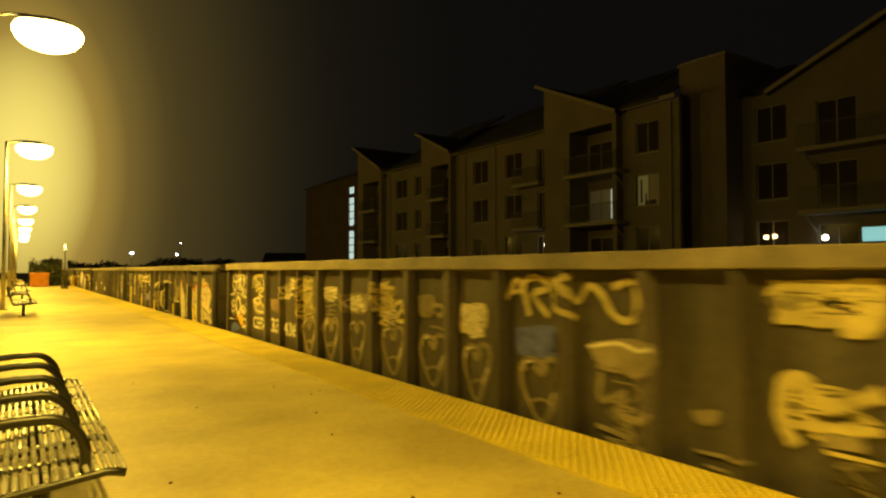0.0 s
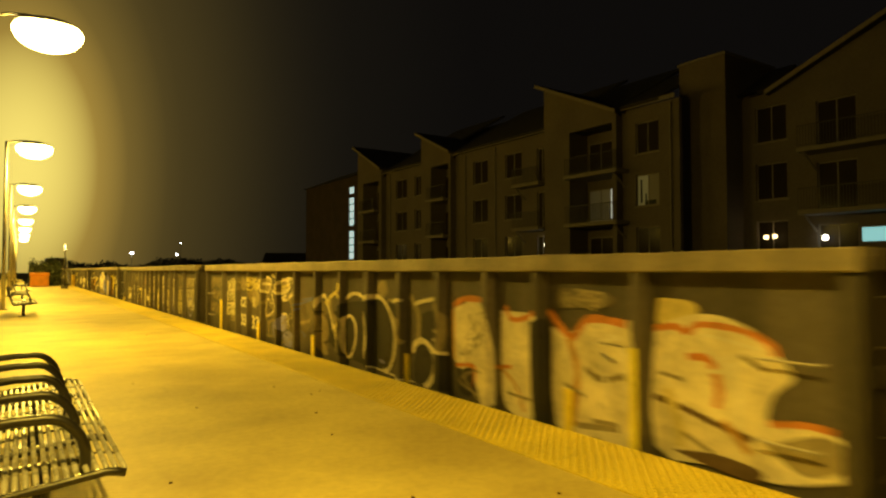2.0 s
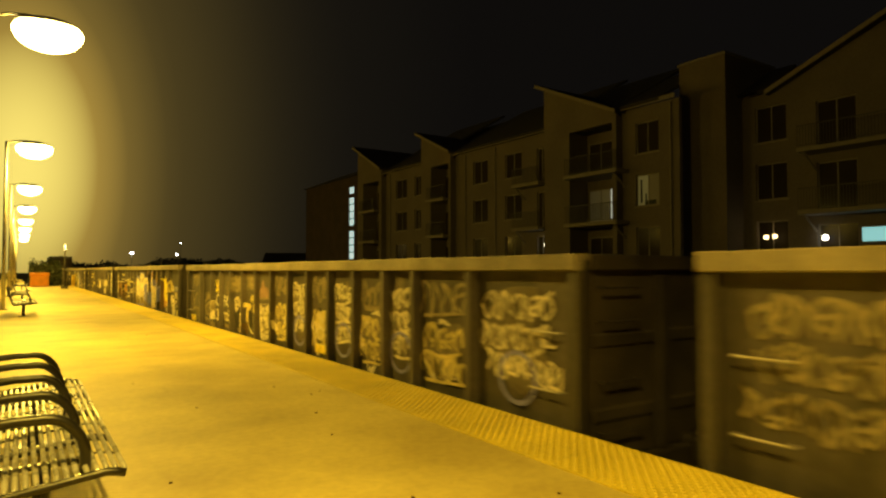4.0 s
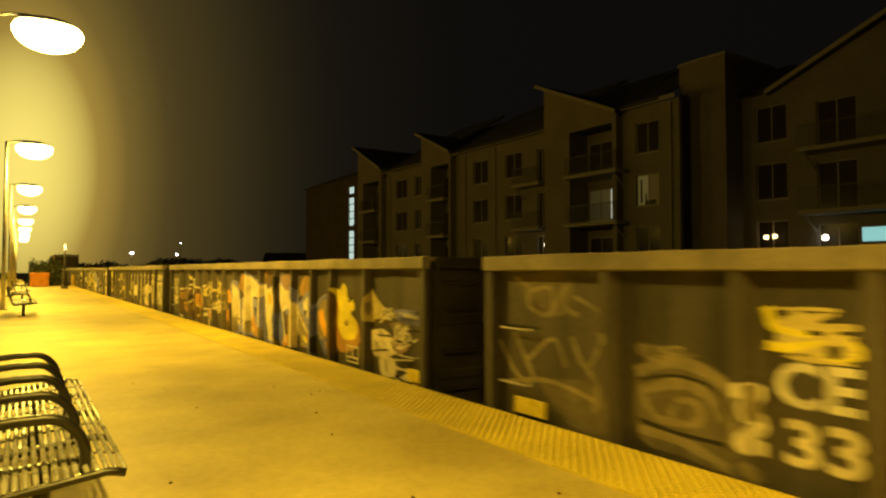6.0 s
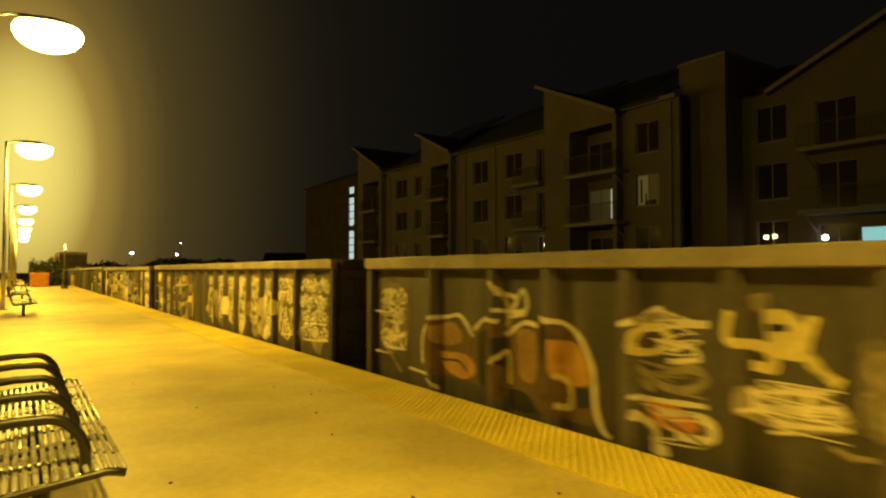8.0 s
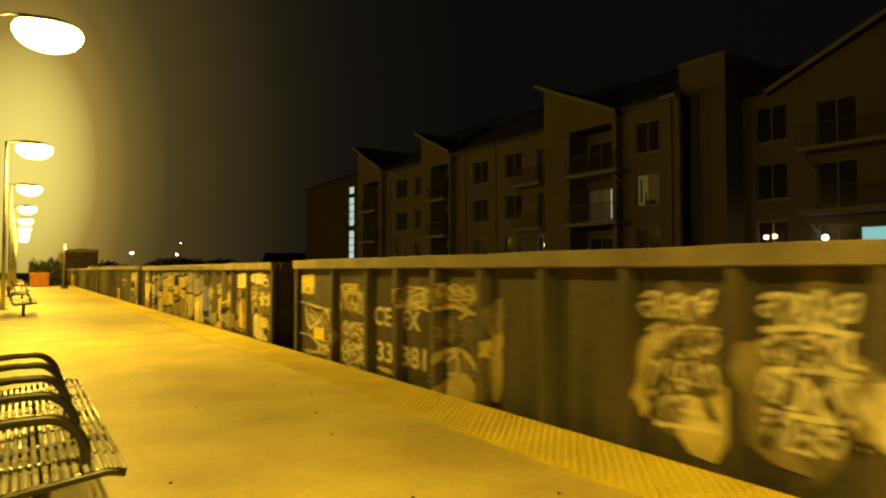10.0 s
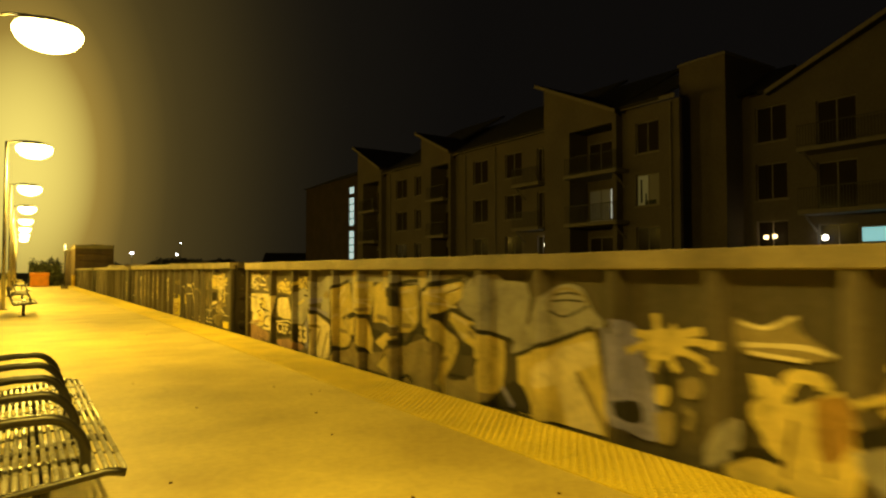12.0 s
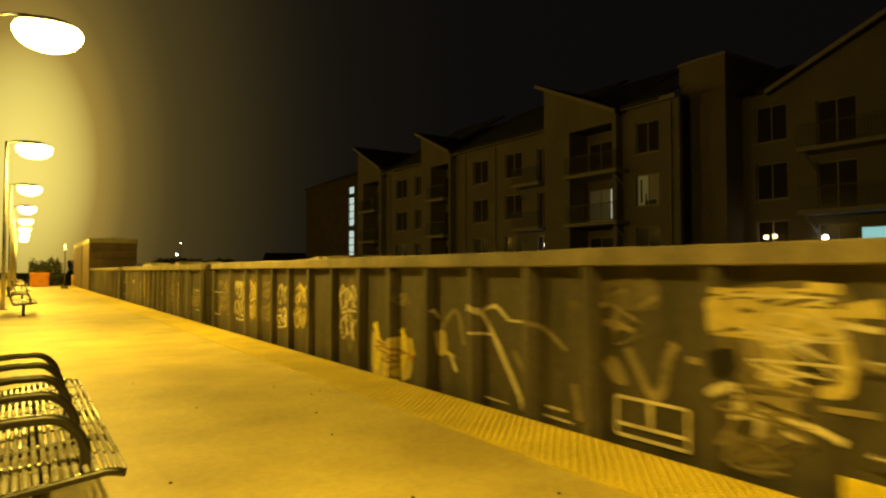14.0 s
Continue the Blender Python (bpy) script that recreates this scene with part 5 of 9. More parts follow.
def paint_c(car):
    p = Paint(33)
    p.fill([(0.74, 0.37), (1.60, 0.45), (1.71, 0.04), (1.19, 0.01)], "haze")
    p.fill([(0.40, 1.41), (1.15, 1.44), (1.26, 1.09), (0.69, 1.02)], "haze")
    p.line([(0.40, 1.39), (0.63, 1.29), (0.63, 1.10), (0.93, 1.03), (1.15, 1.32), (1.15, 1.12), (1.31, 1.04)], 0.045, "olive")
    p.line([(0.66, 1.25), (0.93, 1.29), (0.98, 1.08)], 0.045, "olive")
    p.line([(1.26, 1.22), (1.66, 1.06)], 0.04, "olive")
    p.line([(0.16, 0.71), (0.46, 0.37), (0.69, 0.38), (0.40, 0.81)], 0.055, "olive")
    p.line([(0.62, 0.56), (0.98, 0.80), (1.15, 0.54)], 0.05, "olive")
    p.line([(1.23, 0.84), (1.41, 0.57), (1.66, 0.89), (1.69, 0.81)], 0.05, "olive")
    # dark line of the grab iron, added as a stroke among the graffiti
    p.line([(0.22, 0.88), (0.78, 0.88)], 0.03, "dark")
    p.line([(0.29, 0.28), (0.86, 0.38), (1.41, 0.31), (1.60, 0.23)], 0.05, "olive")
    p.line([(1.41, 0.57), (1.55, 0.41), (1.50, 0.18)], 0.05, "olive")
    p.fill([(1.97, 0.64), (2.29, 0.77), (2.65, 0.75), (2.93, 0.53), (2.92, 0.21), (2.78, -0.02), (2.43, 0.01), (2.00, 0.07)], "haze")
    p.line([(1.97, 0.61), (2.37, 0.74), (2.72, 0.65), (2.88, 0.44), (2.87, 0.20)], 0.09, "olive")
    p.line([(2.01, 0.46), (2.37, 0.57), (2.65, 0.52), (2.75, 0.35)], 0.09, "olive")
    p.line([(2.36, 0.43), (2.52, 0.45), (2.59, 0.35), (2.47, 0.26), (2.32, 0.29), (2.36, 0.40)], 0.05, "olive")
    p.line([(2.00, 0.22), (2.36, 0.18), (2.78, 0.18)], 0.035, "dark")
    p.line([(2.01, 0.55), (2.37, 0.63), (2.69, 0.57), (2.80, 0.36)], 0.03, "dark")
    p.line([(2.00, 0.14), (2.43, 0.12), (2.84, 0.00)], 0.08, "olive")
    p.line([(2.05, 0.42), (2.17, 0.27), (2.44, 0.26)], 0.06, "olive")
    p.fill([(2.01, 0.75), (2.52, 0.79), (2.52, 0.82), (2.01, 0.86)], "haze")
    p.scrawl(2.01, 2.52, 0.75, 0.86, "olive", 1, 0.06)
    p.tangle(2.01, 2.52, 0.75, 0.86, "olive", 6, 0.022)
    p.line([(2.88, 0.60), (3.05, 0.62), (2.97, 0.48), (3.06, 0.38), (2.94, 0.24), (3.09, 0.22)], 0.09, "cream")
    p.line([(3.00, 0.66), (3.02, 0.40)], 0.07, "olive")
    p.line([(2.97, 0.11), (3.04, -0.02)], 0.06, "olive")
    p.fill([(3.22, 1.15), (3.38, 1.16), (3.60, 1.02), (3.67, 0.90), (3.40, 0.89), (3.32, 0.97), (3.16, 0.95)], "gold")
    p.line([(3.11, 1.21), (3.17, 1.08), (3.38, 1.05), (3.55, 1.04)], 0.08, "yellow")
    p.line([(3.10, 0.94), (3.37, 0.96), (3.55, 1.10)], 0.07, "yellow")
    p.line([(3.27, 1.19), (3.45, 1.10), (3.62, 0.93)], 0.05, "gold")
    p.line([(3.40, 0.88), (3.69, 0.93), (3.60, 1.04)], 0.05, "yellow")
    p.tangle(3.11, 3.68, 0.87, 1.20, "gold", 18, 0.022)
    p.fill([(3.50, 0.97), (3.58, 0.98), (3.57, 0.90), (3.51, 0.90)], "dark")
    p.line([(3.38, 1.05), (3.48, 1.05)], 0.03, "dark")
    p.letters("CE", 3.16, 3.69, 0.54, 0.85, "white")
    p.letters("33", 3.22, 3.71, 0.15, 0.47, "cream")
    p.letters("FX", 3.91, 4.34, 0.54, 0.83, "white")
    p.fill([(3.92, 0.40), (4.32, 0.41), (4.50, 0.27), (4.06, 0.18)], "olive")
    p.line([(3.96, 0.38), (4.25, 0.38), (4.44, 0.26), (4.12, 0.22)], 0.05, "cream")
    p.line([(3.92, 0.18), (4.61, 0.17)], 0.035, "dark")
    p.line([(4.53, 0.52), (4.70, 0.48), (4.56, 0.34), (4.70, 0.21), (4.56, 0.18)], 0.055, "cream")
    p.line([(4.06, 0.10), (4.44, 0.04), (4.67, 0.04)], 0.07, "olive")
    p.fill([(4.10, 1.17), (4.50, 1.19), (4.47, 0.90), (4.09, 0.89)], "haze")
    p.fill([(4.82, 0.95), (5.49, 0.99), (5.49, 1.27), (4.82, 1.31)], "haze")
    p.scrawl(4.82, 5.49, 0.95, 1.31, "olive", 2, 0.06)
    p.tangle(4.82, 5.49, 0.95, 1.31, "olive", 12, 0.022)
    p.fill([(4.90, 0.78), (5.16, 0.84), (5.35, 0.71), (5.46, 0.55), (5.00, 0.45)], "cream")
    p.line([(5.00, 0.75), (5.20, 0.72)], 0.03, "dark")
    p.line([(5.05, 0.59), (5.35, 0.60)], 0.03, "dark")
    p.fill([(4.87, 0.42), (5.48, 0.59), (5.58, 0.11), (5.10, 0.01)], "dark")
    p.line([(5.55, 0.45), (5.72, 0.45), (5.66, 0.33), (5.74, 0.24), (5.59, 0.15), (5.70, 0.06)], 0.06, "cream")
    p.line([(5.15, 0.10), (5.29, 0.02), (5.48, 0.06)], 0.06, "olive")
    p.fill([(5.49, 0.73), (5.62, 0.67), (5.62, 0.50), (5.51, 0.52)], "olive")
    p.fill([(5.88, 1.03), (6.52, 1.07), (6.52, 1.34), (5.88, 1.38)], "haze")
    p.scrawl(5.88, 6.52, 1.03, 1.38, "olive", 2, 0.06)
    p.tangle(5.88, 6.52, 1.03, 1.38, "olive", 12, 0.022)
    p.fill([(6.41, 0.50), (6.64, 0.54), (6.67, 0.17), (6.53, -0.04), (6.34, 0.09)], "olive")
    p.fill([(6.04, 0.50), (6.21, 0.59), (6.38, 0.74), (6.52, 0.69), (6.48, 0.45), (6.34, 0.13), (6.24, 0.11), (6.05, 0.27)], "dark")
    p.line([(5.77, 0.67), (6.14, 0.67)], 0.1, "gold")
    p.line([(5.98, 0.13), (5.91, 0.35), (5.93, 0.55), (6.08, 0.65), (6.19, 0.60)], 0.13, "gold")
    p.line([(6.17, 0.78), (6.32, 0.85), (6.49, 0.80), (6.63, 0.68), (6.66, 0.54)], 0.13, "gold")
    p.line([(5.90, 0.31), (6.06, 0.18), (6.24, 0.09), (6.60, 0.03)], 0.05, "cream")
    p.fill([(5.74, 0.21), (5.90, 0.31), (6.07, 0.12), (5.86, 0.03)], "brown")
    p.line([(6.55, 0.62), (6.67, 0.61)], 0.05, "gold")
    p.fill([(6.80, 1.04), (6.91, 1.11), (6.97, 1.22), (7.07, 1.24), (7.12, 1.12), (7.25, 1.10), (7.41, 0.99), (7.52, 0.95), (7.52, 0.89), (6.85, 0.85)], "pink")
    p.line([(6.85, 0.84), (7.50, 0.88)], 0.03, "olive")
    p.fill([(6.82, 0.76), (7.04, 0.74), (7.29, 0.76), (7.41, 0.76), (7.49, 0.66), (7.50, 0.12), (7.00, -0.02), (6.85, 0.21)], "cream")
    p.fill([(7.06, 0.61), (7.36, 0.63), (7.38, 0.46), (7.09, 0.42)], "gold")
    p.line([(6.90, 0.75), (7.06, 0.71), (7.36, 0.75)], 0.03, "dark")
    p.line([(6.92, 0.34), (7.21, 0.35)], 0.025, "dark")
    p.line([(6.90, 0.50), (7.06, 0.47), (7.11, 0.19)], 0.06, "olive")
    p.line([(7.40, 0.59), (7.42, 0.30)], 0.06, "olive")
    p.line([(7.14, 0.54), (7.29, 0.57)], 0.04, "olive")
    p.tangle(6.87, 7.47, 0.13, 0.71, "olive", 31, 0.022)
    p.tangle(7.01, 7.40, 0.35, 0.68, "cream", 13, 0.022)
    p.tangle(6.85, 7.41, 0.91, 1.07, "pink", 10, 0.022)
    p.tangle(4.90, 5.44, 0.51, 0.80, "olive", 10, 0.018)
    p.tangle(6.34, 6.63, 0.03, 0.45, "olive", 10, 0.018)
    for k in range(7, 15):
        a, b = pv(k)
        m = (a + b) / 2
        if k % 2:
            p.scrawl(a, b, 0.9, 1.35, "olive", 2, 0.05)
            p.blob(m, 0.45, 0.34, 0.38, "cream", 0.3)
            p.ring(m, 0.5, 0.25, 0.28, 0.06, "dark")
            p.scrawl(a, b, 0.1, 0.8, "gold", 2, 0.05)
        else:
            p.scrawl(a, b, 0.3, 1.25, "cream", 3, 0.055)
            p.ring(m, 0.35, 0.28, 0.26, 0.05, "pale")
    p.finish(car)
    one_reflector(car, 0.66, 0.0, 0.44, 0.16)
    one_reflector(car, 10.2, 0.05, 0.44, 0.14)


def paint_d(car):
    p = Paint(44)
    p.fill([(0.31, 0.38), (0.98, 0.42), (0.98, 1.16), (0.31, 1.20)], "haze")
    p.scrawl(0.31, 0.98, 0.38, 1.20, "cream", 3, 0.055)
    p.tangle(0.31, 0.98, 0.38, 1.20, "cream", 18, 0.022)
    p.line([(0.47, 0.36), (0.87, 0.07)], 0.05, "olive")
    p.line([(1.09, 0.15), (1.60, 0.11), (1.83, -0.03)], 0.04, "cream")
    p.fill([(1.40, 0.61), (1.60, 0.81), (1.97, 0.87), (2.47, 0.69), (2.78, 0.87), (3.13, 0.87), (3.58, 0.86), (3.76, 0.94), (4.09, 0.87), (4.29, 0.67), (4.35, 0.38), (4.38, 0.04), (3.69, 0.04), (3.13, 0.06), (2.55, 0.15), (1.50, 0.20)], "brown")
    p.fill([(2.59, 0.69), (2.76, 0.77), (2.74, 0.18), (2.61, 0.21)], "dark")
    p.fill([(3.61, 0.88), (3.82, 0.89), (3.78, 0.57), (3.64, 0.48)], "dark")
    p.fill([(3.13, 0.19), (3.39, 0.19), (3.57, 0.02), (3.19, -0.01)], "dark")
    p.fill([(4.08, 0.34), (4.29, 0.35), (4.34, 0.23), (4.14, 0.16)], "dark")
    p.fill([(2.92, 0.70), (3.13, 0.71), (3.10, 0.41), (2.96, 0.48)], "dark")
    p.fill([(1.83, 0.45), (2.39, 0.46), (2.55, 0.29), (2.31, 0.17), (1.92, 0.26)], "orange")
    p.fill([(1.69, 0.74), (2.14, 0.82), (2.27, 0.59), (1.78, 0.54)], "amber")
    p.fill([(3.82, 0.77), (4.14, 0.75), (4.28, 0.52), (4.24, 0.38), (3.87, 0.39)], "orange")
    p.fill([(3.26, 0.81), (3.55, 0.81), (3.56, 0.34), (3.33, 0.35)], "amber")
    p.line([(3.87, 0.43), (4.04, 0.37), (4.04, 0.16), (3.87, 0.14)], 0.06, "gold")
    p.line([(2.92, 0.43), (3.13, 0.58), (3.16, 0.24)], 0.05, "gold")
    p.line([(1.88, 0.35), (2.22, 0.37), (2.39, 0.27)], 0.03, "dark")
    p.line([(1.42, 0.25), (1.42, 0.60), (1.60, 0.82), (2.01, 0.88), (2.27, 0.90), (2.51, 0.68)], 0.05, "cream")
    p.line([(2.53, 0.76), (2.74, 0.90), (3.01, 0.89)], 0.05, "cream")
    p.line([(3.10, 0.75), (3.39, 0.90), (3.59, 0.88)], 0.05, "cream")
    p.line([(3.63, 0.96), (3.98, 0.93), (4.19, 0.79), (4.33, 0.53), (4.35, 0.23), (4.43, 0.03), (4.52, -0.03)], 0.055, "cream")
    p.line([(2.92, 1.32), (3.13, 1.06), (3.13, 0.84)], 0.06, "gold")
    p.line([(2.99, 1.19), (3.27, 1.15), (3.20, 1.02), (3.37, 1.24), (3.41, 1.02), (2.96, 1.01)], 0.05, "cream")
    p.line([(3.13, 0.94), (3.41, 0.99)], 0.04, "cream")
    p.line([(4.65, 0.97), (4.85, 1.02), (5.05, 1.13), (5.13, 1.02), (5.49, 1.03)], 0.055, "cream")
    p.fill([(4.81, 1.05), (5.13, 1.12), (5.21, 1.01), (4.89, 0.94)], "olive")
    p.line([(4.80, 0.83), (4.87, 0.95), (5.05, 0.97), (5.15, 0.88), (5.01, 0.78), (4.84, 0.76), (4.80, 0.83)], 0.07, "gold")
    p.line([(5.17, 0.80), (5.31, 0.86), (5.40, 0.76), (5.13, 0.71)], 0.05, "cream")
    p.line([(4.84, 0.63), (5.05, 0.52), (5.31, 0.51), (5.46, 0.61), (5.35, 0.69), (5.16, 0.64)], 0.06, "olive")
    p.line([(4.88, 0.50), (5.00, 0.48)], 0.08, "olive")
    p.line([(4.80, 0.38), (5.12, 0.39), (5.47, 0.41)], 0.045, "cream")
    p.fill([(4.90, 0.36), (5.23, 0.36), (5.41, 0.23), (5.19, 0.16), (4.98, 0.21)], "red")
    p.line([(4.80, 0.24), (5.00, 0.15), (5.00, -0.02), (5.12, 0.01)], 0.075, "cream")
    p.line([(5.19, 0.14), (5.48, 0.16), (5.50, 0.28), (5.38, 0.32)], 0.075, "cream")
    p.line([(5.04, 0.29), (5.27, 0.32)], 0.05, "cream")
    p.fill([(5.91, 1.16), (6.08, 1.17), (6.21, 1.04), (6.21, 0.85), (5.99, 0.85), (5.93, 1.02)], "gold")
    p.line([(5.72, 1.15), (5.70, 0.94), (5.93, 0.90), (5.98, 0.77), (5.83, 0.77)], 0.08, "gold")
    p.line([(5.95, 1.04), (6.08, 1.05)], 0.05, "dark")
    p.line([(6.16, 0.93), (6.26, 0.81), (6.41, 0.71)], 0.08, "gold")
    p.line([(6.25, 1.14), (6.20, 0.93)], 0.06, "gold")
    p.fill([(5.82, 1.26), (5.95, 1.28), (5.94, 1.16), (5.85, 1.16)], "olive")
    p.fill([(5.76, 0.61), (6.04, 0.67), (6.35, 0.66), (6.33, 0.58), (6.43, 0.57), (6.46, 0.43), (6.20, 0.36), (5.98, 0.35), (5.74, 0.42)], "olive")
    p.line([(5.78, 0.57), (6.35, 0.66)], 0.03, "cream")
    p.line([(5.76, 0.44), (6.40, 0.57)], 0.03, "cream")
    p.line([(5.98, 0.38), (6.46, 0.44)], 0.035, "cream")
    p.line([(5.95, 0.32), (6.17, 0.36)], 0.03, "cream")
    p.line([(5.84, 0.61), (5.85, 0.45)], 0.05, "cream")
    p.line([(6.04, 0.64), (6.05, 0.48)], 0.05, "cream")
    p.line([(6.20, 0.67), (6.23, 0.48)], 0.05, "cream")
    p.line([(6.44, 0.27), (6.61, 0.29)], 0.04, "olive")
    p.tangle(4.80, 5.49, 0.77, 1.12, "cream", 18, 0.014)
    p.tangle(4.84, 5.45, 0.47, 0.70, "olive", 13, 0.018)
    p.tangle(4.84, 5.48, 0.06, 0.41, "cream", 15, 0.014)
    p.tangle(5.76, 6.45, 0.35, 0.67, "cream", 23, 0.014)
    p.fill([(6.54, 0.42), (6.85, 0.46), (6.85, 0.95), (6.54, 0.99)], "haze")
    p.scrawl(6.54, 6.85, 0.42, 0.99, "olive", 2, 0.06)
    p.tangle(6.54, 6.85, 0.42, 0.99, "olive", 12, 0.022)
    p.line([(6.35, 0.31), (6.50, 0.26)], 0.05, "olive")
    p.fill([(6.88, 0.92), (7.05, 0.97), (7.23, 0.75), (7.26, 0.63), (6.98, 0.65)], "tangerine")
    p.fill([(6.81, 0.41), (7.08, 0.49), (7.14, 0.23), (6.85, 0.18)], "orange")
    p.fill([(6.99, 0.56), (7.30, 0.64), (7.40, -0.01), (7.16, -0.01)], "dark")
    p.fill([(6.81, 0.16), (7.14, 0.21), (7.13, 0.00), (6.85, -0.01)], "brown")
    p.fill([(7.11, 1.08), (7.23, 1.16), (7.58, 1.16), (7.74, 1.22), (7.86, 1.07), (8.10, 0.65), (8.13, 0.04), (7.52, -0.05), (7.35, 0.36)], "pale")
    p.fill([(7.26, 1.04), (7.74, 1.13), (7.95, 0.74), (8.02, 0.46), (8.04, 0.17), (7.73, 0.15), (7.46, 0.46), (7.32, 0.68)], "cream", sharp=True)
    p.fill([(7.46, 0.30), (7.74, 0.38), (7.79, 0.01), (7.52, -0.05)], "olive")
    p.fill([(7.82, 1.03), (8.07, 1.29), (8.28, 1.38), (8.41, 1.36), (8.33, 0.87), (8.09, 0.96)], "amber")
    p.fill([(7.97, 0.93), (8.14, 0.94), (8.09, 0.76), (8.00, 0.79)], "dark")
    p.fill([(8.14, 0.80), (8.38, 0.89), (8.38, 1.38), (8.63, 1.43), (8.86, 1.32), (9.41, 1.21), (9.65, 1.17), (9.93, 1.14), (9.86, 0.93), (9.75, 0.76), (9.71, -0.07), (9.45, -0.03), (9.06, -0.01), (8.49, -0.02), (8.13, 0.01)], "pale")
    p.fill([(8.19, 0.82), (8.33, 0.83), (8.45, 0.52), (8.45, 0.38), (8.27, -0.03), (8.16, 0.41)], "cream", sharp=True)
    p.fill([(8.42, 1.29), (8.67, 1.35), (8.94, 1.26), (9.41, 1.14), (9.92, 1.13), (9.86, 1.04), (9.70, 0.86), (9.66, 0.19), (9.48, 0.03), (9.46, 0.75), (9.28, 0.85), (8.93, 0.86), (8.98, 0.53), (8.77, 0.04), (8.49, 0.01), (8.46, 0.93)], "cream", sharp=True)
    p.fill([(8.46, 1.42), (8.59, 1.42), (8.59, 1.35), (8.46, 1.33)], "gold", sharp=True)
    p.fill([(9.02, 0.81), (9.18, 0.81), (9.43, 0.77), (9.37, 0.68), (9.30, 0.40), (9.20, 0.32), (9.14, 0.59)], "pale")
    p.fill([(9.07, 0.64), (9.23, 0.60), (9.17, 0.40), (9.12, 0.49)], "dark")
    p.line([(9.04, 0.84), (9.24, 0.83), (9.43, 0.78)], 0.035, "dark")
    p.fill([(8.89, 0.39), (9.07, 0.45), (9.17, 0.26), (9.39, 0.16), (9.45, -0.02), (9.13, 0.00), (8.92, 0.11)], "orange")
    p.line([(8.90, 0.20), (9.06, 0.11)], 0.05, "yellow")
    p.fill([(8.53, 0.09), (8.69, 0.09), (8.65, -0.02), (8.55, -0.01)], "gold")
    p.fill([(8.65, 0.28), (8.85, 0.32), (8.86, 0.07), (8.69, 0.06)], "olive")
    p.fill([(9.45, 0.14), (9.71, 0.23), (9.71, -0.07), (9.48, -0.02)], "olive")
    p.fill([(9.77, 1.32), (9.84, 1.41), (10.09, 1.40), (10.25, 1.27), (10.28, 1.12), (9.94, 1.12), (9.78, 1.20)], "amber")
    p.fill([(9.18, 1.33), (9.39, 1.32), (9.39, 1.24), (9.25, 1.25)], "dark")
    p.fill([(9.81, 0.96), (9.96, 1.04), (10.31, 1.09), (10.30, 0.20), (10.14, 0.16), (10.08, 0.70), (9.82, 0.66)], "cream", sharp=True)
    p.line([(9.87, 1.02), (9.99, 1.04)], 0.03, "dark")
    p.fill([(10.08, 0.97), (10.25, 0.92), (10.29, 0.81), (10.15, 0.76)], "orange")
    p.fill([(9.77, 0.63), (10.06, 0.68), (10.03, 0.49), (9.95, 0.52), (9.92, -0.01), (9.76, -0.05)], "pale")
    p.fill([(9.83, 0.50), (9.94, 0.52), (9.91, 0.04), (9.84, -0.03)], "dark")
    p.line([(9.89, 0.38), (10.00, 0.35), (10.05, 0.20)], 0.06, "yellow")
    p.tangle(7.46, 8.09, 0.01, 0.39, "olive", 10, 0.022)
    p.tangle(8.50, 9.41, 0.91, 1.26, "white", 7, 0.025)
    p.fill([(9.74, 1.24), (9.94, 1.39), (10.24, 1.33), (10.29, 1.21), (10.16, 1.06), (9.90, 1.13)], "brown")
    p.fill([(10.72, 1.37), (10.90, 1.41), (11.56, 1.15), (11.80, 0.85), (11.75, 0.54), (10.77, 0.70)], "pale")
    p.fill([(10.74, 1.33), (11.24, 1.37), (11.31, 1.14), (11.13, 1.03), (10.83, 1.20)], "pink")
    p.fill([(9.90, 0.99), (10.45, 1.11), (10.51, -0.01), (10.01, -0.01)], "pale")
    p.fill([(9.82, 1.03), (10.27, 1.10), (10.34, 0.77), (10.23, 0.38), (10.47, 0.01), (10.05, -0.00), (9.90, 0.43)], "cream", sharp=True)
    p.fill([(9.95, 0.97), (10.16, 0.94), (10.25, 0.79), (10.05, 0.75)], "tangerine")
    p.fill([(10.44, 0.50), (10.90, 0.63), (11.02, 0.32), (11.02, 0.04), (10.70, 0.03)], "blue")
    p.fill([(10.45, 1.29), (10.68, 1.31), (10.64, 1.02), (10.36, 0.93)], "dark")
    p.fill([(10.71, 1.19), (11.07, 1.04), (11.40, 1.07), (11.56, 0.89), (11.73, 0.76), (11.67, -0.00), (11.45, 0.01), (11.40, 0.61), (11.24, 0.73), (10.86, 0.62), (10.72, 0.82)], "cream", sharp=True)
    p.fill([(11.04, 0.51), (11.35, 0.56), (11.40, 0.23), (11.18, 0.15)], "brown")
    p.fill([(10.95, 0.14), (11.18, 0.21), (11.30, 0.04), (10.89, -0.04)], "orange")
    p.line([(10.86, 0.63), (10.98, 0.32), (11.06, 0.05)], 0.05, "cream")
    p.line([(10.47, 0.24), (10.70, -0.02)], 0.05, "olive")
    p.fill([(11.79, 1.11), (11.94, 1.28), (12.12, 1.34), (12.28, 1.28), (12.33, 1.12), (12.24, 0.99), (11.85, 0.96)], "amber")
    p.fill([(11.73, 0.92), (11.94, 0.97), (11.98, 0.83), (11.80, 0.78)], "dark")
    p.fill([(11.94, 0.92), (12.16, 1.06), (12.44, 1.01), (12.59, 0.71), (12.55, 0.01), (12.35, 0.06), (11.88, 0.10), (11.75, 0.76)], "pale")
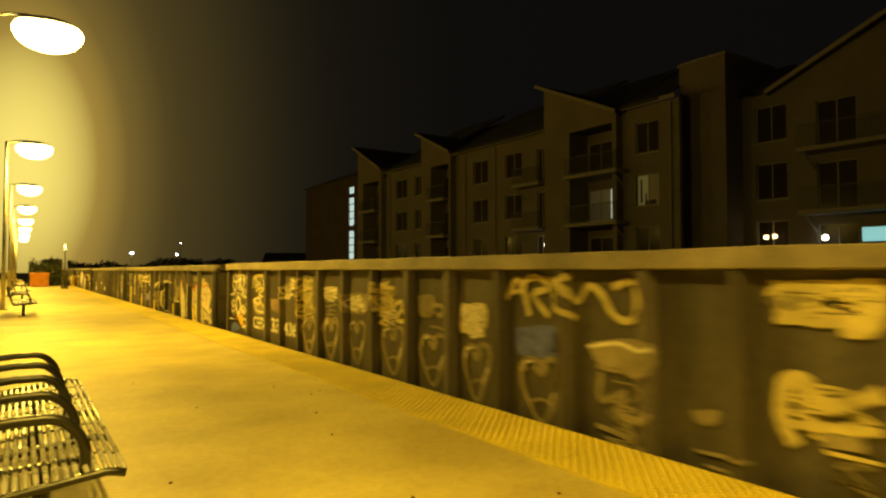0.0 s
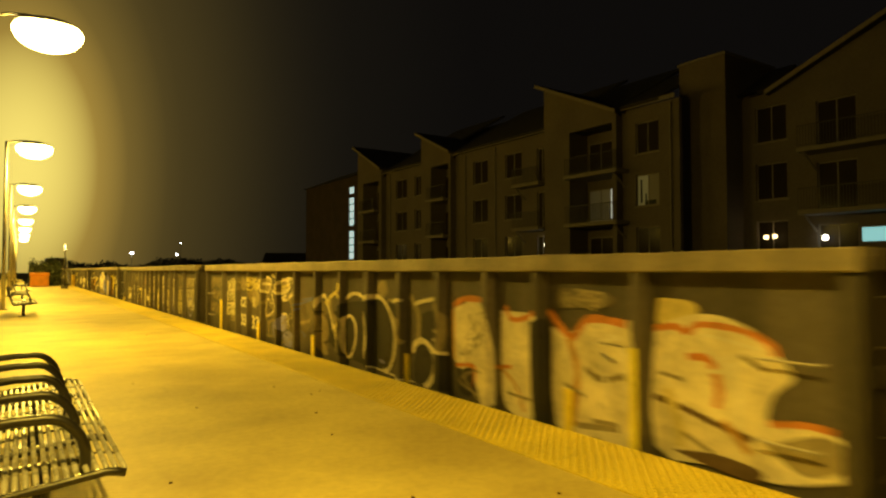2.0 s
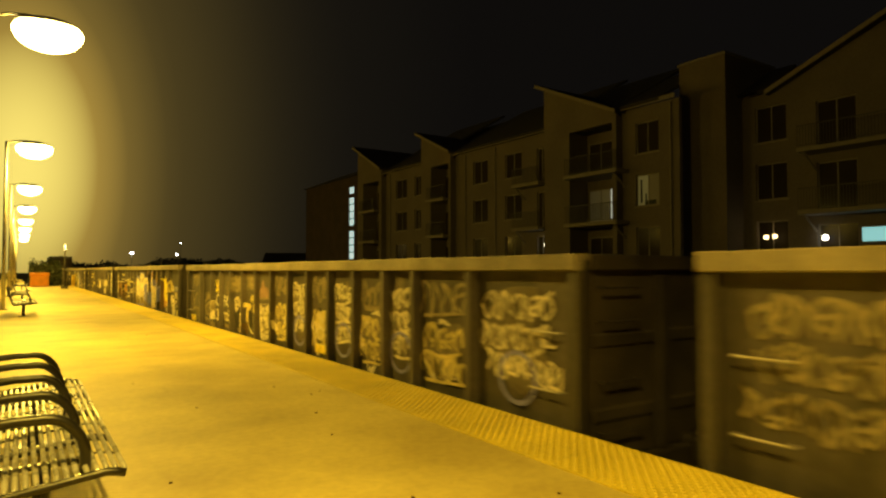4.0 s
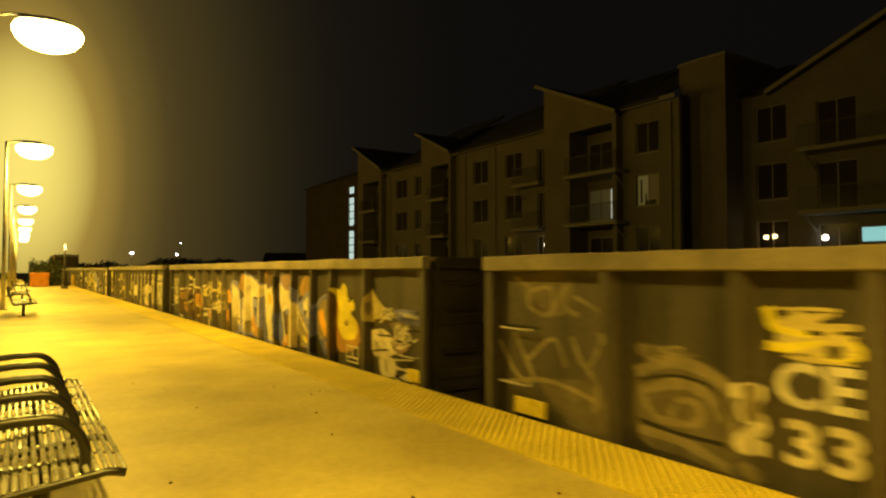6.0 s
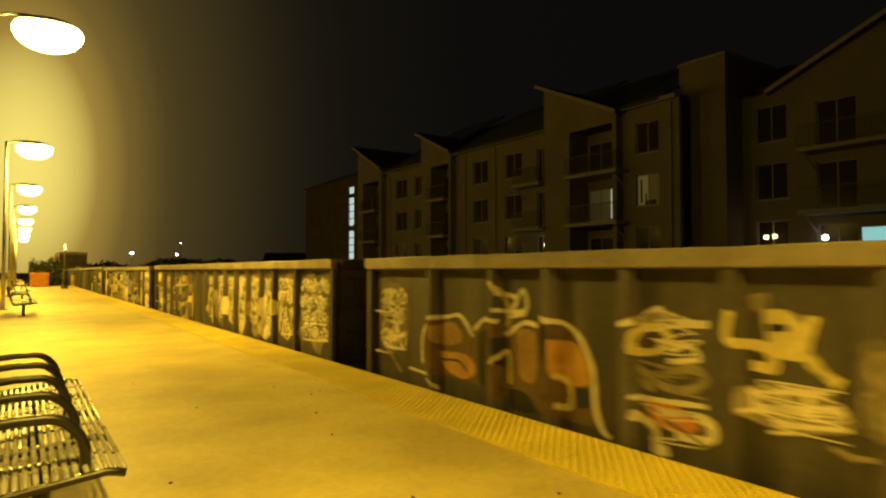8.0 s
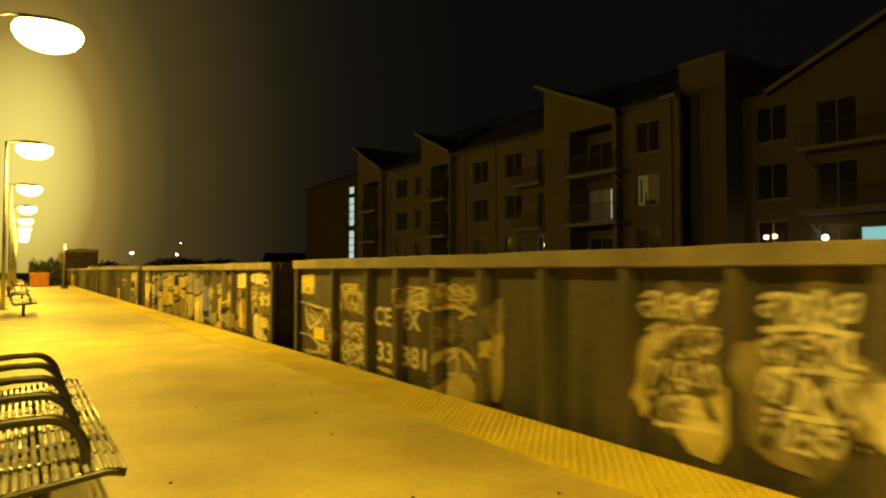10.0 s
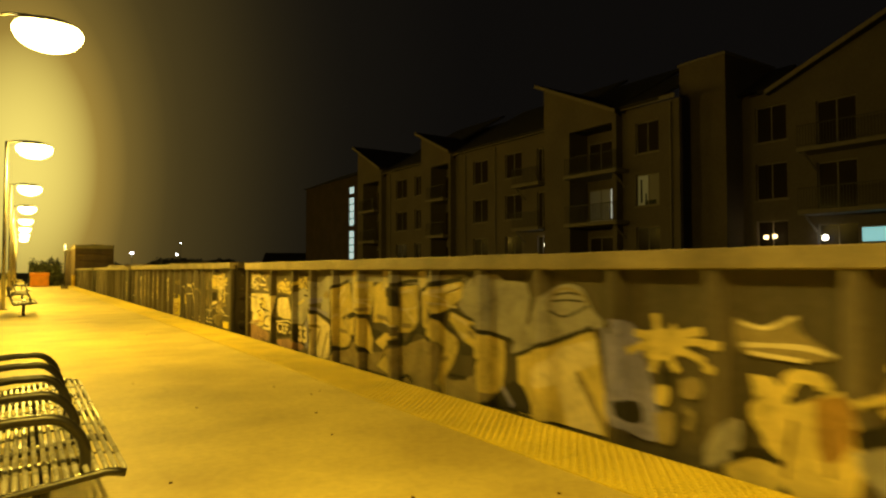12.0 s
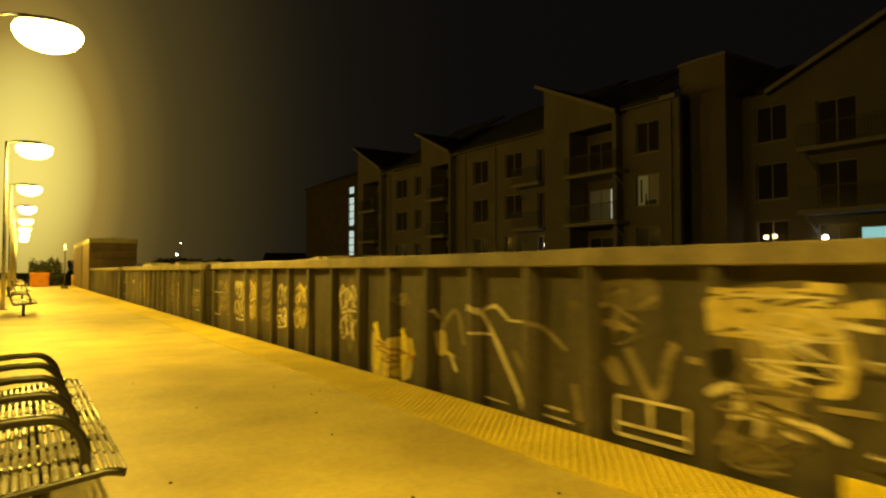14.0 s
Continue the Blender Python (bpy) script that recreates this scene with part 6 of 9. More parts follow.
    p.fill([(11.98, 0.84), (12.16, 0.96), (12.38, 0.95), (12.50, 0.70), (12.52, 0.06), (12.40, 0.10), (12.32, 0.48), (12.20, 0.60), (12.03, 0.60)], "cream", sharp=True)
    p.fill([(11.73, 0.76), (12.11, 0.48), (12.31, 0.15), (11.79, 0.08)], "olive")
    p.fill([(11.70, 0.28), (11.84, 0.23), (11.86, 0.09), (11.72, 0.10)], "dark")
    p.line([(11.70, 0.70), (12.02, 0.44), (12.24, 0.29)], 0.055, "cream")
    p.fill([(12.15, 0.29), (12.36, 0.39), (12.40, 0.23), (12.27, 0.14), (12.11, 0.20)], "orange")
    p.line([(12.01, 0.24), (12.16, 0.14)], 0.05, "yellow")
    p.fill([(12.04, 0.72), (12.15, 0.72), (12.13, 0.62), (12.03, 0.62)], "dark")
    p.fill([(12.84, 0.97), (13.03, 1.03), (13.16, 0.93), (13.27, 0.60), (13.18, 0.39), (13.16, 0.04), (12.82, 0.04), (12.50, -0.00), (12.47, 0.38), (12.53, 0.74)], "blue")
    p.fill([(12.51, 0.25), (12.69, 0.35), (12.72, 0.27), (12.95, 0.02), (12.72, -0.01), (12.52, 0.03)], "dark")
    p.fill([(12.73, 0.86), (12.94, 0.95), (13.06, 0.93), (13.15, 0.78), (13.21, 0.53), (13.12, 0.32), (12.76, 0.27), (12.64, 0.53)], "olive")
    p.fill([(12.70, 0.72), (12.87, 0.78), (12.97, 0.61), (13.12, 0.46), (13.09, 0.34), (12.93, 0.34), (12.74, 0.55)], "tangerine")
    p.fill([(12.97, 0.24), (13.11, 0.26), (13.14, 0.15), (13.02, 0.11)], "orange")
    p.line([(12.51, 0.76), (12.73, 0.91), (12.97, 1.01), (13.10, 0.97), (13.25, 0.71), (13.27, 0.57)], 0.05, "pale")
    p.fill([(13.13, 0.38), (13.26, 0.43), (13.29, 0.35), (13.15, 0.31)], "dark")
    p.fill([(13.12, 0.97), (13.45, 1.03), (13.53, 0.15), (13.10, 0.14)], "brown")
    p.fill([(13.45, 0.98), (14.11, 0.71), (14.29, 0.55), (14.25, 0.28), (13.57, 0.13), (13.41, 0.51)], "orange")
    p.fill([(13.34, 1.16), (13.57, 1.13), (13.69, 1.23), (13.83, 1.16), (13.87, 1.01), (14.05, 0.98), (14.11, 0.84), (13.99, 0.77), (14.19, 0.64), (14.23, 0.51), (14.11, 0.38), (13.72, 0.35), (13.49, 0.57), (13.51, 0.85)], "yellow")
    p.fill([(13.74, 0.61), (13.87, 0.67), (13.89, 0.58), (13.80, 0.55)], "amber")
    p.fill([(13.91, 1.01), (14.01, 1.02), (13.99, 0.95), (13.91, 0.94)], "dark")
    p.fill([(14.56, 0.96), (14.69, 1.17), (14.83, 1.05), (15.07, 0.91), (15.08, 0.76), (14.68, 0.68), (14.55, 0.75)], "gold")
    p.fill([(14.61, 0.96), (14.68, 0.99), (14.68, 0.81), (14.62, 0.80)], "olive")
    p.line([(14.74, 0.70), (15.12, 0.73), (15.33, 0.66), (15.61, 0.67)], 0.045, "brown")
    p.fill([(14.68, 0.56), (15.02, 0.61), (15.23, 0.55), (15.42, 0.43), (15.42, 0.29), (14.77, 0.20)], "cream")
    p.fill([(14.91, 0.18), (15.32, 0.23), (15.42, -0.00), (15.01, -0.05)], "cream")
    p.fill([(15.32, 0.53), (15.70, 0.61), (15.78, 0.42), (15.43, 0.29)], "pink")
    p.fill([(15.38, 0.90), (15.61, 0.90), (16.03, 0.86), (16.03, 0.72), (15.42, 0.76)], "pale")
    p.fill([(15.23, 0.70), (15.65, 0.75), (15.78, 0.59), (15.42, 0.58)], "olive")
    p.fill([(15.44, 0.22), (15.69, 0.33), (15.83, 0.15), (15.56, 0.06)], "dark")
    p.line([(15.56, 0.10), (15.87, 0.11)], 0.03, "white")
    p.fill([(15.51, -0.02), (15.78, 0.09), (15.95, 0.04), (15.82, -0.04)], "cream")
    p.fill([(15.82, 0.05), (16.04, 0.06), (16.04, -0.05), (15.86, -0.05)], "amber")
    p.scrawl(14.97, 15.42, 0.74, 0.91, "cream", 1, 0.06)
    p.tangle(14.97, 15.42, 0.74, 0.91, "cream", 6, 0.022)
    p.scrawl(15.42, 15.78, 0.39, 0.72, "cream", 2, 0.05)
    p.tangle(15.42, 15.78, 0.39, 0.72, "cream", 12, 0.022)
    p.line([(14.80, 0.50), (15.32, 0.53)], 0.03, "dark")
    p.line([(14.74, 0.27), (15.22, 0.33)], 0.03, "dark")
    p.line([(15.70, 0.63), (16.03, 0.65)], 0.03, "dark")
    p.line([(15.42, 0.47), (15.82, 0.49)], 0.03, "dark")
    p.tangle(14.90, 15.98, -0.10, 0.26, "cream", 13, 0.018)
    p.tangle(15.42, 16.03, 0.69, 0.91, "pale", 10, 0.022)
    p.line([(14.71, 0.45), (14.82, 0.50), (14.96, 0.46)], 0.03, "white")
    p.line([(15.12, 0.50), (15.22, 0.40), (15.20, 0.32)], 0.03, "white")
    p.line([(15.49, 0.55), (15.61, 0.62), (15.72, 0.58)], 0.03, "white")
    p.line([(15.42, 0.38), (15.60, 0.39), (15.76, 0.46)], 0.03, "white")
    p.line([(15.01, 0.10), (15.12, 0.05), (15.27, 0.11)], 0.03, "white")
    p.line([(15.61, 0.83), (15.79, 0.82), (15.99, 0.81)], 0.03, "white")
    p.line([(14.96, 0.69), (15.12, 0.77), (15.28, 0.75)], 0.03, "white")
    p.line([(15.78, 0.59), (15.87, 0.50), (15.99, 0.55)], 0.03, "white")
    p.line([(15.56, 0.52), (15.65, 0.47), (15.78, 0.52)], 0.03, "white")
    p.line([(14.96, 0.56), (15.07, 0.49)], 0.03, "brown")
    p.line([(15.27, 0.45), (15.37, 0.35)], 0.03, "brown")
    p.line([(15.70, 0.54), (15.61, 0.42)], 0.03, "brown")
    p.line([(15.12, 0.18), (15.17, 0.02)], 0.03, "brown")
    p.line([(14.85, 0.43), (14.88, 0.27)], 0.03, "brown")
    p.line([(7.58, 0.94), (7.69, 0.64)], 0.04, "white")
    p.line([(8.71, 1.25), (8.66, 0.88)], 0.04, "white")
    p.line([(9.53, 1.07), (9.55, 0.65)], 0.04, "white")
    p.line([(8.54, 0.60), (8.61, 0.21)], 0.04, "white")
    a, b = pv(13)
    m = (a + b) / 2 - 0.1
    frame_decal(p, m + 0.02, m + 0.42, 0.02, 0.26)
    p.finish(car)
    one_reflector(car, BODY - 0.36, -0.02, 0.30, 0.16)


def paint_e(car):
    p = Paint(55)
    p.fill([(0.12, 1.35), (0.31, 1.32), (0.74, 1.36), (0.74, 1.02), (0.53, 1.03), (0.44, 1.13), (0.26, 1.03), (0.12, 1.02)], "gold")
    p.line([(0.12, 1.16), (0.78, 1.17)], 0.03, "cream")
    p.line([(0.17, 1.33), (0.19, 1.02)], 0.05, "cream")
    p.line([(0.35, 1.30), (0.40, 1.09)], 0.05, "yellow")
    p.line([(0.57, 1.30), (0.71, 1.04)], 0.06, "yellow")
    p.fill([(0.30, 0.80), (0.57, 0.79), (0.70, 0.54), (0.43, 0.43)], "olive")
    p.fill([(0.69, 0.72), (1.07, 0.77), (1.35, 0.72), (1.35, 0.54), (0.77, 0.51)], "olive")
    p.line([(0.43, 0.50), (0.77, 0.51), (0.92, 0.41)], 0.05, "olive")
    p.line([(0.88, 0.01), (1.13, 0.16), (1.30, 0.11), (1.46, -0.06)], 0.1, "olive")
    p.fill([(1.34, 0.55), (1.65, 0.59), (1.79, 0.39), (1.73, 0.21), (1.55, 0.23)], "olive")
    p.line([(1.37, 0.39), (1.61, 0.31)], 0.035, "dark")
    p.line([(1.14, 0.35), (1.46, 0.18), (1.58, 0.03)], 0.05, "dark")
    p.line([(0.16, 0.28), (0.68, 0.28)], 0.03, "cream")
    p.fill([(1.88, 1.08), (2.04, 1.20), (2.11, 1.13), (2.39, 1.12), (2.38, 0.90), (2.18, 0.89), (1.90, 0.92)], "gold")
    p.line([(1.91, 1.09), (2.39, 1.11)], 0.04, "yellow")
    p.fill([(2.05, 0.61), (2.37, 0.58), (2.36, 0.09), (1.97, 0.08), (1.90, 0.25), (2.02, 0.36)], "olive")
    p.line([(2.05, 0.60), (2.12, 0.40), (2.37, 0.46)], 0.05, "cream")
    p.line([(1.97, 0.27), (2.37, 0.31)], 0.05, "cream")
    p.tangle(0.14, 0.74, 1.02, 1.34, "yellow", 15, 0.022)
    p.tangle(0.35, 1.71, 0.50, 0.84, "olive", 28, 0.025)
    p.tangle(0.76, 1.76, -0.04, 0.53, "olive", 23, 0.029)
    p.tangle(1.88, 2.38, 0.90, 1.18, "gold", 18, 0.029)
    p.tangle(1.92, 2.37, 0.05, 0.62, "olive", 26, 0.029)
    p.tangle(0.32, 1.65, -0.03, 0.83, "cream", 18, 0.022)
    p.tangle(1.93, 2.76, -0.05, 0.61, "cream", 20, 0.018)
    p.tangle(1.89, 2.74, 0.78, 1.18, "gold", 13, 0.022)
    p.tangle(3.76, 4.51, 0.96, 1.22, "gold", 20, 0.022)
    p.tangle(4.75, 5.53, 1.03, 1.25, "gold", 23, 0.025)
    p.tangle(4.79, 5.49, 0.22, 0.86, "olive", 26, 0.022)
    p.tangle(5.75, 6.00, 0.56, 1.11, "gold", 10, 0.029)
    p.line([(0.38, 0.76), (0.54, 0.43), (0.94, 0.54), (1.31, 0.75), (1.48, 0.52), (1.69, 0.35), (1.48, 0.17)], 0.045, "cream")
    p.line([(0.89, -0.00), (1.22, 0.15), (1.69, -0.03)], 0.045, "cream")
    p.fill([(1.87, 0.78), (2.74, 0.82), (2.74, 1.16), (1.87, 1.20)], "haze")
    p.scrawl(1.87, 2.74, 0.78, 1.20, "gold", 2, 0.06)
    p.tangle(1.87, 2.74, 0.78, 1.20, "gold", 12, 0.022)
    p.fill([(1.93, 0.35), (2.77, 0.39), (2.77, 0.59), (1.93, 0.63)], "haze")
    p.scrawl(1.93, 2.77, 0.35, 0.63, "cream", 1, 0.05)
    p.tangle(1.93, 2.77, 0.35, 0.63, "cream", 6, 0.022)
    p.fill([(1.93, -0.05), (2.76, -0.01), (2.76, 0.31), (1.93, 0.35)], "haze")
    p.scrawl(1.93, 2.76, -0.05, 0.35, "cream", 2, 0.045)
    p.tangle(1.93, 2.76, -0.05, 0.35, "cream", 12, 0.022)
    p.line([(1.97, 0.25), (2.40, 0.52), (2.73, 0.27), (2.26, 0.02)], 0.05, "olive")
    p.letters("CE", 3.05, 3.56, 0.64, 0.91, "white")
    p.letters("33", 3.14, 3.60, 0.13, 0.42, "white")
    p.fill([(3.15, 0.05), (3.55, 0.05), (3.58, -0.02), (3.21, 0.01)], "gold")
    p.fill([(3.74, 1.17), (4.51, 1.23), (4.53, 1.00), (3.88, 0.94)], "olive")
    p.scrawl(3.71, 4.53, 0.96, 1.23, "gold", 1, 0.07)
    p.tangle(3.71, 4.53, 0.96, 1.23, "gold", 6, 0.022)
    p.scrawl(3.86, 4.51, 0.96, 1.21, "cream", 1, 0.05)
    p.tangle(3.86, 4.51, 0.96, 1.21, "cream", 6, 0.022)
    p.line([(3.85, 0.94), (4.19, 0.98), (4.54, 0.91)], 0.04, "cream")
    p.letters("FX", 3.87, 4.33, 0.64, 0.90, "white")
    p.letters("381", 3.86, 4.47, 0.14, 0.43, "cream")
    p.line([(4.58, 0.19), (4.73, 0.21)], 0.025, "cream")
    p.line([(4.58, 0.12), (4.72, 0.14)], 0.025, "cream")
    p.line([(4.58, 0.04), (4.72, 0.07)], 0.025, "cream")
    p.fill([(4.75, 1.21), (5.53, 1.28), (5.54, 1.09), (4.83, 0.99)], "olive")
    p.scrawl(4.73, 5.55, 1.03, 1.27, "gold", 1, 0.075)
    p.tangle(4.73, 5.55, 1.03, 1.27, "gold", 6, 0.022)
    p.line([(4.80, 0.96), (5.09, 1.00), (5.33, 0.96), (5.52, 0.93)], 0.05, "gold")
    p.line([(5.28, 1.03), (5.39, 0.95), (5.21, 0.86)], 0.05, "gold")
    p.fill([(4.79, 0.55), (5.12, 0.59), (5.12, 0.80), (4.79, 0.84)], "haze")
    p.scrawl(4.79, 5.12, 0.55, 0.84, "olive", 2, 0.06)
    p.tangle(4.79, 5.12, 0.55, 0.84, "olive", 12, 0.022)
    p.fill([(5.24, 0.84), (5.49, 0.81), (5.49, 0.62), (5.30, 0.62)], "haze")
    p.fill([(4.75, -0.04), (4.99, 0.15), (5.26, 0.25), (5.46, 0.18), (5.58, 0.04), (5.56, -0.05), (5.01, -0.09)], "gold")
    p.fill([(4.92, 0.35), (5.18, 0.43), (5.30, 0.25), (5.02, 0.16)], "olive")
    p.line([(4.92, 0.32), (5.15, 0.42), (5.16, 0.22), (4.95, 0.18)], 0.04, "cream")
    p.line([(4.75, 0.27), (4.89, 0.43), (5.15, 0.48), (5.38, 0.44), (5.56, 0.30), (5.72, 0.40), (5.77, 0.56)], 0.075, "gold")
    p.line([(5.21, 0.49), (5.35, 0.35), (5.40, 0.25)], 0.06, "olive")
    p.fill([(5.72, 0.63), (6.00, 0.75), (5.99, 0.58), (5.79, 0.53)], "gold")
    p.fill([(5.81, 0.50), (5.99, 0.56), (5.98, 0.08), (5.83, 0.03)], "gold")
    p.fill([(5.76, 1.01), (6.01, 1.14), (6.00, 0.80), (5.79, 0.75)], "olive")
    p.fill([(5.64, 0.41), (5.80, 0.47), (5.80, 0.04), (5.63, 0.02)], "haze")
    for k in range(7, 15):
        a, b = pv(k)
        m = (a + b) / 2
        p.blob(m, 0.55, 0.45, 0.48, ("cream", "gold", "olive")[k % 3], 0.3)
        p.scrawl(a, b, 0.2, 1.3, ("white", "cream")[k % 2], 4, 0.05)
        p.stroke([(m - 0.3, 0.2), (m, 0.9), (m + 0.3, 0.3)], 0.06, "dark")
    p.finish(car)
    one_reflector(car, 1.05, 0.24, 0.46, 0.2)


def paint_f(car):
    p = Paint(66)
    p.fill([(0.41, 1.33), (0.75, 1.37), (0.88, 1.11), (0.54, 1.02)], "haze")
    p.line([(0.40, 1.09), (0.17, 1.16), (0.02, 1.17), (0.05, 1.33), (0.26, 1.38), (0.33, 1.30), (0.17, 1.16)], 0.05, "cream")
    p.line([(0.37, 1.35), (0.62, 1.40), (0.72, 1.22), (0.54, 1.02)], 0.06, "olive")
    p.line([(0.40, 1.24), (0.68, 1.16), (0.78, 1.31)], 0.05, "olive")
    p.line([(0.85, 1.31), (1.17, 1.21)], 0.04, "cream")
    p.line([(0.72, 1.14), (1.20, 1.14)], 0.045, "cream")
    p.line([(0.85, 1.28), (1.06, 1.37)], 0.04, "olive")
    p.line([(1.30, 1.03), (1.17, 1.18), (1.15, 1.32), (1.34, 1.36)], 0.09, "olive")
    p.line([(1.00, 1.06), (1.32, 1.03)], 0.03, "cream")
    p.fill([(-0.19, 0.55), (-0.04, 0.61), (0.16, 0.33), (-0.19, 0.24)], "haze")
    p.fill([(-0.04, 0.74), (0.11, 0.94), (0.54, 0.95), (1.30, 0.96), (1.65, 0.92), (1.80, 0.94), (1.72, 0.23), (1.15, 0.20), (0.77, 0.23), (0.43, 0.27), (0.18, 0.31), (0.30, 0.52), (-0.04, 0.61)], "cream", sharp=True)
    p.fill([(0.81, 0.87), (1.11, 0.87), (1.05, 0.64), (0.80, 0.66)], "gold")
    p.fill([(0.60, 0.51), (0.87, 0.58), (1.04, 0.47), (1.04, 0.30), (0.70, 0.28)], "gold")
    p.line([(0.09, 0.86), (0.54, 0.86)], 0.035, "dark")
    p.line([(0.78, 0.83), (0.98, 0.84), (0.87, 0.72), (0.71, 0.73)], 0.04, "dark")
    p.line([(0.59, 0.54), (0.80, 0.61)], 0.04, "dark")
    p.line([(0.67, 0.50), (0.80, 0.48)], 0.04, "dark")
    p.line([(0.77, 0.68), (1.05, 0.62), (1.32, 0.60), (1.40, 0.53), (1.10, 0.46)], 0.045, "dark")
    p.line([(0.70, 0.22), (1.00, 0.26)], 0.04, "dark")
    p.line([(1.03, 0.43), (1.11, 0.42)], 0.04, "dark")
    p.line([(1.01, 0.30), (1.32, 0.27)], 0.04, "dark")
    p.line([(1.16, 0.62), (1.05, 0.55)], 0.04, "dark")
    p.fill([(-0.18, 0.27), (0.16, 0.29), (0.73, 0.21), (1.15, 0.18), (1.49, 0.11), (1.46, 0.02), (0.86, -0.04), (-0.19, -0.01)], "pink")
    p.line([(-0.08, 0.26), (0.08, 0.15)], 0.05, "red")
    p.line([(0.63, 0.09), (0.79, 0.01), (1.09, -0.01)], 0.04, "brown")
    p.line([(0.16, 0.27), (0.53, 0.27)], 0.03, "dark")
    p.tangle(0.05, 0.81, 1.02, 1.38, "cream", 18, 0.018)
    p.tangle(-0.17, 1.15, -0.05, 0.38, "pink", 15, 0.025)
    p.line([(1.81, 1.16), (2.01, 1.21), (2.08, 1.04), (2.33, 1.28), (2.45, 1.06), (2.56, 1.22), (2.63, 1.01)], 0.05, "gold")
    p.line([(1.84, 1.03), (2.27, 1.03), (2.63, 1.01)], 0.04, "gold")
    p.fill([(1.84, 1.01), (2.59, 1.05), (2.59, 1.22), (1.84, 1.26)], "haze")
    p.scrawl(1.84, 2.59, 1.01, 1.26, "gold", 1, 0.05)
    p.tangle(1.84, 2.59, 1.01, 1.26, "gold", 6, 0.022)
    p.fill([(1.91, 0.88), (2.42, 0.94), (2.62, 0.67), (2.75, 0.53), (1.94, 0.54)], "cream")
    p.line([(1.88, 0.93), (2.42, 0.94)], 0.03, "dark")
    p.fill([(1.74, 0.50), (2.72, 0.51), (2.83, 0.20), (1.87, 0.11)], "dark", sharp=True)
    p.line([(1.81, 0.42), (2.56, 0.47), (2.70, 0.33), (2.56, 0.24)], 0.03, "cream")
    p.letters("CEF", 1.87, 2.51, 0.21, 0.42, "cream")
    p.fill([(2.70, 0.68), (2.83, 0.79), (2.84, 0.51), (2.72, 0.52)], "cream", sharp=True)
    p.tangle(2.92, 3.44, 1.10, 1.30, "gold", 13, 0.022)
    p.line([(2.92, 1.16), (3.09, 1.24), (3.19, 1.13), (3.38, 1.32), (3.43, 1.11)], 0.05, "gold")
    p.fill([(2.99, 1.05), (3.37, 1.13), (3.55, 0.94), (3.55, 0.70), (3.18, 0.44), (2.94, 0.45)], "grey")
    p.line([(3.30, 1.00), (3.51, 0.99)], 0.04, "dark")
    p.line([(3.04, 0.83), (3.33, 0.91)], 0.05, "gold")
    p.fill([(2.96, 0.46), (3.51, 0.42), (3.54, 0.12), (3.01, 0.11)], "dark")
    p.fill([(1.87, 0.07), (2.83, 0.15), (2.88, -0.02), (2.00, -0.04)], "pink")
    p.fill([(2.88, 0.12), (3.25, 0.09), (3.22, 0.00), (2.90, -0.01)], "pink")
    p.fill([(3.37, 0.47), (3.54, 0.60), (3.54, 0.09), (3.41, 0.09)], "pale")
    p.letters("33", 3.03, 3.46, 0.13, 0.44, "cream")
    p.fill([(3.66, 1.29), (4.06, 1.24), (4.38, 1.37), (4.61, 1.29), (4.61, 1.06), (4.40, 0.91), (3.80, 0.92)], "grey")
    p.fill([(4.10, 0.89), (4.43, 0.92), (4.52, 0.64), (4.16, 0.71)], "grey")
    p.fill([(4.17, 1.02), (4.34, 1.11), (4.47, 1.02), (4.30, 0.97)], "olive")
    p.line([(3.76, 0.91), (4.17, 0.95)], 0.09, "pale")
    p.line([(3.79, 0.78), (4.37, 0.68)], 0.09, "pale")
    p.fill([(3.54, 0.62), (3.75, 0.66), (3.78, 0.01), (3.54, 0.02)], "dark")
    p.fill([(4.51, 1.05), (4.70, 1.15), (4.71, 0.47), (4.79, 0.19), (4.56, 0.07), (4.61, 0.51)], "dark")
    p.line([(3.63, 0.71), (3.79, 0.74), (4.43, 0.62)], 0.055, "dark")
    p.fill([(3.75, 0.68), (3.95, 0.68), (4.63, 0.50), (4.56, 0.04), (4.25, -0.05), (3.78, -0.03), (3.81, 0.27), (3.87, 0.42), (3.75, 0.49)], "cream", sharp=True)
    p.line([(4.09, 0.45), (3.94, 0.17)], 0.08, "olive")
    p.line([(4.38, 0.41), (4.15, -0.03)], 0.08, "olive")
    p.line([(3.75, 0.49), (4.09, 0.47)], 0.05, "olive")
    p.fill([(4.68, 1.35), (5.21, 1.40), (5.44, 1.39), (5.43, 1.21), (5.23, 1.31), (4.68, 1.18)], "grey")
    p.fill([(4.78, 0.21), (5.16, 0.20), (5.41, 0.36), (5.41, 0.09), (4.63, -0.08)], "olive")
    p.fill([(4.68, 1.15), (5.22, 1.27), (5.34, 0.96), (5.40, 0.94), (5.39, 0.48), (5.16, 0.21), (4.81, 0.24), (4.70, 0.84)], "gold", sharp=True)
    p.line([(4.64, 1.17), (4.93, 1.24), (5.23, 1.31)], 0.06, "dark")
    p.fill([(5.01, 0.69), (5.12, 0.67), (5.23, 0.70), (5.07, 0.60)], "dark")
    p.line([(5.22, 0.70), (5.42, 0.77)], 0.055, "dark")
    p.line([(4.79, 0.24), (5.16, 0.21)], 0.02, "cream")
    p.fill([(4.86, 0.47), (5.19, 0.56), (5.16, 0.25), (4.86, 0.28)], "olive")
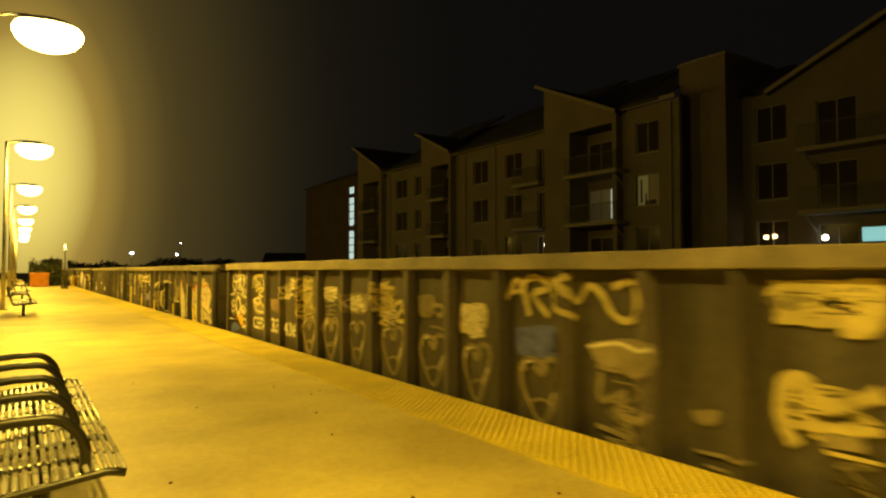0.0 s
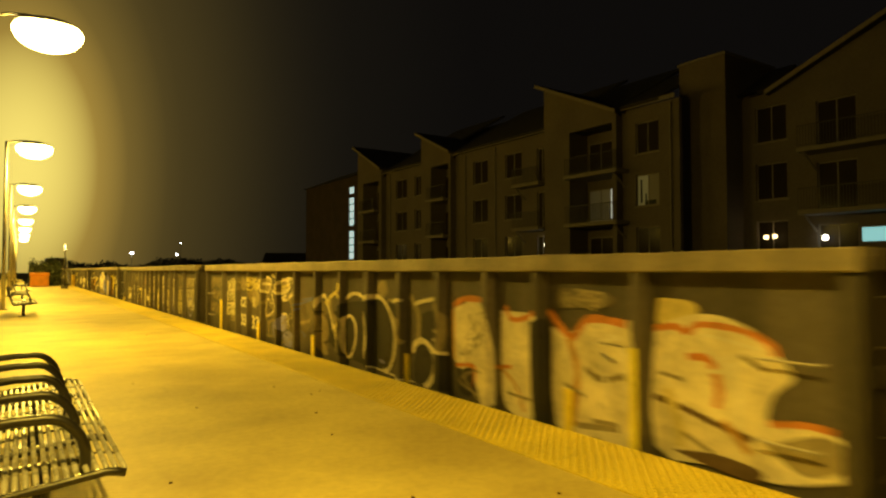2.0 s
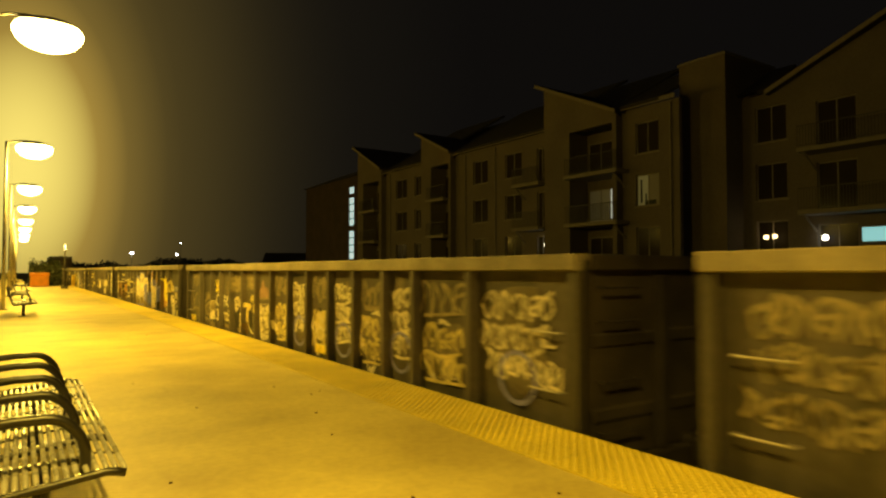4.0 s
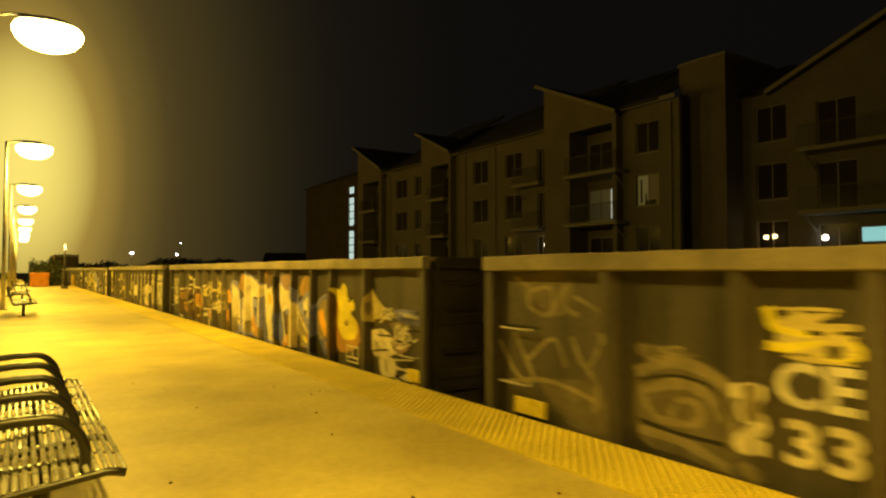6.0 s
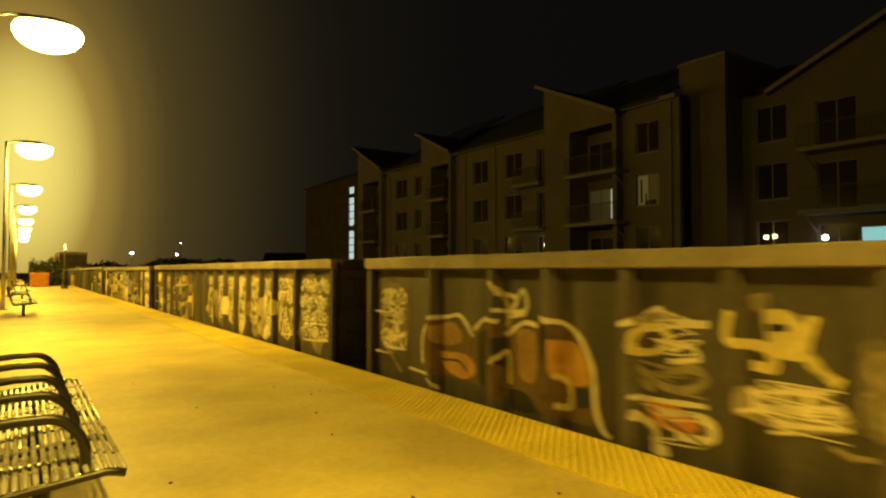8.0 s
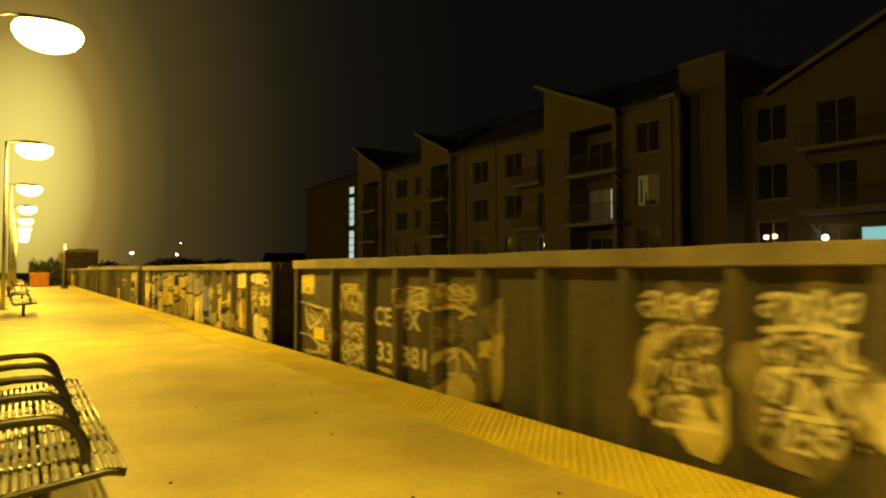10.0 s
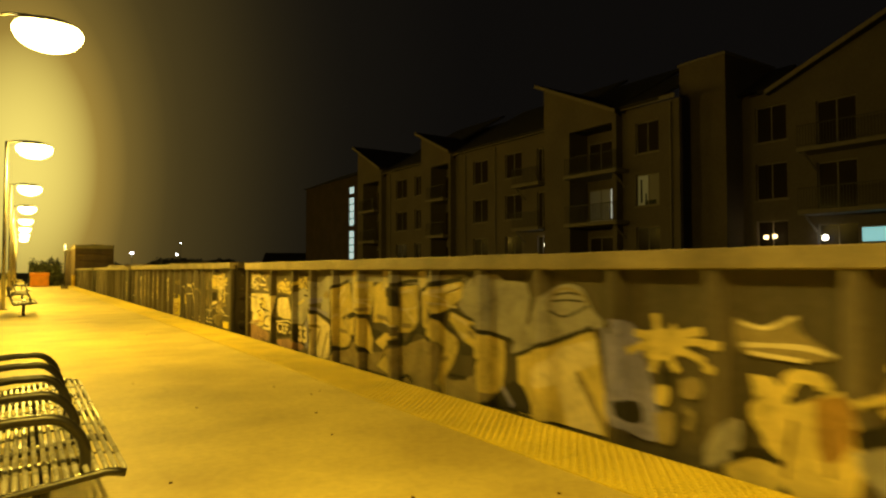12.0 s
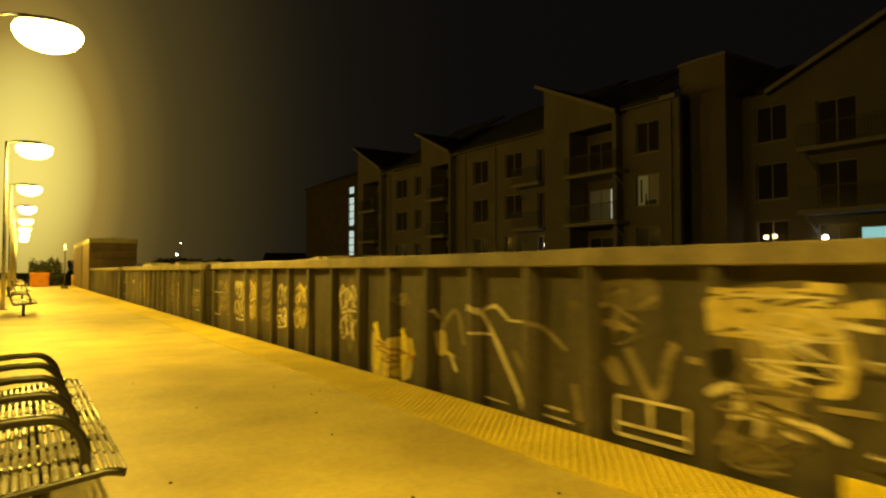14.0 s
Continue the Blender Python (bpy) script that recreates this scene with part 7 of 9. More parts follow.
    p.fill([(4.59, 1.30), (5.22, 1.38), (6.41, 1.39), (7.42, 1.38), (8.31, 1.40), (8.31, 1.33), (7.58, 1.26), (6.76, 1.28), (5.29, 1.26), (4.63, 1.13)], "grey")
    p.fill([(8.21, 1.03), (8.34, 1.29), (8.58, 1.38), (9.06, 1.35), (9.04, 0.75), (8.67, 0.80), (8.47, 0.87)], "grey")
    p.fill([(4.50, 0.08), (5.94, 0.25), (6.50, 0.32), (7.41, 0.57), (7.78, 0.56), (7.95, 0.16), (8.37, 0.20), (8.86, 0.39), (9.03, 0.12), (8.25, -0.08), (6.50, -0.02), (4.50, -0.00)], "olive")
    p.fill([(4.55, 1.08), (4.72, 1.13), (4.83, 0.18), (4.55, 0.16)], "dark")
    p.fill([(4.72, 1.08), (5.22, 1.28), (5.36, 0.89), (5.16, 0.72), (5.32, 0.40), (5.08, 0.22), (4.79, 0.23)], "gold", sharp=True)
    p.fill([(5.50, 1.28), (6.02, 1.29), (6.08, 1.14), (5.96, 0.80), (5.50, 0.79)], "gold", sharp=True)
    p.fill([(5.43, 0.74), (5.82, 0.73), (6.05, 0.53), (6.00, 0.22), (5.56, 0.39)], "gold", sharp=True)
    p.fill([(6.05, 1.21), (6.39, 1.32), (6.42, 1.08), (6.79, 0.95), (6.81, 0.70), (6.40, 0.71), (6.06, 0.69)], "gold", sharp=True)
    p.fill([(6.40, 0.57), (6.09, 0.41), (6.40, 0.31), (6.53, -0.01), (6.17, 0.07), (6.80, 0.55)], "gold", sharp=True)
    p.fill([(6.80, 1.22), (7.29, 1.26), (7.30, 0.79), (7.17, 0.64), (6.80, 0.60)], "gold", sharp=True)
    p.fill([(7.38, 1.19), (7.58, 1.23), (7.60, 0.69), (7.42, 0.73)], "gold", sharp=True)
    p.fill([(7.59, 1.22), (8.30, 1.33), (8.28, 1.13), (8.06, 1.00), (7.75, 0.91), (7.65, 1.04)], "gold", sharp=True)
    p.fill([(7.75, 0.88), (7.99, 0.77), (8.24, 0.60), (8.11, 0.34), (7.92, 0.15), (7.94, -0.08), (7.77, 0.06), (7.89, 0.51), (7.60, 0.66)], "gold", sharp=True)
    p.fill([(8.06, 0.97), (8.52, 0.85), (8.70, 0.54), (8.72, 0.47), (8.51, 0.50), (8.29, 0.65), (8.02, 0.86)], "gold", sharp=True)
    p.fill([(8.67, 0.75), (9.04, 0.73), (9.03, 0.22), (8.71, 0.13)], "gold")
    p.fill([(5.36, 1.42), (5.47, 1.42), (5.50, 0.86), (5.36, 0.85)], "cream")
    p.fill([(6.33, 1.43), (6.51, 1.43), (6.49, 1.20), (6.35, 1.19)], "cream")
    p.fill([(7.32, 1.43), (7.49, 1.43), (7.48, 1.26), (7.34, 1.19)], "cream")
    p.fill([(8.21, 0.74), (8.38, 0.70), (8.32, 0.65)], "cream")
    p.line([(6.37, 0.71), (6.78, 0.69)], 0.03, "cream")
    p.line([(4.55, 1.08), (4.77, 1.18), (5.23, 1.29)], 0.05, "dark")
    p.line([(4.79, 0.17), (5.23, 0.25), (5.36, 0.43)], 0.055, "dark")
    p.line([(5.01, 0.68), (5.22, 0.75), (5.50, 0.78), (5.92, 0.74), (6.05, 0.49), (6.36, 0.56)], 0.05, "dark")
    p.line([(5.29, 0.44), (5.63, 0.30), (5.94, 0.23)], 0.05, "dark")
    p.fill([(6.42, 1.21), (6.76, 1.19), (6.82, 0.96), (6.51, 1.03)], "dark")
    p.fill([(6.03, 0.61), (6.35, 0.55), (6.09, 0.44)], "dark")
    p.line([(6.74, 1.25), (7.00, 1.30), (7.31, 1.32)], 0.05, "dark")
    p.line([(6.80, 0.58), (6.99, 0.46), (7.17, 0.63), (7.41, 0.66), (7.75, 0.58)], 0.06, "dark")
    p.fill([(7.21, 0.63), (7.33, 0.77), (7.53, 0.67), (7.75, 0.56), (7.41, 0.62)], "dark")
    p.line([(7.38, 1.19), (7.79, 1.29), (8.30, 1.35)], 0.055, "dark")
    p.line([(7.75, 0.90), (7.96, 0.76), (8.13, 0.71)], 0.06, "dark")
    p.fill([(8.03, 0.99), (8.29, 1.12), (8.13, 1.03)], "dark")
    p.line([(8.06, 0.98), (8.54, 0.87)], 0.05, "dark")
    p.line([(8.52, 0.79), (8.87, 0.80), (9.04, 0.73)], 0.065, "dark")
    p.fill([(8.20, 0.64), (8.49, 0.58), (8.52, 0.49), (8.26, 0.47)], "dark")
    p.fill([(8.51, 0.48), (8.72, 0.47), (8.57, 0.33)], "dark")
    p.line([(7.99, 0.20), (8.37, 0.20)], 0.045, "dark")
    p.line([(6.40, 0.33), (6.62, 0.47), (6.95, 0.46)], 0.05, "dark")
    p.line([(6.84, -0.02), (7.03, 0.05), (7.16, -0.02)], 0.05, "dark")
    p.fill([(8.51, 1.32), (8.66, 1.34), (8.63, 1.25), (8.53, 1.27)], "dark")
    p.fill([(6.50, 0.47), (6.80, 0.50), (6.92, 0.44), (6.61, 0.43)], "dark")
    p.tangle(4.71, 5.36, 0.32, 1.24, "cream", 7, 0.022)
    p.tangle(5.57, 6.07, 0.84, 1.26, "cream", 6, 0.022)
    p.tangle(6.81, 7.28, 0.76, 1.22, "cream", 7, 0.022)
    p.tangle(7.61, 8.27, 1.01, 1.28, "cream", 7, 0.022)
    p.fill([(8.61, 1.28), (9.43, 1.32), (9.39, 0.83), (9.23, 0.71), (8.53, 0.81)], "grey")
    p.fill([(9.63, 1.06), (9.75, 1.24), (9.97, 1.32), (10.18, 1.29), (10.33, 1.09), (10.44, 0.95), (9.80, 0.78), (9.23, 0.56), (9.26, 0.73)], "grey")
    p.line([(9.75, 1.06), (9.80, 1.21), (10.00, 1.28), (10.23, 1.20), (10.26, 1.09)], 0.03, "olive")
    p.line([(9.76, 1.06), (9.97, 1.01), (10.28, 1.13)], 0.02, "dark")
    p.line([(9.80, 1.15), (10.02, 1.17), (10.21, 1.16)], 0.02, "dark")
    p.line([(9.83, 1.21), (10.03, 1.24), (10.16, 1.22)], 0.02, "dark")
    p.fill([(10.43, 0.95), (10.83, 0.81), (11.00, 0.40), (11.02, 0.07), (10.60, 0.14), (10.47, 0.56)], "pale")
    p.fill([(10.61, 1.04), (10.79, 0.98), (10.87, 0.75), (10.66, 0.79)], "pale")
    p.fill([(9.28, 0.55), (10.31, 0.91), (10.38, 0.82), (10.42, 0.55), (10.56, -0.01), (10.01, -0.01), (9.31, -0.02)], "gold", sharp=True)
    p.fill([(9.50, 0.38), (9.91, 0.72), (10.35, 0.83), (10.38, 0.62), (10.12, 0.51), (10.42, -0.01), (10.01, -0.01), (9.85, 0.36), (9.65, 0.29)], "cream", sharp=True)
    p.line([(10.12, 0.51), (10.37, 0.18), (10.51, -0.01)], 0.07, "olive")
    p.line([(9.22, 0.56), (9.68, 0.71), (10.32, 0.93)], 0.05, "dark")
    p.line([(8.45, 0.81), (9.20, 0.71)], 0.05, "dark")
    p.fill([(8.72, -0.04), (9.25, 0.31), (9.51, 0.01), (9.18, 0.00)], "dark")
    p.fill([(10.61, 0.33), (10.82, 0.35), (10.86, 0.20), (10.69, 0.17)], "dark")
    p.line([(9.04, 0.20), (9.21, 0.03)], 0.06, "pale")
    p.line([(11.05, 0.86), (10.92, 0.91), (10.79, 0.93)], 0.065, "gold")
    p.line([(11.05, 0.86), (11.02, 1.00), (11.00, 1.10)], 0.065, "gold")
    p.line([(11.05, 0.86), (11.13, 0.95), (11.20, 1.01)], 0.065, "gold")
    p.line([(11.05, 0.86), (11.25, 0.95), (11.43, 0.99)], 0.065, "gold")
    p.line([(11.05, 0.86), (11.35, 0.90), (11.62, 0.90)], 0.065, "gold")
    p.line([(11.05, 0.86), (11.33, 0.80), (11.58, 0.71)], 0.065, "gold")
    p.line([(11.05, 0.86), (11.13, 0.77), (11.20, 0.65)], 0.065, "gold")
    p.line([(11.05, 0.86), (11.01, 0.76), (10.96, 0.62)], 0.065, "gold")
    p.line([(11.05, 0.86), (10.88, 0.83), (10.71, 0.76)], 0.065, "gold")
    p.fill([(10.87, 0.95), (11.19, 0.98), (11.30, 0.86), (11.15, 0.75), (10.91, 0.73)], "gold")
    p.fill([(10.99, 0.51), (11.12, 0.54), (11.11, 0.38), (11.00, 0.38)], "gold")
    p.fill([(11.23, 0.59), (11.37, 0.64), (11.44, 0.56), (11.37, 0.47), (11.24, 0.47)], "olive")
    p.line([(11.26, 0.38), (11.33, 0.33), (11.29, 0.22)], 0.06, "olive")
    p.fill([(10.99, 0.29), (11.16, 0.33), (11.16, 0.10), (11.02, 0.07)], "olive")
    p.fill([(11.05, 0.63), (11.15, 0.68), (11.17, 0.55), (11.07, 0.54)], "dark")
    p.fill([(11.69, 1.12), (11.89, 1.06), (12.03, 1.07), (12.14, 1.16), (12.15, 1.05), (12.37, 0.90), (12.19, 0.85), (11.89, 0.84), (11.71, 0.90)], "olive")
    p.line([(11.74, 0.92), (12.17, 0.94), (12.37, 0.90)], 0.035, "cream")
    p.line([(11.80, 0.87), (12.19, 0.85)], 0.03, "cream")
    p.line([(11.74, 1.08), (11.92, 1.05), (12.12, 1.14)], 0.03, "cream")
    p.fill([(11.91, 0.47), (12.19, 0.59), (12.48, 0.67), (12.53, 0.08), (12.07, -0.05)], "gold")
    p.fill([(12.24, 0.61), (12.48, 0.66), (12.50, 0.37), (12.28, 0.22)], "amber")
    p.line([(11.82, 0.64), (11.93, 0.65), (12.00, 0.56), (11.88, 0.47), (11.94, 0.33), (12.05, 0.24)], 0.15, "gold")
    p.line([(12.05, 0.62), (12.11, 0.74), (12.27, 0.74), (12.30, 0.67)], 0.09, "gold")
    p.fill([(11.50, 0.14), (11.63, 0.35), (11.73, 0.37), (11.70, 0.13), (11.46, -0.01)], "grey")
    p.fill([(11.63, 0.04), (11.84, 0.14), (12.02, 0.10), (11.99, -0.05), (11.66, -0.05)], "gold")
    p.line([(11.63, 0.10), (11.82, 0.19), (12.02, 0.14)], 0.045, "dark")
    p.line([(12.10, 0.45), (12.04, 0.05)], 0.03, "brown")
    p.line([(12.31, 0.44), (12.33, 0.13)], 0.03, "brown")
    p.fill([(13.62, 1.36), (14.24, 1.39), (14.29, 1.11), (14.14, 1.07), (13.62, 1.08)], "cream")
    p.line([(13.85, 1.34), (13.85, 1.13)], 0.03, "dark")
    p.line([(14.03, 1.35), (14.04, 1.10)], 0.03, "dark")
    p.line([(13.59, 1.07), (14.05, 1.06), (14.32, 1.11)], 0.04, "cream")
    p.fill([(13.64, 0.92), (13.80, 1.03), (13.95, 0.93), (13.85, 0.81), (13.64, 0.83)], "olive")
    p.fill([(13.97, 0.95), (14.09, 0.99), (14.15, 0.83), (14.02, 0.81)], "dark")
    p.fill([(13.77, 0.66), (13.95, 0.78), (14.01, 0.04), (13.71, 0.21)], "gold")
    p.fill([(14.02, 0.79), (14.23, 0.75), (14.32, 0.17), (14.42, 0.07), (14.06, 0.07)], "amber")
    p.fill([(13.53, 0.64), (13.70, 0.76), (13.74, 0.38), (13.53, 0.41)], "olive")
    p.fill([(13.41, 0.27), (13.74, 0.28), (13.74, 0.04), (13.41, 0.07)], "pink")
    p.line([(13.58, 0.12), (14.04, 0.08), (14.40, 0.07)], 0.035, "dark")
    p.fill([(13.27, 0.29), (13.71, 0.40), (13.69, 0.31), (13.30, 0.23)], "dark")
    p.line([(14.28, 1.04), (14.37, 1.04)], 0.05, "cream")
    p.fill([(14.66, 1.13), (15.65, 1.10), (16.15, 0.93), (16.14, 0.58), (15.64, 0.54), (14.76, 0.55)], "haze")
    p.fill([(14.70, 1.35), (14.96, 1.40), (15.53, 1.40), (15.55, 1.18), (15.33, 1.16), (14.66, 1.20)], "cream")
    p.line([(14.81, 1.32), (14.92, 1.27)], 0.03, "dark")
    p.line([(15.17, 1.34), (15.36, 1.24)], 0.03, "dark")
    p.line([(15.33, 1.17), (15.77, 1.11), (15.77, 1.25), (15.54, 1.24)], 0.05, "cream")
    p.line([(15.56, 1.35), (15.71, 1.34)], 0.05, "cream")
    p.line([(14.68, 1.04), (14.96, 1.12), (15.20, 1.05), (15.45, 1.13), (15.65, 1.09), (15.87, 1.13), (16.15, 1.07)], 0.04, "olive")
    p.line([(14.67, 0.81), (14.95, 0.90), (15.19, 0.84), (15.45, 0.93), (15.65, 0.89), (15.86, 0.95), (16.15, 0.90)], 0.04, "gold")
    p.line([(14.67, 0.62), (14.95, 0.71), (15.19, 0.66), (15.44, 0.75), (15.65, 0.72), (15.86, 0.79), (16.15, 0.74)], 0.04, "olive")
    p.scrawl(15.29, 15.59, 0.74, 0.97, "cream", 2, 0.05)
    p.tangle(15.29, 15.59, 0.74, 0.97, "cream", 12, 0.022)
    p.scrawl(15.65, 16.13, 0.72, 0.96, "cream", 2, 0.05)
    p.tangle(15.65, 16.13, 0.72, 0.96, "cream", 12, 0.022)
    p.scrawl(14.65, 15.26, 0.80, 1.15, "olive", 2, 0.06)
    p.tangle(14.65, 15.26, 0.80, 1.15, "olive", 12, 0.022)
    p.line([(14.78, 0.50), (14.88, 0.66), (15.09, 0.71), (15.21, 0.57)], 0.1, "olive")
    p.fill([(14.88, 0.57), (15.12, 0.64), (15.17, 0.54), (14.95, 0.48)], "dark")
    p.fill([(14.88, 0.44), (15.12, 0.52), (15.25, 0.30), (15.63, 0.10), (15.82, -0.01), (14.94, 0.01)], "cream")
    p.fill([(15.25, 0.41), (15.59, 0.50), (15.85, 0.39), (15.77, 0.27), (15.34, 0.27)], "gold")
    p.fill([(15.64, 0.18), (15.80, 0.19), (15.86, 0.13), (15.72, 0.11)], "dark")
    p.line([(15.25, 0.21), (15.64, 0.26), (16.09, 0.22)], 0.04, "cream")
    p.line([(15.28, 0.46), (16.12, 0.51)], 0.03, "dark")
    p.line([(15.80, 0.30), (16.14, 0.28)], 0.08, "olive")
    p.line([(15.28, 0.29), (15.64, 0.32)], 0.04, "yellow")
    p.line([(15.79, 0.05), (16.11, 0.06)], 0.03, "dark")
    p.tangle(14.70, 15.54, 1.15, 1.38, "cream", 18, 0.018)
    p.tangle(14.69, 15.23, 0.71, 1.08, "cream", 9, 0.022)
    p.tangle(15.26, 15.62, 0.62, 1.00, "cream", 8, 0.02)
    p.tangle(15.67, 16.13, 0.72, 0.93, "cream", 8, 0.02)
    p.tangle(14.91, 15.64, 0.07, 0.51, "gold", 13, 0.025)
    p.tangle(15.64, 16.14, 0.04, 0.43, "olive", 15, 0.022)
    p.fill([(12.84, 1.31), (13.10, 1.34), (13.06, 1.15), (12.87, 1.14)], "olive")
    p.fill([(12.63, 0.69), (12.73, 0.86), (12.93, 0.96), (13.12, 0.91), (13.15, 0.64), (12.80, 0.54)], "olive")
    p.line([(12.92, 0.75), (12.73, 0.71), (12.52, 0.63)], 0.055, "gold")
    p.line([(12.92, 0.75), (12.80, 0.83), (12.68, 0.87)], 0.055, "gold")
    p.line([(12.92, 0.75), (12.90, 0.88), (12.88, 0.97)], 0.055, "gold")
    p.line([(12.92, 0.75), (13.03, 0.88), (13.14, 0.98)], 0.055, "gold")
    p.line([(12.92, 0.75), (13.05, 0.79), (13.17, 0.79)], 0.055, "gold")
    p.line([(12.92, 0.75), (13.00, 0.68), (13.09, 0.58)], 0.055, "gold")
    p.line([(12.92, 0.75), (12.87, 0.66), (12.83, 0.53)], 0.055, "gold")
    p.line([(12.92, 0.75), (12.79, 0.68), (12.65, 0.58)], 0.055, "gold")
    p.fill([(12.52, 0.48), (12.73, 0.54), (12.83, 0.46), (12.56, 0.36)], "dark")
    p.fill([(12.52, 0.35), (12.93, 0.48), (13.09, 0.41), (12.99, 0.16), (12.73, 0.03), (12.58, 0.16)], "grey")
    p.fill([(13.11, 0.55), (13.42, 0.39), (13.35, 0.04), (12.94, -0.01)], "olive")
    p.line([(13.12, 0.51), (13.15, 0.23), (13.09, 0.01)], 0.04, "gold")
    p.line([(12.99, 0.41), (12.86, 0.10)], 0.03, "cream")
    p.line([(4.84, 1.00), (5.14, 1.19)], 0.05, "cream")
    p.line([(5.60, 1.21), (5.95, 1.24)], 0.05, "cream")
    p.line([(6.86, 1.15), (7.22, 1.19)], 0.05, "cream")
    p.line([(7.65, 1.17), (8.22, 1.27)], 0.05, "cream")
    p.line([(8.12, 0.92), (8.41, 0.83)], 0.05, "cream")
    p.line([(7.42, 1.15), (7.56, 1.17)], 0.05, "cream")
    p.line([(6.90, 0.71), (7.17, 0.72)], 0.06, "olive")
    p.line([(4.91, 0.49), (5.21, 0.48)], 0.06, "olive")
    p.line([(5.60, 0.86), (5.92, 0.87)], 0.06, "olive")
    p.line([(6.18, 0.79), (6.71, 0.76)], 0.06, "olive")
    p.line([(7.81, 0.32), (8.01, 0.41)], 0.06, "olive")
    p.line([(8.41, 0.76), (8.62, 0.66)], 0.06, "olive")
    p.finish(car)
    bm = bmesh.new()
    pts = [(0.95 + 0.34 * math.cos(a * 0.6283) * (1 + 0.25 * math.sin(3.1 * a)), 0.42 + 0.20 * math.sin(a * 0.6283) * (1 + 0.3 * math.cos(2.3 * a))) for a in range(10)]
    prism(bm, pts, "y", -0.044, -0.040)
    part("graffiti", bm, PAINT["haze"], car, "faded patch sprayed on the end wall")


def paint_g(car):
    p = Paint(77)
    p.fill([(9.02, 0.54), (9.40, 0.40), (9.75, 0.51), (10.13, 0.46), (10.08, -0.00), (9.52, -0.10), (9.03, -0.09)], "gold")
    p.line([(9.09, 0.66), (9.22, 0.32), (9.13, -0.02)], 0.12, "yellow")
    p.line([(9.50, 0.38), (9.40, -0.07)], 0.12, "yellow")
    p.line([(9.86, 0.63), (9.95, 0.34), (9.75, -0.02)], 0.14, "yellow")
    p.line([(10.10, 0.52), (10.16, 0.29)], 0.08, "yellow")
    p.tangle(9.03, 10.08, -0.04, 0.53, "amber", 10, 0.025)
    p.line([(10.03, 0.24), (10.17, 0.30)], 0.05, "red")
    p.fill([(9.69, 0.94), (10.08, 0.98), (10.08, 1.07), (9.69, 1.11)], "haze")
    p.scrawl(9.69, 10.08, 0.94, 1.11, "olive", 1, 0.05)
    p.tangle(9.69, 10.08, 0.94, 1.11, "olive", 6, 0.022)
    p.line([(10.82, 0.48), (10.88, 0.74), (11.17, 0.94), (11.32, 0.55)], 0.06, "olive")
    p.fill([(10.68, 0.64), (10.91, 0.69), (10.96, 0.44), (10.78, 0.38)], "gold")
    p.line([(10.68, 0.93), (10.78, 0.83)], 0.05, "cream")
    p.line([(11.04, 0.40), (11.17, 0.22)], 0.05, "cream")
    p.line([(10.91, 0.44), (11.13, 0.39)], 0.05, "gold")
    p.line([(11.50, 1.01), (11.71, 0.91), (11.95, 0.61), (12.25, 0.20), (12.39, -0.04)], 0.065, "cream")
    p.line([(11.71, 0.98), (11.91, 1.03), (12.12, 0.90)], 0.05, "cream")
    p.line([(12.11, 0.89), (12.36, 0.89)], 0.03, "white")
    p.line([(11.52, 0.71), (11.84, 0.72)], 0.03, "white")
    p.line([(12.48, 0.91), (12.75, 0.81), (12.98, 0.66)], 0.05, "olive")
    p.line([(13.08, 0.36), (13.15, 0.03)], 0.07, "olive")
    p.line([(12.22, 0.58), (12.40, 0.34)], 0.06, "olive")
    p.line([(12.71, 0.09), (12.98, 0.09)], 0.025, "cream")
    p.line([(12.67, 0.00), (13.06, -0.01)], 0.025, "cream")
    p.line([(11.73, 0.02), (12.12, 0.01)], 0.02, "cream")
    p.fill([(13.03, 1.14), (13.16, 1.13), (13.14, 1.05), (13.04, 1.06)], "haze")
    p.line([(13.41, 1.11), (13.71, 1.18)], 0.05, "olive")
    p.line([(13.59, 1.22), (13.76, 1.21)], 0.03, "cream")
    p.line([(13.46, 0.96), (13.62, 0.95), (13.79, 0.90)], 0.06, "olive")
    p.line([(13.62, 1.11), (13.57, 0.90)], 0.05, "olive")
    p.fill([(13.43, 0.59), (13.57, 0.68), (13.72, 0.46), (13.55, 0.45)], "olive")
    p.line([(13.71, 0.76), (13.83, 0.58), (13.96, 0.39), (14.06, 0.47), (14.12, 0.71), (14.19, 0.84)], 0.085, "olive")
    p.line([(14.30, 0.73), (14.42, 0.72)], 0.05, "olive")
    p.fill([(13.44, 1.32), (13.97, 1.36), (14.00, 1.10), (13.48, 1.11)], "haze")
    p.line([(13.84, 1.11), (14.01, 1.20)], 0.04, "olive")
    p.fill([(14.54, 1.28), (15.43, 1.33), (15.49, 0.72), (14.74, 0.58)], "haze")
    p.fill([(14.54, 1.22), (14.66, 1.19), (14.75, 1.08), (14.55, 0.97)], "gold")
    p.fill([(14.72, 1.10), (15.04, 1.15), (15.38, 1.12), (15.43, 0.99), (15.04, 0.92), (15.07, 0.66), (14.90, 0.61), (14.76, 0.87)], "olive")
    p.line([(14.75, 1.09), (14.92, 0.92), (14.98, 0.64)], 0.05, "gold")
    p.line([(14.87, 1.00), (15.06, 0.85), (15.03, 0.65), (14.89, 0.71)], 0.05, "gold")
    p.line([(14.52, 1.15), (14.75, 1.19), (15.04, 1.14), (15.66, 1.16)], 0.06, "gold")
    p.line([(14.56, 1.28), (14.69, 1.26)], 0.05, "gold")
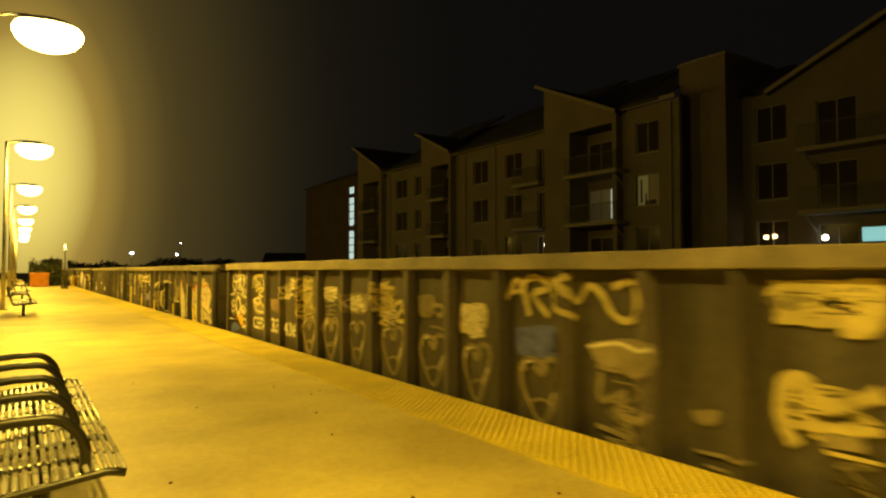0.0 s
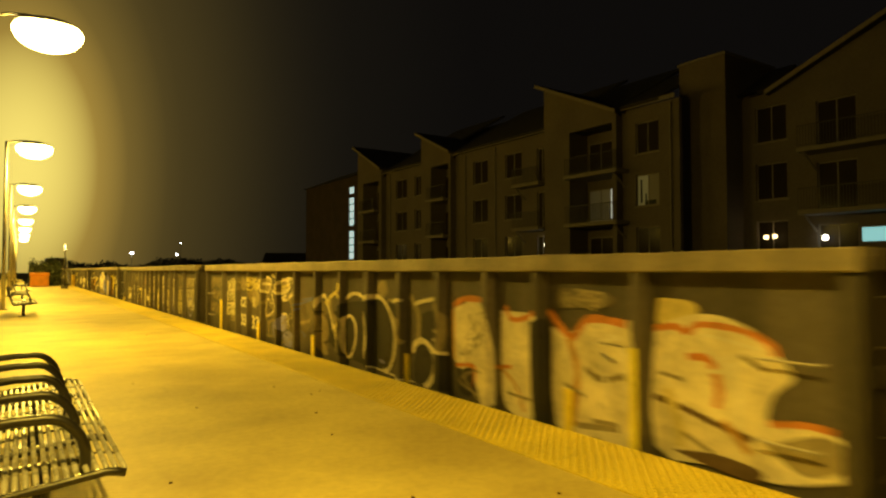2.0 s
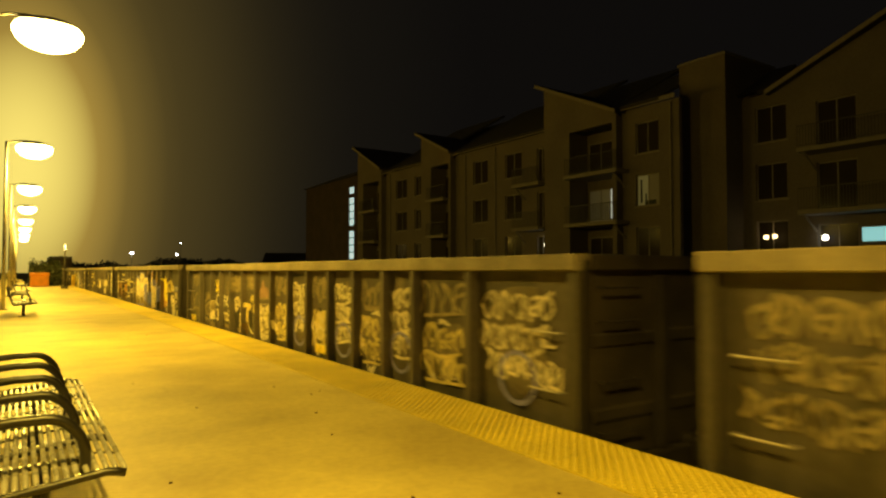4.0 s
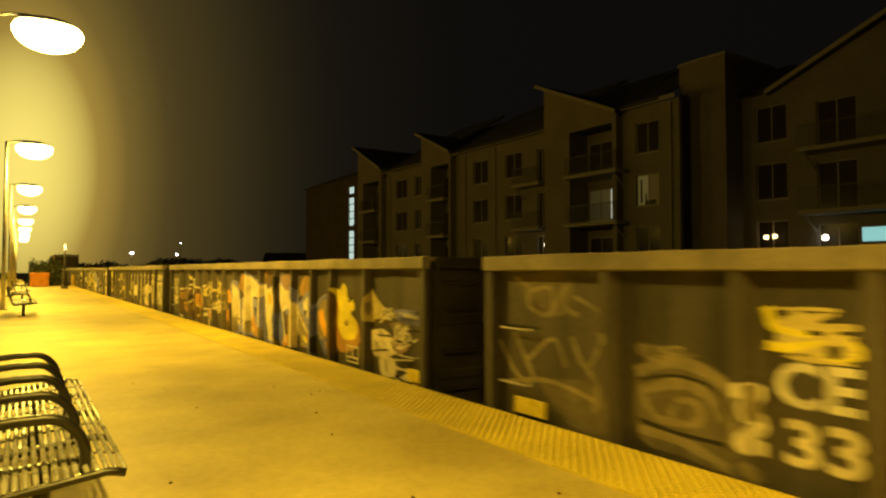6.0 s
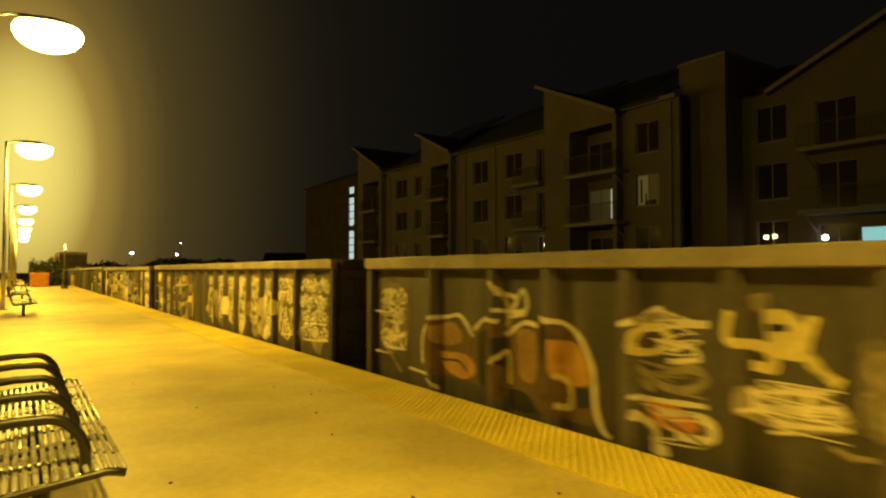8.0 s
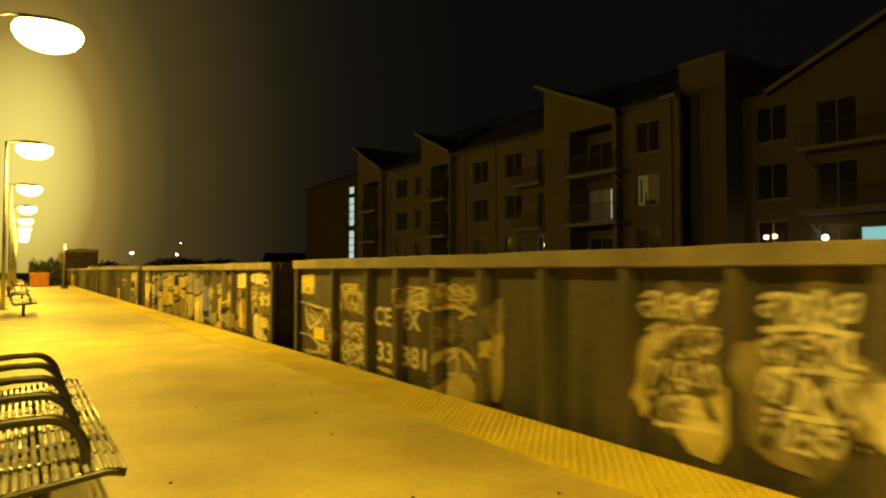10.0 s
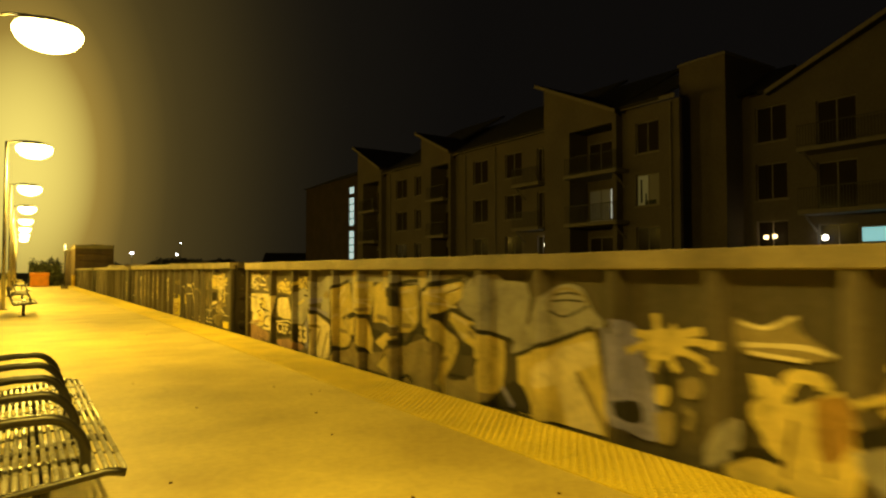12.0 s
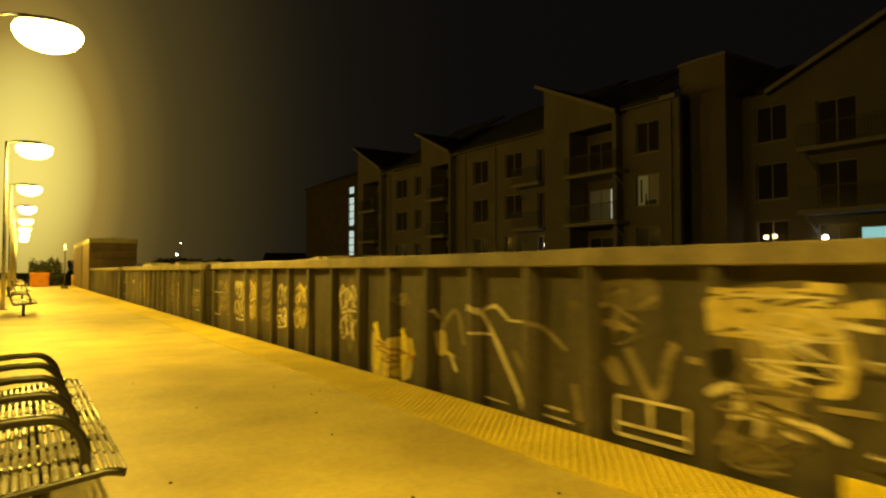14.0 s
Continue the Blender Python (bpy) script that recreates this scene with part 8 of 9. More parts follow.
    p.line([(14.84, 1.24), (15.05, 1.27)], 0.06, "gold")
    p.line([(15.21, 1.31), (15.41, 1.30)], 0.06, "gold")
    p.line([(15.43, 1.18), (15.64, 1.22)], 0.06, "gold")
    p.line([(15.31, 1.09), (15.65, 1.05)], 0.04, "cream")
    p.line([(14.71, 1.05), (14.84, 1.10), (14.93, 1.00), (14.81, 0.95)], 0.05, "gold")
    p.line([(15.15, 1.02), (15.35, 1.05), (15.42, 0.91), (15.43, 0.68), (15.27, 0.63)], 0.08, "gold")
    p.line([(15.49, 0.87), (15.65, 0.81)], 0.05, "olive")
    p.fill([(15.16, 0.83), (15.25, 0.87), (15.33, 0.80), (15.27, 0.66), (15.17, 0.70)], "dark")
    p.fill([(14.53, 0.82), (14.68, 0.85), (14.71, 0.69), (14.58, 0.64)], "dark")
    p.line([(15.04, 0.98), (15.25, 0.99)], 0.04, "gold")
    p.fill([(14.64, 0.38), (14.74, 0.52), (15.09, 0.56), (15.12, 0.47), (15.00, 0.37), (14.90, 0.23), (14.80, 0.38)], "olive")
    p.line([(14.64, 0.35), (14.91, 0.41)], 0.04, "cream")
    p.line([(14.89, 0.49), (14.85, 0.22)], 0.06, "cream")
    p.line([(15.03, 0.40), (15.24, 0.39), (15.42, 0.33)], 0.05, "cream")
    p.line([(15.03, 0.32), (15.17, 0.30)], 0.04, "cream")
    p.line([(14.53, 0.51), (14.68, 0.58), (14.72, 0.40)], 0.07, "cream")
    p.fill([(14.61, 0.26), (14.91, 0.21), (14.96, -0.00), (14.67, 0.01)], "haze")
    p.line([(15.29, 0.53), (15.62, 0.54)], 0.04, "olive")
    p.tangle(14.55, 15.43, 0.95, 1.29, "gold", 33, 0.022)
    p.tangle(14.58, 15.50, 0.66, 1.24, "cream", 23, 0.018)
    p.tangle(14.60, 15.29, -0.00, 0.59, "olive", 23, 0.022)
    p.tangle(13.43, 13.96, 0.77, 1.26, "olive", 10, 0.014)
    for k in (0, 1, 2, 3, 4, 5, 7):
        p.scrawl(*pv(k), 0.3, 1.2, ("olive", "cream", "gold")[k % 3], 2, 0.045)
    a, b = pv(13)
    frame_decal(p, a + 0.15, b - 0.12, 0.02, 0.34)
    p.finish(car)
    one_reflector(car, BODY - 0.62, -0.03, 0.44, 0.16)


def paint_far(car, seed):
    p = Paint(seed)
    for k in range(15):
        a, b = pv(k)
        if p.rnd.random() < 0.7:
            p.scrawl(a, b, p.rnd.uniform(0.1, 0.6), p.rnd.uniform(0.8, 1.3), p.rnd.choice(("olive", "cream", "gold", "olive")), 2, 0.05)
    p.finish(car)


def build_boxcar():
    w = 2 * (TRACK_X - SIDE_X)
    g = empty("boxcar")
    top = 3.85
    part("body", boxed(0.03, w - 0.03, 0.0, BODY, -0.35, top - 0.32, 0.03), M_BOXCAR, g)
    for x0, x1 in ((0.0, 0.06), (w - 0.06, w)):
        part("roof_fascia", boxed(x0, x1, -0.02, BODY + 0.02, top - 0.33, top, 0.01), M_BOXTOP, g, "pale roof fascia")
    for a, s in ((0.0, -1), (BODY, 1)):
        part("end_fascia", boxed(0.065, w - 0.065, a - 0.04, a + 0.04, top - 0.33, top, 0.01), M_BOXTOP, g, "pale end fascia")
        part("corner_post", boxed(0.0, 0.09, min(a, a - s * 0.4), max(a, a - s * 0.4), -0.35, top - 0.34, 0.01), M_BOXCAR, g)
        for z in (0.2, 0.9, 1.6, 2.3, 3.0):
            bm = bmesh.new()
            prism(bm, [(a, z - 0.10), (a + s * 0.07, z - 0.04), (a + s * 0.07, z + 0.04), (a, z + 0.10)], "x", 0.2, w - 0.2)
            part("end_rib", bm, M_BOXCAR, g)
        part("coupler", boxed(w / 2 - 0.13, w / 2 + 0.13, min(a, a + s * 0.58), max(a, a + s * 0.58), -0.50, -0.22, 0.04), M_TRUCK, g)
        c = a - s * 1.9
        t = part("truck", boxed(w / 2 - 1.0, w / 2 + 1.0, c - 0.18, c + 0.18, RAIL_Z + 0.35, -0.34, 0.03), M_TRUCK, g)
        for yy in (c - 0.86, c + 0.86):
            for x in (w / 2 - 0.76, w / 2 + 0.76):
                part("wheel", tube(bmesh.new(), [(x - 0.065, yy, RAIL_Z + 0.42), (x + 0.065, yy, RAIL_Z + 0.42)], 0.42, 20), M_TRUCK, t)
    bm = bmesh.new()
    prism(bm, [(0.065, top - 0.30), (w - 0.065, top - 0.30), (w - 0.065, top - 0.06), (w / 2, top + 0.10), (0.065, top - 0.06)], "y", 0.045, BODY - 0.045)
    part("roof", bm, M_BOXTOP, g)
    part("sliding_door", boxed(-0.015, 0.028, BODY / 2 - 1.6, BODY / 2 + 1.6, -0.2, top - 0.4, 0.01), M_BOXCAR, g)
    return tagged(g, "tall brown boxcar with a pale roof edge", "boxcar", group="train wagons")


def front(t):
    """Place along the track of the leading end of the second wagon."""
    return 17.274 - 7.844 * t + 0.05245 * t ** 2 - 0.001509 * t ** 3


TRAIN = []


def build_train():
    first = build_gondola()
    tagged(first, "weathered brown gondola wagon covered in pale graffiti", "gondola wagon", group="train wagons")
    cars = [first] + [copy_thing(first, Matrix.Identity(4)) for _ in range(9)]
    painters = [None, paint_a, paint_b, paint_c, paint_d, paint_e, paint_f, paint_g, None, None]
    lifts = [0, 0.0, -0.02, -0.01, 0.012, 0.02, 0.0, 0.03, 0.01, 0.0]
    for k, car in enumerate(cars):
        if painters[k]:
            painters[k](car)
        else:
            paint_far(car, 100 + k)
        TRAIN.append((car, (k - 2) * PITCH - (0.10 if k < 2 else 0.0), lifts[k]))
    labels = {1: "brown gondola wagon with pale leaf-shaped tags and scrawls", 2: "brown gondola wagon with a cream and red mural", 3: "brown gondola wagon with circles and faded scrawls",
              4: "brown gondola wagon with orange arches and blue-cream lettering", 5: "brown gondola wagon with yellow and cream scrawls", 6: "brown gondola wagon with a gold and black mural",
              7: "brown gondola wagon with thin lines and a yellow patch"}
    for k, s in labels.items():
        cars[k]["label"] = s
    scrap_load(cars[8], 4.6, 8.0, TOP + 0.07, 3)
    scrap_load(cars[8], 10.8, 14.6, TOP + 0.09, 4)
    scrap_load(cars[7], 9.0, 12.0, TOP + 0.03, 6)
    b = build_boxcar()
    TRAIN.append((b, 8 * PITCH, 0.0))


# ---------------------------------------------------------------- buildings
def holed_wall(bm, x, depth, y0, y1, z0, z1, holes):
    """A wall in the plane x, depth thick away from the track, with openings (ya, yb, za, zb)."""
    ys = sorted({y0, y1, *[min(max(h[k], y0), y1) for h in holes for k in (0, 1)]})
    zs = sorted({z0, z1, *[min(max(h[k], z0), z1) for h in holes for k in (2, 3)]})
    def quad(*pts):
        bm.faces.new([bm.verts.new(p) for p in pts])
    for a, b in zip(ys, ys[1:]):
        for c, d in zip(zs, zs[1:]):
            m, n = (a + b) / 2, (c + d) / 2
            if any(h[0] < m < h[1] and h[2] < n < h[3] for h in holes):
                continue
            for xx in (x, x + depth):
                quad((xx, a, c), (xx, b, c), (xx, b, d), (xx, a, d))
    for a, b, c, d in holes:
        quad((x, a, c), (x + depth, a, c), (x + depth, a, d), (x, a, d))
        quad((x, b, c), (x + depth, b, c), (x + depth, b, d), (x, b, d))
        quad((x, a, c), (x, b, c), (x + depth, b, c), (x + depth, a, c))
        quad((x, a, d), (x, b, d), (x + depth, b, d), (x + depth, a, d))
    for a, b in ((y0, y0), (y1, y1)):
        quad((x, a, z0), (x + depth, a, z0), (x + depth, a, z1), (x, a, z1))
    bmesh.ops.remove_doubles(bm, verts=bm.verts[:], dist=0.0005)
    return bm


def window(house, x, ya, yb, za, zb, lit=None, mullion=True):
    bm = bmesh.new()
    t = 0.06
    for a, b, c, d in ((ya, yb, za, za + t), (ya, yb, zb - t, zb), (ya, ya + t, za + t, zb - t), (yb - t, yb, za + t, zb - t)):
        box(bm, x + 0.10, x + 0.16, a, b, c, d)
    if mullion:
        m = (ya + yb) / 2
        box(bm, x + 0.105, x + 0.155, m - 0.025, m + 0.025, za + t, zb - t)
    w = part("window", bm, M_FRAME, house)
    if mullion:
        m = (ya + yb) / 2
        part("pane", boxed(x + 0.125, x + 0.135, ya + t, m - 0.025, za + t, zb - t), M_LIT_DIM if lit else M_GLASS, w)
        part("pane", boxed(x + 0.125, x + 0.135, m + 0.025, yb - t, za + t, zb - t), lit or M_GLASS, w)
        if lit:
            c = m + 0.025
            part("curtain_edge", boxed(x + 0.112, x + 0.122, c + 0.40, c + 0.52, za + t + 0.12, zb - t - 0.22), M_GLASS, w, "dark strip against the lit curtain")
            part("houseplant", boxed(x + 0.106, x + 0.122, m - 0.5, c + 0.22, za + t, za + t + 0.24, 0.006), M_LEAF, w, "dark plants along the window sill")
            part("houseplant", boxed(x + 0.106, x + 0.122, c + 0.10, c + 0.20, za + t + 0.245, za + t + 0.62, 0.006), M_LEAF, w, "dark upright plant")
    else:
        part("pane", boxed(x + 0.125, x + 0.135, ya + t, yb - t, za + t, zb - t), lit or M_GLASS, w)
    part("sill", boxed(x - 0.05, x + 0.10, ya - 0.08, yb + 0.08, za - 0.08, za - 0.002), M_TRIM, w)
    return w


def railing(house, x, ya, yb, z, h=1.05):
    bm = bmesh.new()
    box(bm, x, x + 0.04, ya, yb, z + h - 0.04, z + h)
    box(bm, x, x + 0.04, ya, yb, z + 0.08, z + 0.11)
    n = int((yb - ya) / 0.13)
    for k in range(n + 1):
        y = ya + (yb - ya - 0.02) * k / n
        box(bm, x + 0.01, x + 0.03, y, y + 0.02, z + 0.11, z + h - 0.04)
    part("railing", bm, M_RAILING, house)


def balcony(house, x, ya, yb, z, out=1.1, bracket=None):
    b = part("balcony", boxed(x - out, x - 0.003, ya, yb, z - 0.20, z, 0.01), M_TRIM, house, "pale balcony slab")
    railing(house, x - out + 0.03, ya + 0.02, yb - 0.02, z)
    if bracket is not None:
        bm = tube(bmesh.new(), [(x - 0.02, bracket, z - 0.95), (x - out + 0.15, bracket, z - 0.21)], 0.05, 6)
        part("bracket", bm, M_TRIM, house)
    return b


STOREYS = (-0.85, 2.10, 5.02, 7.95)   # sills


def build_apartments():
    X = FACADE
    h = empty("apartment_building")
    z0 = GROUND_Z - 0.1
    def rows(ya, yb, hgt=1.75):
        return [(ya, yb, z, z + hgt) for z in STOREYS]

    def doors(ya, yb):
        return [(ya, yb, z - 0.75, z + 1.65) for z in STOREYS]

    # flat stretches of the front
    EAVE = 10.55
    stretches = [
        (45.4, 52.5, rows(48.6, 50.6) + rows(46.1, 47.3)),
        (30.25, 41.0, rows(36.85, 38.65) + rows(33.05, 34.85) + doors(30.6, 31.5)),
        (20.5, 24.3, rows(21.8, 23.35)),
    ]
    for ya, yb, holes in stretches:
        part("wall", holed_wall(bmesh.new(), X, 0.25, ya, yb, z0, EAVE, holes), M_STUCCO, h)
        for a, b, c, d in holes:
            lit = M_LIT_WARM if (a == 21.8 and abs(c - 5.02) < 0.1) else None
            window(h, X, a, b, c, d, lit)
        part("fascia", boxed(X - 0.42, X - 0.36, ya, yb, EAVE - 0.05, EAVE + 0.18), M_TRIM, h)
    # projecting bays with single-pitch gables
    bays = [(52.5, 57.5, 13.6, 10.9, 53.0, 56.3), (41.0, 45.4, 12.85, 10.7, 41.3, 43.9), (24.3, 30.25, 13.2, 10.4, 24.6, 28.0)]
    for i, (ya, yb, zt, zb, la, lb) in enumerate(bays):
        xb = X - 0.5
        openings = [(la, lb, s - 0.75, s + 2.0) for s in STOREYS[1:]] + [(la, lb, STOREYS[0] - 0.70, STOREYS[0] + 2.0)]
        part("bay_wall", holed_wall(bmesh.new(), xb, 0.25, ya, yb, z0, 10.3, openings), M_STUCCO, h)
        bm = bmesh.new()
        prism(bm, [(ya, 10.304), (yb, 10.304), (yb, zt), (ya, zb)], "x", xb, xb + 0.25)
        part("gable", bm, M_STUCCO, h)
        # side cheeks back to the front
        part("bay_cheek", boxed(xb + 0.253, X + 5.0, yb - 0.25, yb, 10.6, zt - 0.3), M_STUCCO, h)
        part("bay_cheek", boxed(xb + 0.253, X + 0.2, yb - 0.25, yb - 0.002, z0, 10.59), M_STUCCO, h)
        part("bay_cheek", boxed(xb + 0.253, X + 0.2, ya + 0.002, ya + 0.25, z0, 10.3), M_STUCCO, h)
        bm = bmesh.new()
        prism(bm, [(ya - 0.25, zb - 0.02), (yb + 0.45, zt + 0.16), (yb + 0.45, zt + 0.36), (ya - 0.25, zb + 0.18)], "x", xb - 0.35, X + 7.5)
        part("bay_roof", bm, M_ROOF, h)
        bm = bmesh.new()
        prism(bm, [(ya - 0.25, zb - 0.06), (yb + 0.45, zt + 0.12), (yb + 0.45, zt + 0.34), (ya - 0.25, zb + 0.16)], "x", xb - 0.42, xb - 0.353)
        part("barge_board", bm, M_TRIM, h)
        for s in STOREYS:
            floor = s - 0.75
            # recess behind the opening
            bm = bmesh.new()
            box(bm, xb + 1.6, xb + 1.75, la - 0.2, lb + 0.2, floor, floor + 2.75)
            box(bm, xb + 0.256, xb + 1.6, la - 0.2, la - 0.02, floor, floor + 2.75)
            box(bm, xb + 0.256, xb + 1.6, lb + 0.02, lb + 0.2, floor, floor + 2.75)
            part("recess", bm, M_STUCCO_T, h)
            door = part("sliding_door", boxed(xb + 1.55, xb + 1.595, la + 1.25, la + 3.2, floor + 0.02, floor + 2.15), M_FRAME, h)
            drawn = M_CURTAIN if i == 2 and abs(s - 5.02) < 0.1 else M_GLASS
            part("pane", boxed(xb + 1.53, xb + 1.548, la + 1.32, la + 2.18, floor + 0.1, floor + 2.08), drawn, door)
            part("pane", boxed(xb + 1.53, xb + 1.548, la + 2.25, la + 3.12, floor + 0.1, floor + 2.08), drawn, door)
            if i == 2 and abs(s - 5.02) < 0.1:
                part("door_gap", boxed(xb + 1.50, xb + 1.525, la + 1.38, la + 1.43, floor + 0.3, floor + 2.1), M_LIT_SLIT, door, "bright gap of a lit room")
            part("balcony", boxed(xb - 0.55, xb + 1.6, la - 0.05 - 0.7 * (i == 2), lb, floor - 0.22, floor - 0.002), M_TRIM, h, "pale balcony slab")
            railing(h, xb - 0.50, la - 0.7 * (i == 2), lb - 0.05, floor)
            if i == 2:
                part("bracket", tube(bmesh.new(), [(xb + 0.48, la - 0.5, floor - 1.0), (xb - 0.45, la - 0.5, floor - 0.24)], 0.05, 6), M_TRIM, h)
    # small balconies beside the third bay
    for s in STOREYS[1:]:
        balcony(h, X, 30.3, 33.0, s - 0.75, 1.0, 32.7)
    # down pipes
    for y in (21.0, 35.9, 39.6, 51.6):
        part("down_pipe", tube(bmesh.new(), [(X - 0.07, y, z0), (X - 0.07, y, 10.4)], 0.05, 8), M_TRIM, h)
    # main roof
    for ya, yb, run in ((45.2, 52.8, 8.5), (30.0, 41.3, 7.4), (24.3, 29.99, 6.0), (21.45, 24.29, 4.2)):
        bm = bmesh.new()
        top = EAVE + 0.6 * run
        prism(bm, [(X - 0.45, EAVE), (X - 0.45, EAVE + 0.16), (X + run, top + 0.16), (X + run, top)], "y", ya, yb)
        part("roof", bm, M_ROOF, h)
    bm = bmesh.new()
    prism(bm, [(X + 0.3, 10.2), (X + 7.3, 10.2), (X + 7.3, EAVE + 4.2)], "y", 30.1, 57.3)
    part("attic_wall", bm, M_DOOR, h)
    part("back_wall", boxed(X + 14.0, X + 14.25, 5.0, 57.5, z0, 15.0), M_STUCCO, h)
    part("floor_slab", boxed(X + 0.26, X + 14.0, 21.5, 57.2, 10.0, 10.19), M_DOOR, h)
    part("end_wall", boxed(X + 0.26, X + 14.0, 57.2, 57.45, z0, 9.99), M_STUCCO, h)
    # stair tower between the wings
    part("tower", boxed(29.9, 34.5, 18.7, 21.4, z0, 12.6), M_STUCCO_T, h, "tall plain tan stair tower")
    part("tower_cap", boxed(29.82, 34.6, 18.62, 21.48, 12.604, 12.72), M_TRIM, h)
    # wing set back behind the tower
    XR = 31.4
    holes = [(16.4, 18.0, z, z + 1.85) for z in STOREYS] + [(13.25, 15.0, z - 0.78, z + 1.55) for z in STOREYS]
    part("wall", holed_wall(bmesh.new(), XR, 0.25, 4.0, 18.69, z0, 10.45, holes), M_STUCCO, h)
    for a, b, c, d in holes:
        window(h, XR, a, b, c, d)
    bm = bmesh.new()
    prism(bm, [(16.9, 10.454), (5.3, 10.454), (11.1, 12.86)], "x", XR, XR + 0.25)
    part("gable", bm, M_STUCCO, h)
    for y_out in (17.25, 4.95):
        bm = bmesh.new()
        prism(bm, [(y_out, 10.3), (11.1, 12.92), (11.1, 13.12), (y_out, 10.50)], "x", XR - 0.4, XR + 9)
        part("wing_roof", bm, M_ROOF, h)
        bm = bmesh.new()
        prism(bm, [(y_out, 10.28), (11.1, 12.90), (11.1, 13.14), (y_out, 10.52)], "x", XR - 0.46, XR - 0.403)
        part("barge_board", bm, M_TRIM, h)
    bm = bmesh.new()
    prism(bm, [(XR - 0.4, 10.4), (XR - 0.4, 10.56), (XR + 2.6, 12.4), (XR + 2.6, 12.24)], "y", 17.2, 18.69)
    part("roof", bm, M_ROOF, h)
    for s in STOREYS[1:]:
        balcony(h, XR, 9.0, 15.3, s - 0.78, 1.3, 15.05)
    part("fascia", boxed(XR - 0.40, XR - 0.35, 17.65, 18.69, 10.38, 10.55), M_TRIM, h)
    tagged(h, "dark beige four-storey apartment building with balconies and gables", "apartment building")


def build_stair_block():
    X = FACADE
    b = empty("stairwell_block")
    z0 = GROUND_Z - 0.1
    holes = [(59.4, 60.7, 9.45, 10.2), (59.4, 60.7, 6.1, 9.1), (59.4, 60.7, 2.6, 5.6)]
    part("wall", holed_wall(bmesh.new(), X, 0.3, 58.6, 72.5, z0, 11.2, holes), M_BRICK, b)
    for a, c, z, d in holes:
        bm = bmesh.new()
        w = part("window", box(bm, X + 0.10, X + 0.16, a, a + 0.06, z, d), M_FRAME, b)
        n = max(1, round((d - z) / 0.75))
        for k in range(n):
            q = (d - z) / n
            part("pane", boxed(X + 0.12, X + 0.14, a + 0.06, c - 0.02, z + q * k + 0.05, z + q * (k + 1) - 0.05), M_LIT_COOL, w, "cool white lit pane")
    part("back_wall", boxed(X + 9, X + 9.3, 59.2, 72.5, z0, 11.2), M_BRICK, b)
    part("end_wall", boxed(X + 0.3, X + 9, 72.2, 72.5, z0, 11.2), M_BRICK, b)
    bm = bmesh.new()
    prism(bm, [(X - 0.3, 11.2), (X + 9.6, 11.2), (X + 4.6, 13.2)], "y", 59.0, 72.8)
    part("roof", bm, M_ROOF, b)
    tagged(b, "dark brick block with a lit stairwell window", "building")


def build_site_lights():
    """Small wall lamps on the apartments and lamps in the distance."""
    X = FACADE
    def wall_lamp(x, y, z, r, m, label):
        o = empty("wall_lamp", pose(x, y, z))
        part("back_plate", boxed(0.10, 0.14, -0.08, 0.08, -0.12, 0.12), M_FRAME, o)
        part("bulb", ball(bmesh.new(), (0, 0, 0), r, r, r, 2), m, o, smooth=True)
        part("arm", tube(bmesh.new(), [(0, 0, 0), (0.12, 0, 0.02)], 0.02, 6), M_FRAME, o)
        tagged(o, label, "wall lamp", group="wall lamps")
    wall_lamp(X - 0.14, 30.5, 3.12, 0.13, M_BULB, "small white wall lamp lit beside a balcony door")
    wall_lamp(31.26, 17.45, 3.12, 0.11, M_BULB_W, "small warm wall lamp lit under a balcony")
    wall_lamp(31.26, 17.0, 3.15, 0.11, M_BULB_W, "small warm wall lamp lit under a balcony")
    wall_lamp(31.26, 14.62, 2.99, 0.14, M_BULB, "white wall lamp lit under a balcony")
    sign = empty("lit_panel")
    part("frame", boxed(31.30, 31.395, 11.2, 13.12, 2.70, 3.42), M_FRAME, sign)
    part("face", boxed(31.285, 31.298, 11.25, 13.07, 2.75, 3.37), M_CYAN, sign, "glowing cyan face")
    tagged(sign, "glowing cyan panel fixed to the wall", "lit panel")


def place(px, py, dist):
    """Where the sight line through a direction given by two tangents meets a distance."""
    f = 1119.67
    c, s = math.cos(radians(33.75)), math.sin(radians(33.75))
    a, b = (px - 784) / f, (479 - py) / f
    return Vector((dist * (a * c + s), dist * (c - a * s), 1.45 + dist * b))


def build_shrubs():
    """A ragged belt of trackside shrubs past the platform's end."""
    rnd = random.Random(8)
    verts, faces = [], []
    for k in range(5200):
        x = rnd.uniform(0.8, 3.6)
        y = rnd.uniform(74, 86)
        top = 2.0 + 1.3 * noise.noise(Vector((x * 0.5, y * 0.4, 0))) + 0.5 * noise.noise(Vector((x * 1.7, y * 1.5, 3)))
        z = GROUND_Z + (top - GROUND_Z) * rnd.random() ** 0.6
        s = rnd.uniform(0.08, 0.2)
        a = Vector((rnd.uniform(-1, 1), rnd.uniform(-1, 1), rnd.uniform(-1, 1))).normalized()
        b = a.orthogonal().normalized()
        b = Matrix.Rotation(rnd.uniform(0, 6.28), 3, a) @ b
        c = Vector((x, y, z))
        n = len(verts)
        d = a.cross(b)
        verts += [c - b * s, c + d * s * 0.45, c + b * s, c - d * s * 0.45]
        faces.append((n, n + 1, n + 2, n + 3))
    me = bpy.data.meshes.new("shrubs")
    me.from_pydata(verts, [], faces)
    me.materials.append(M_LEAF)
    tagged(new("shrubs", me), "ragged belt of trackside shrubs past the platform", "shrubs", kind="stuff")


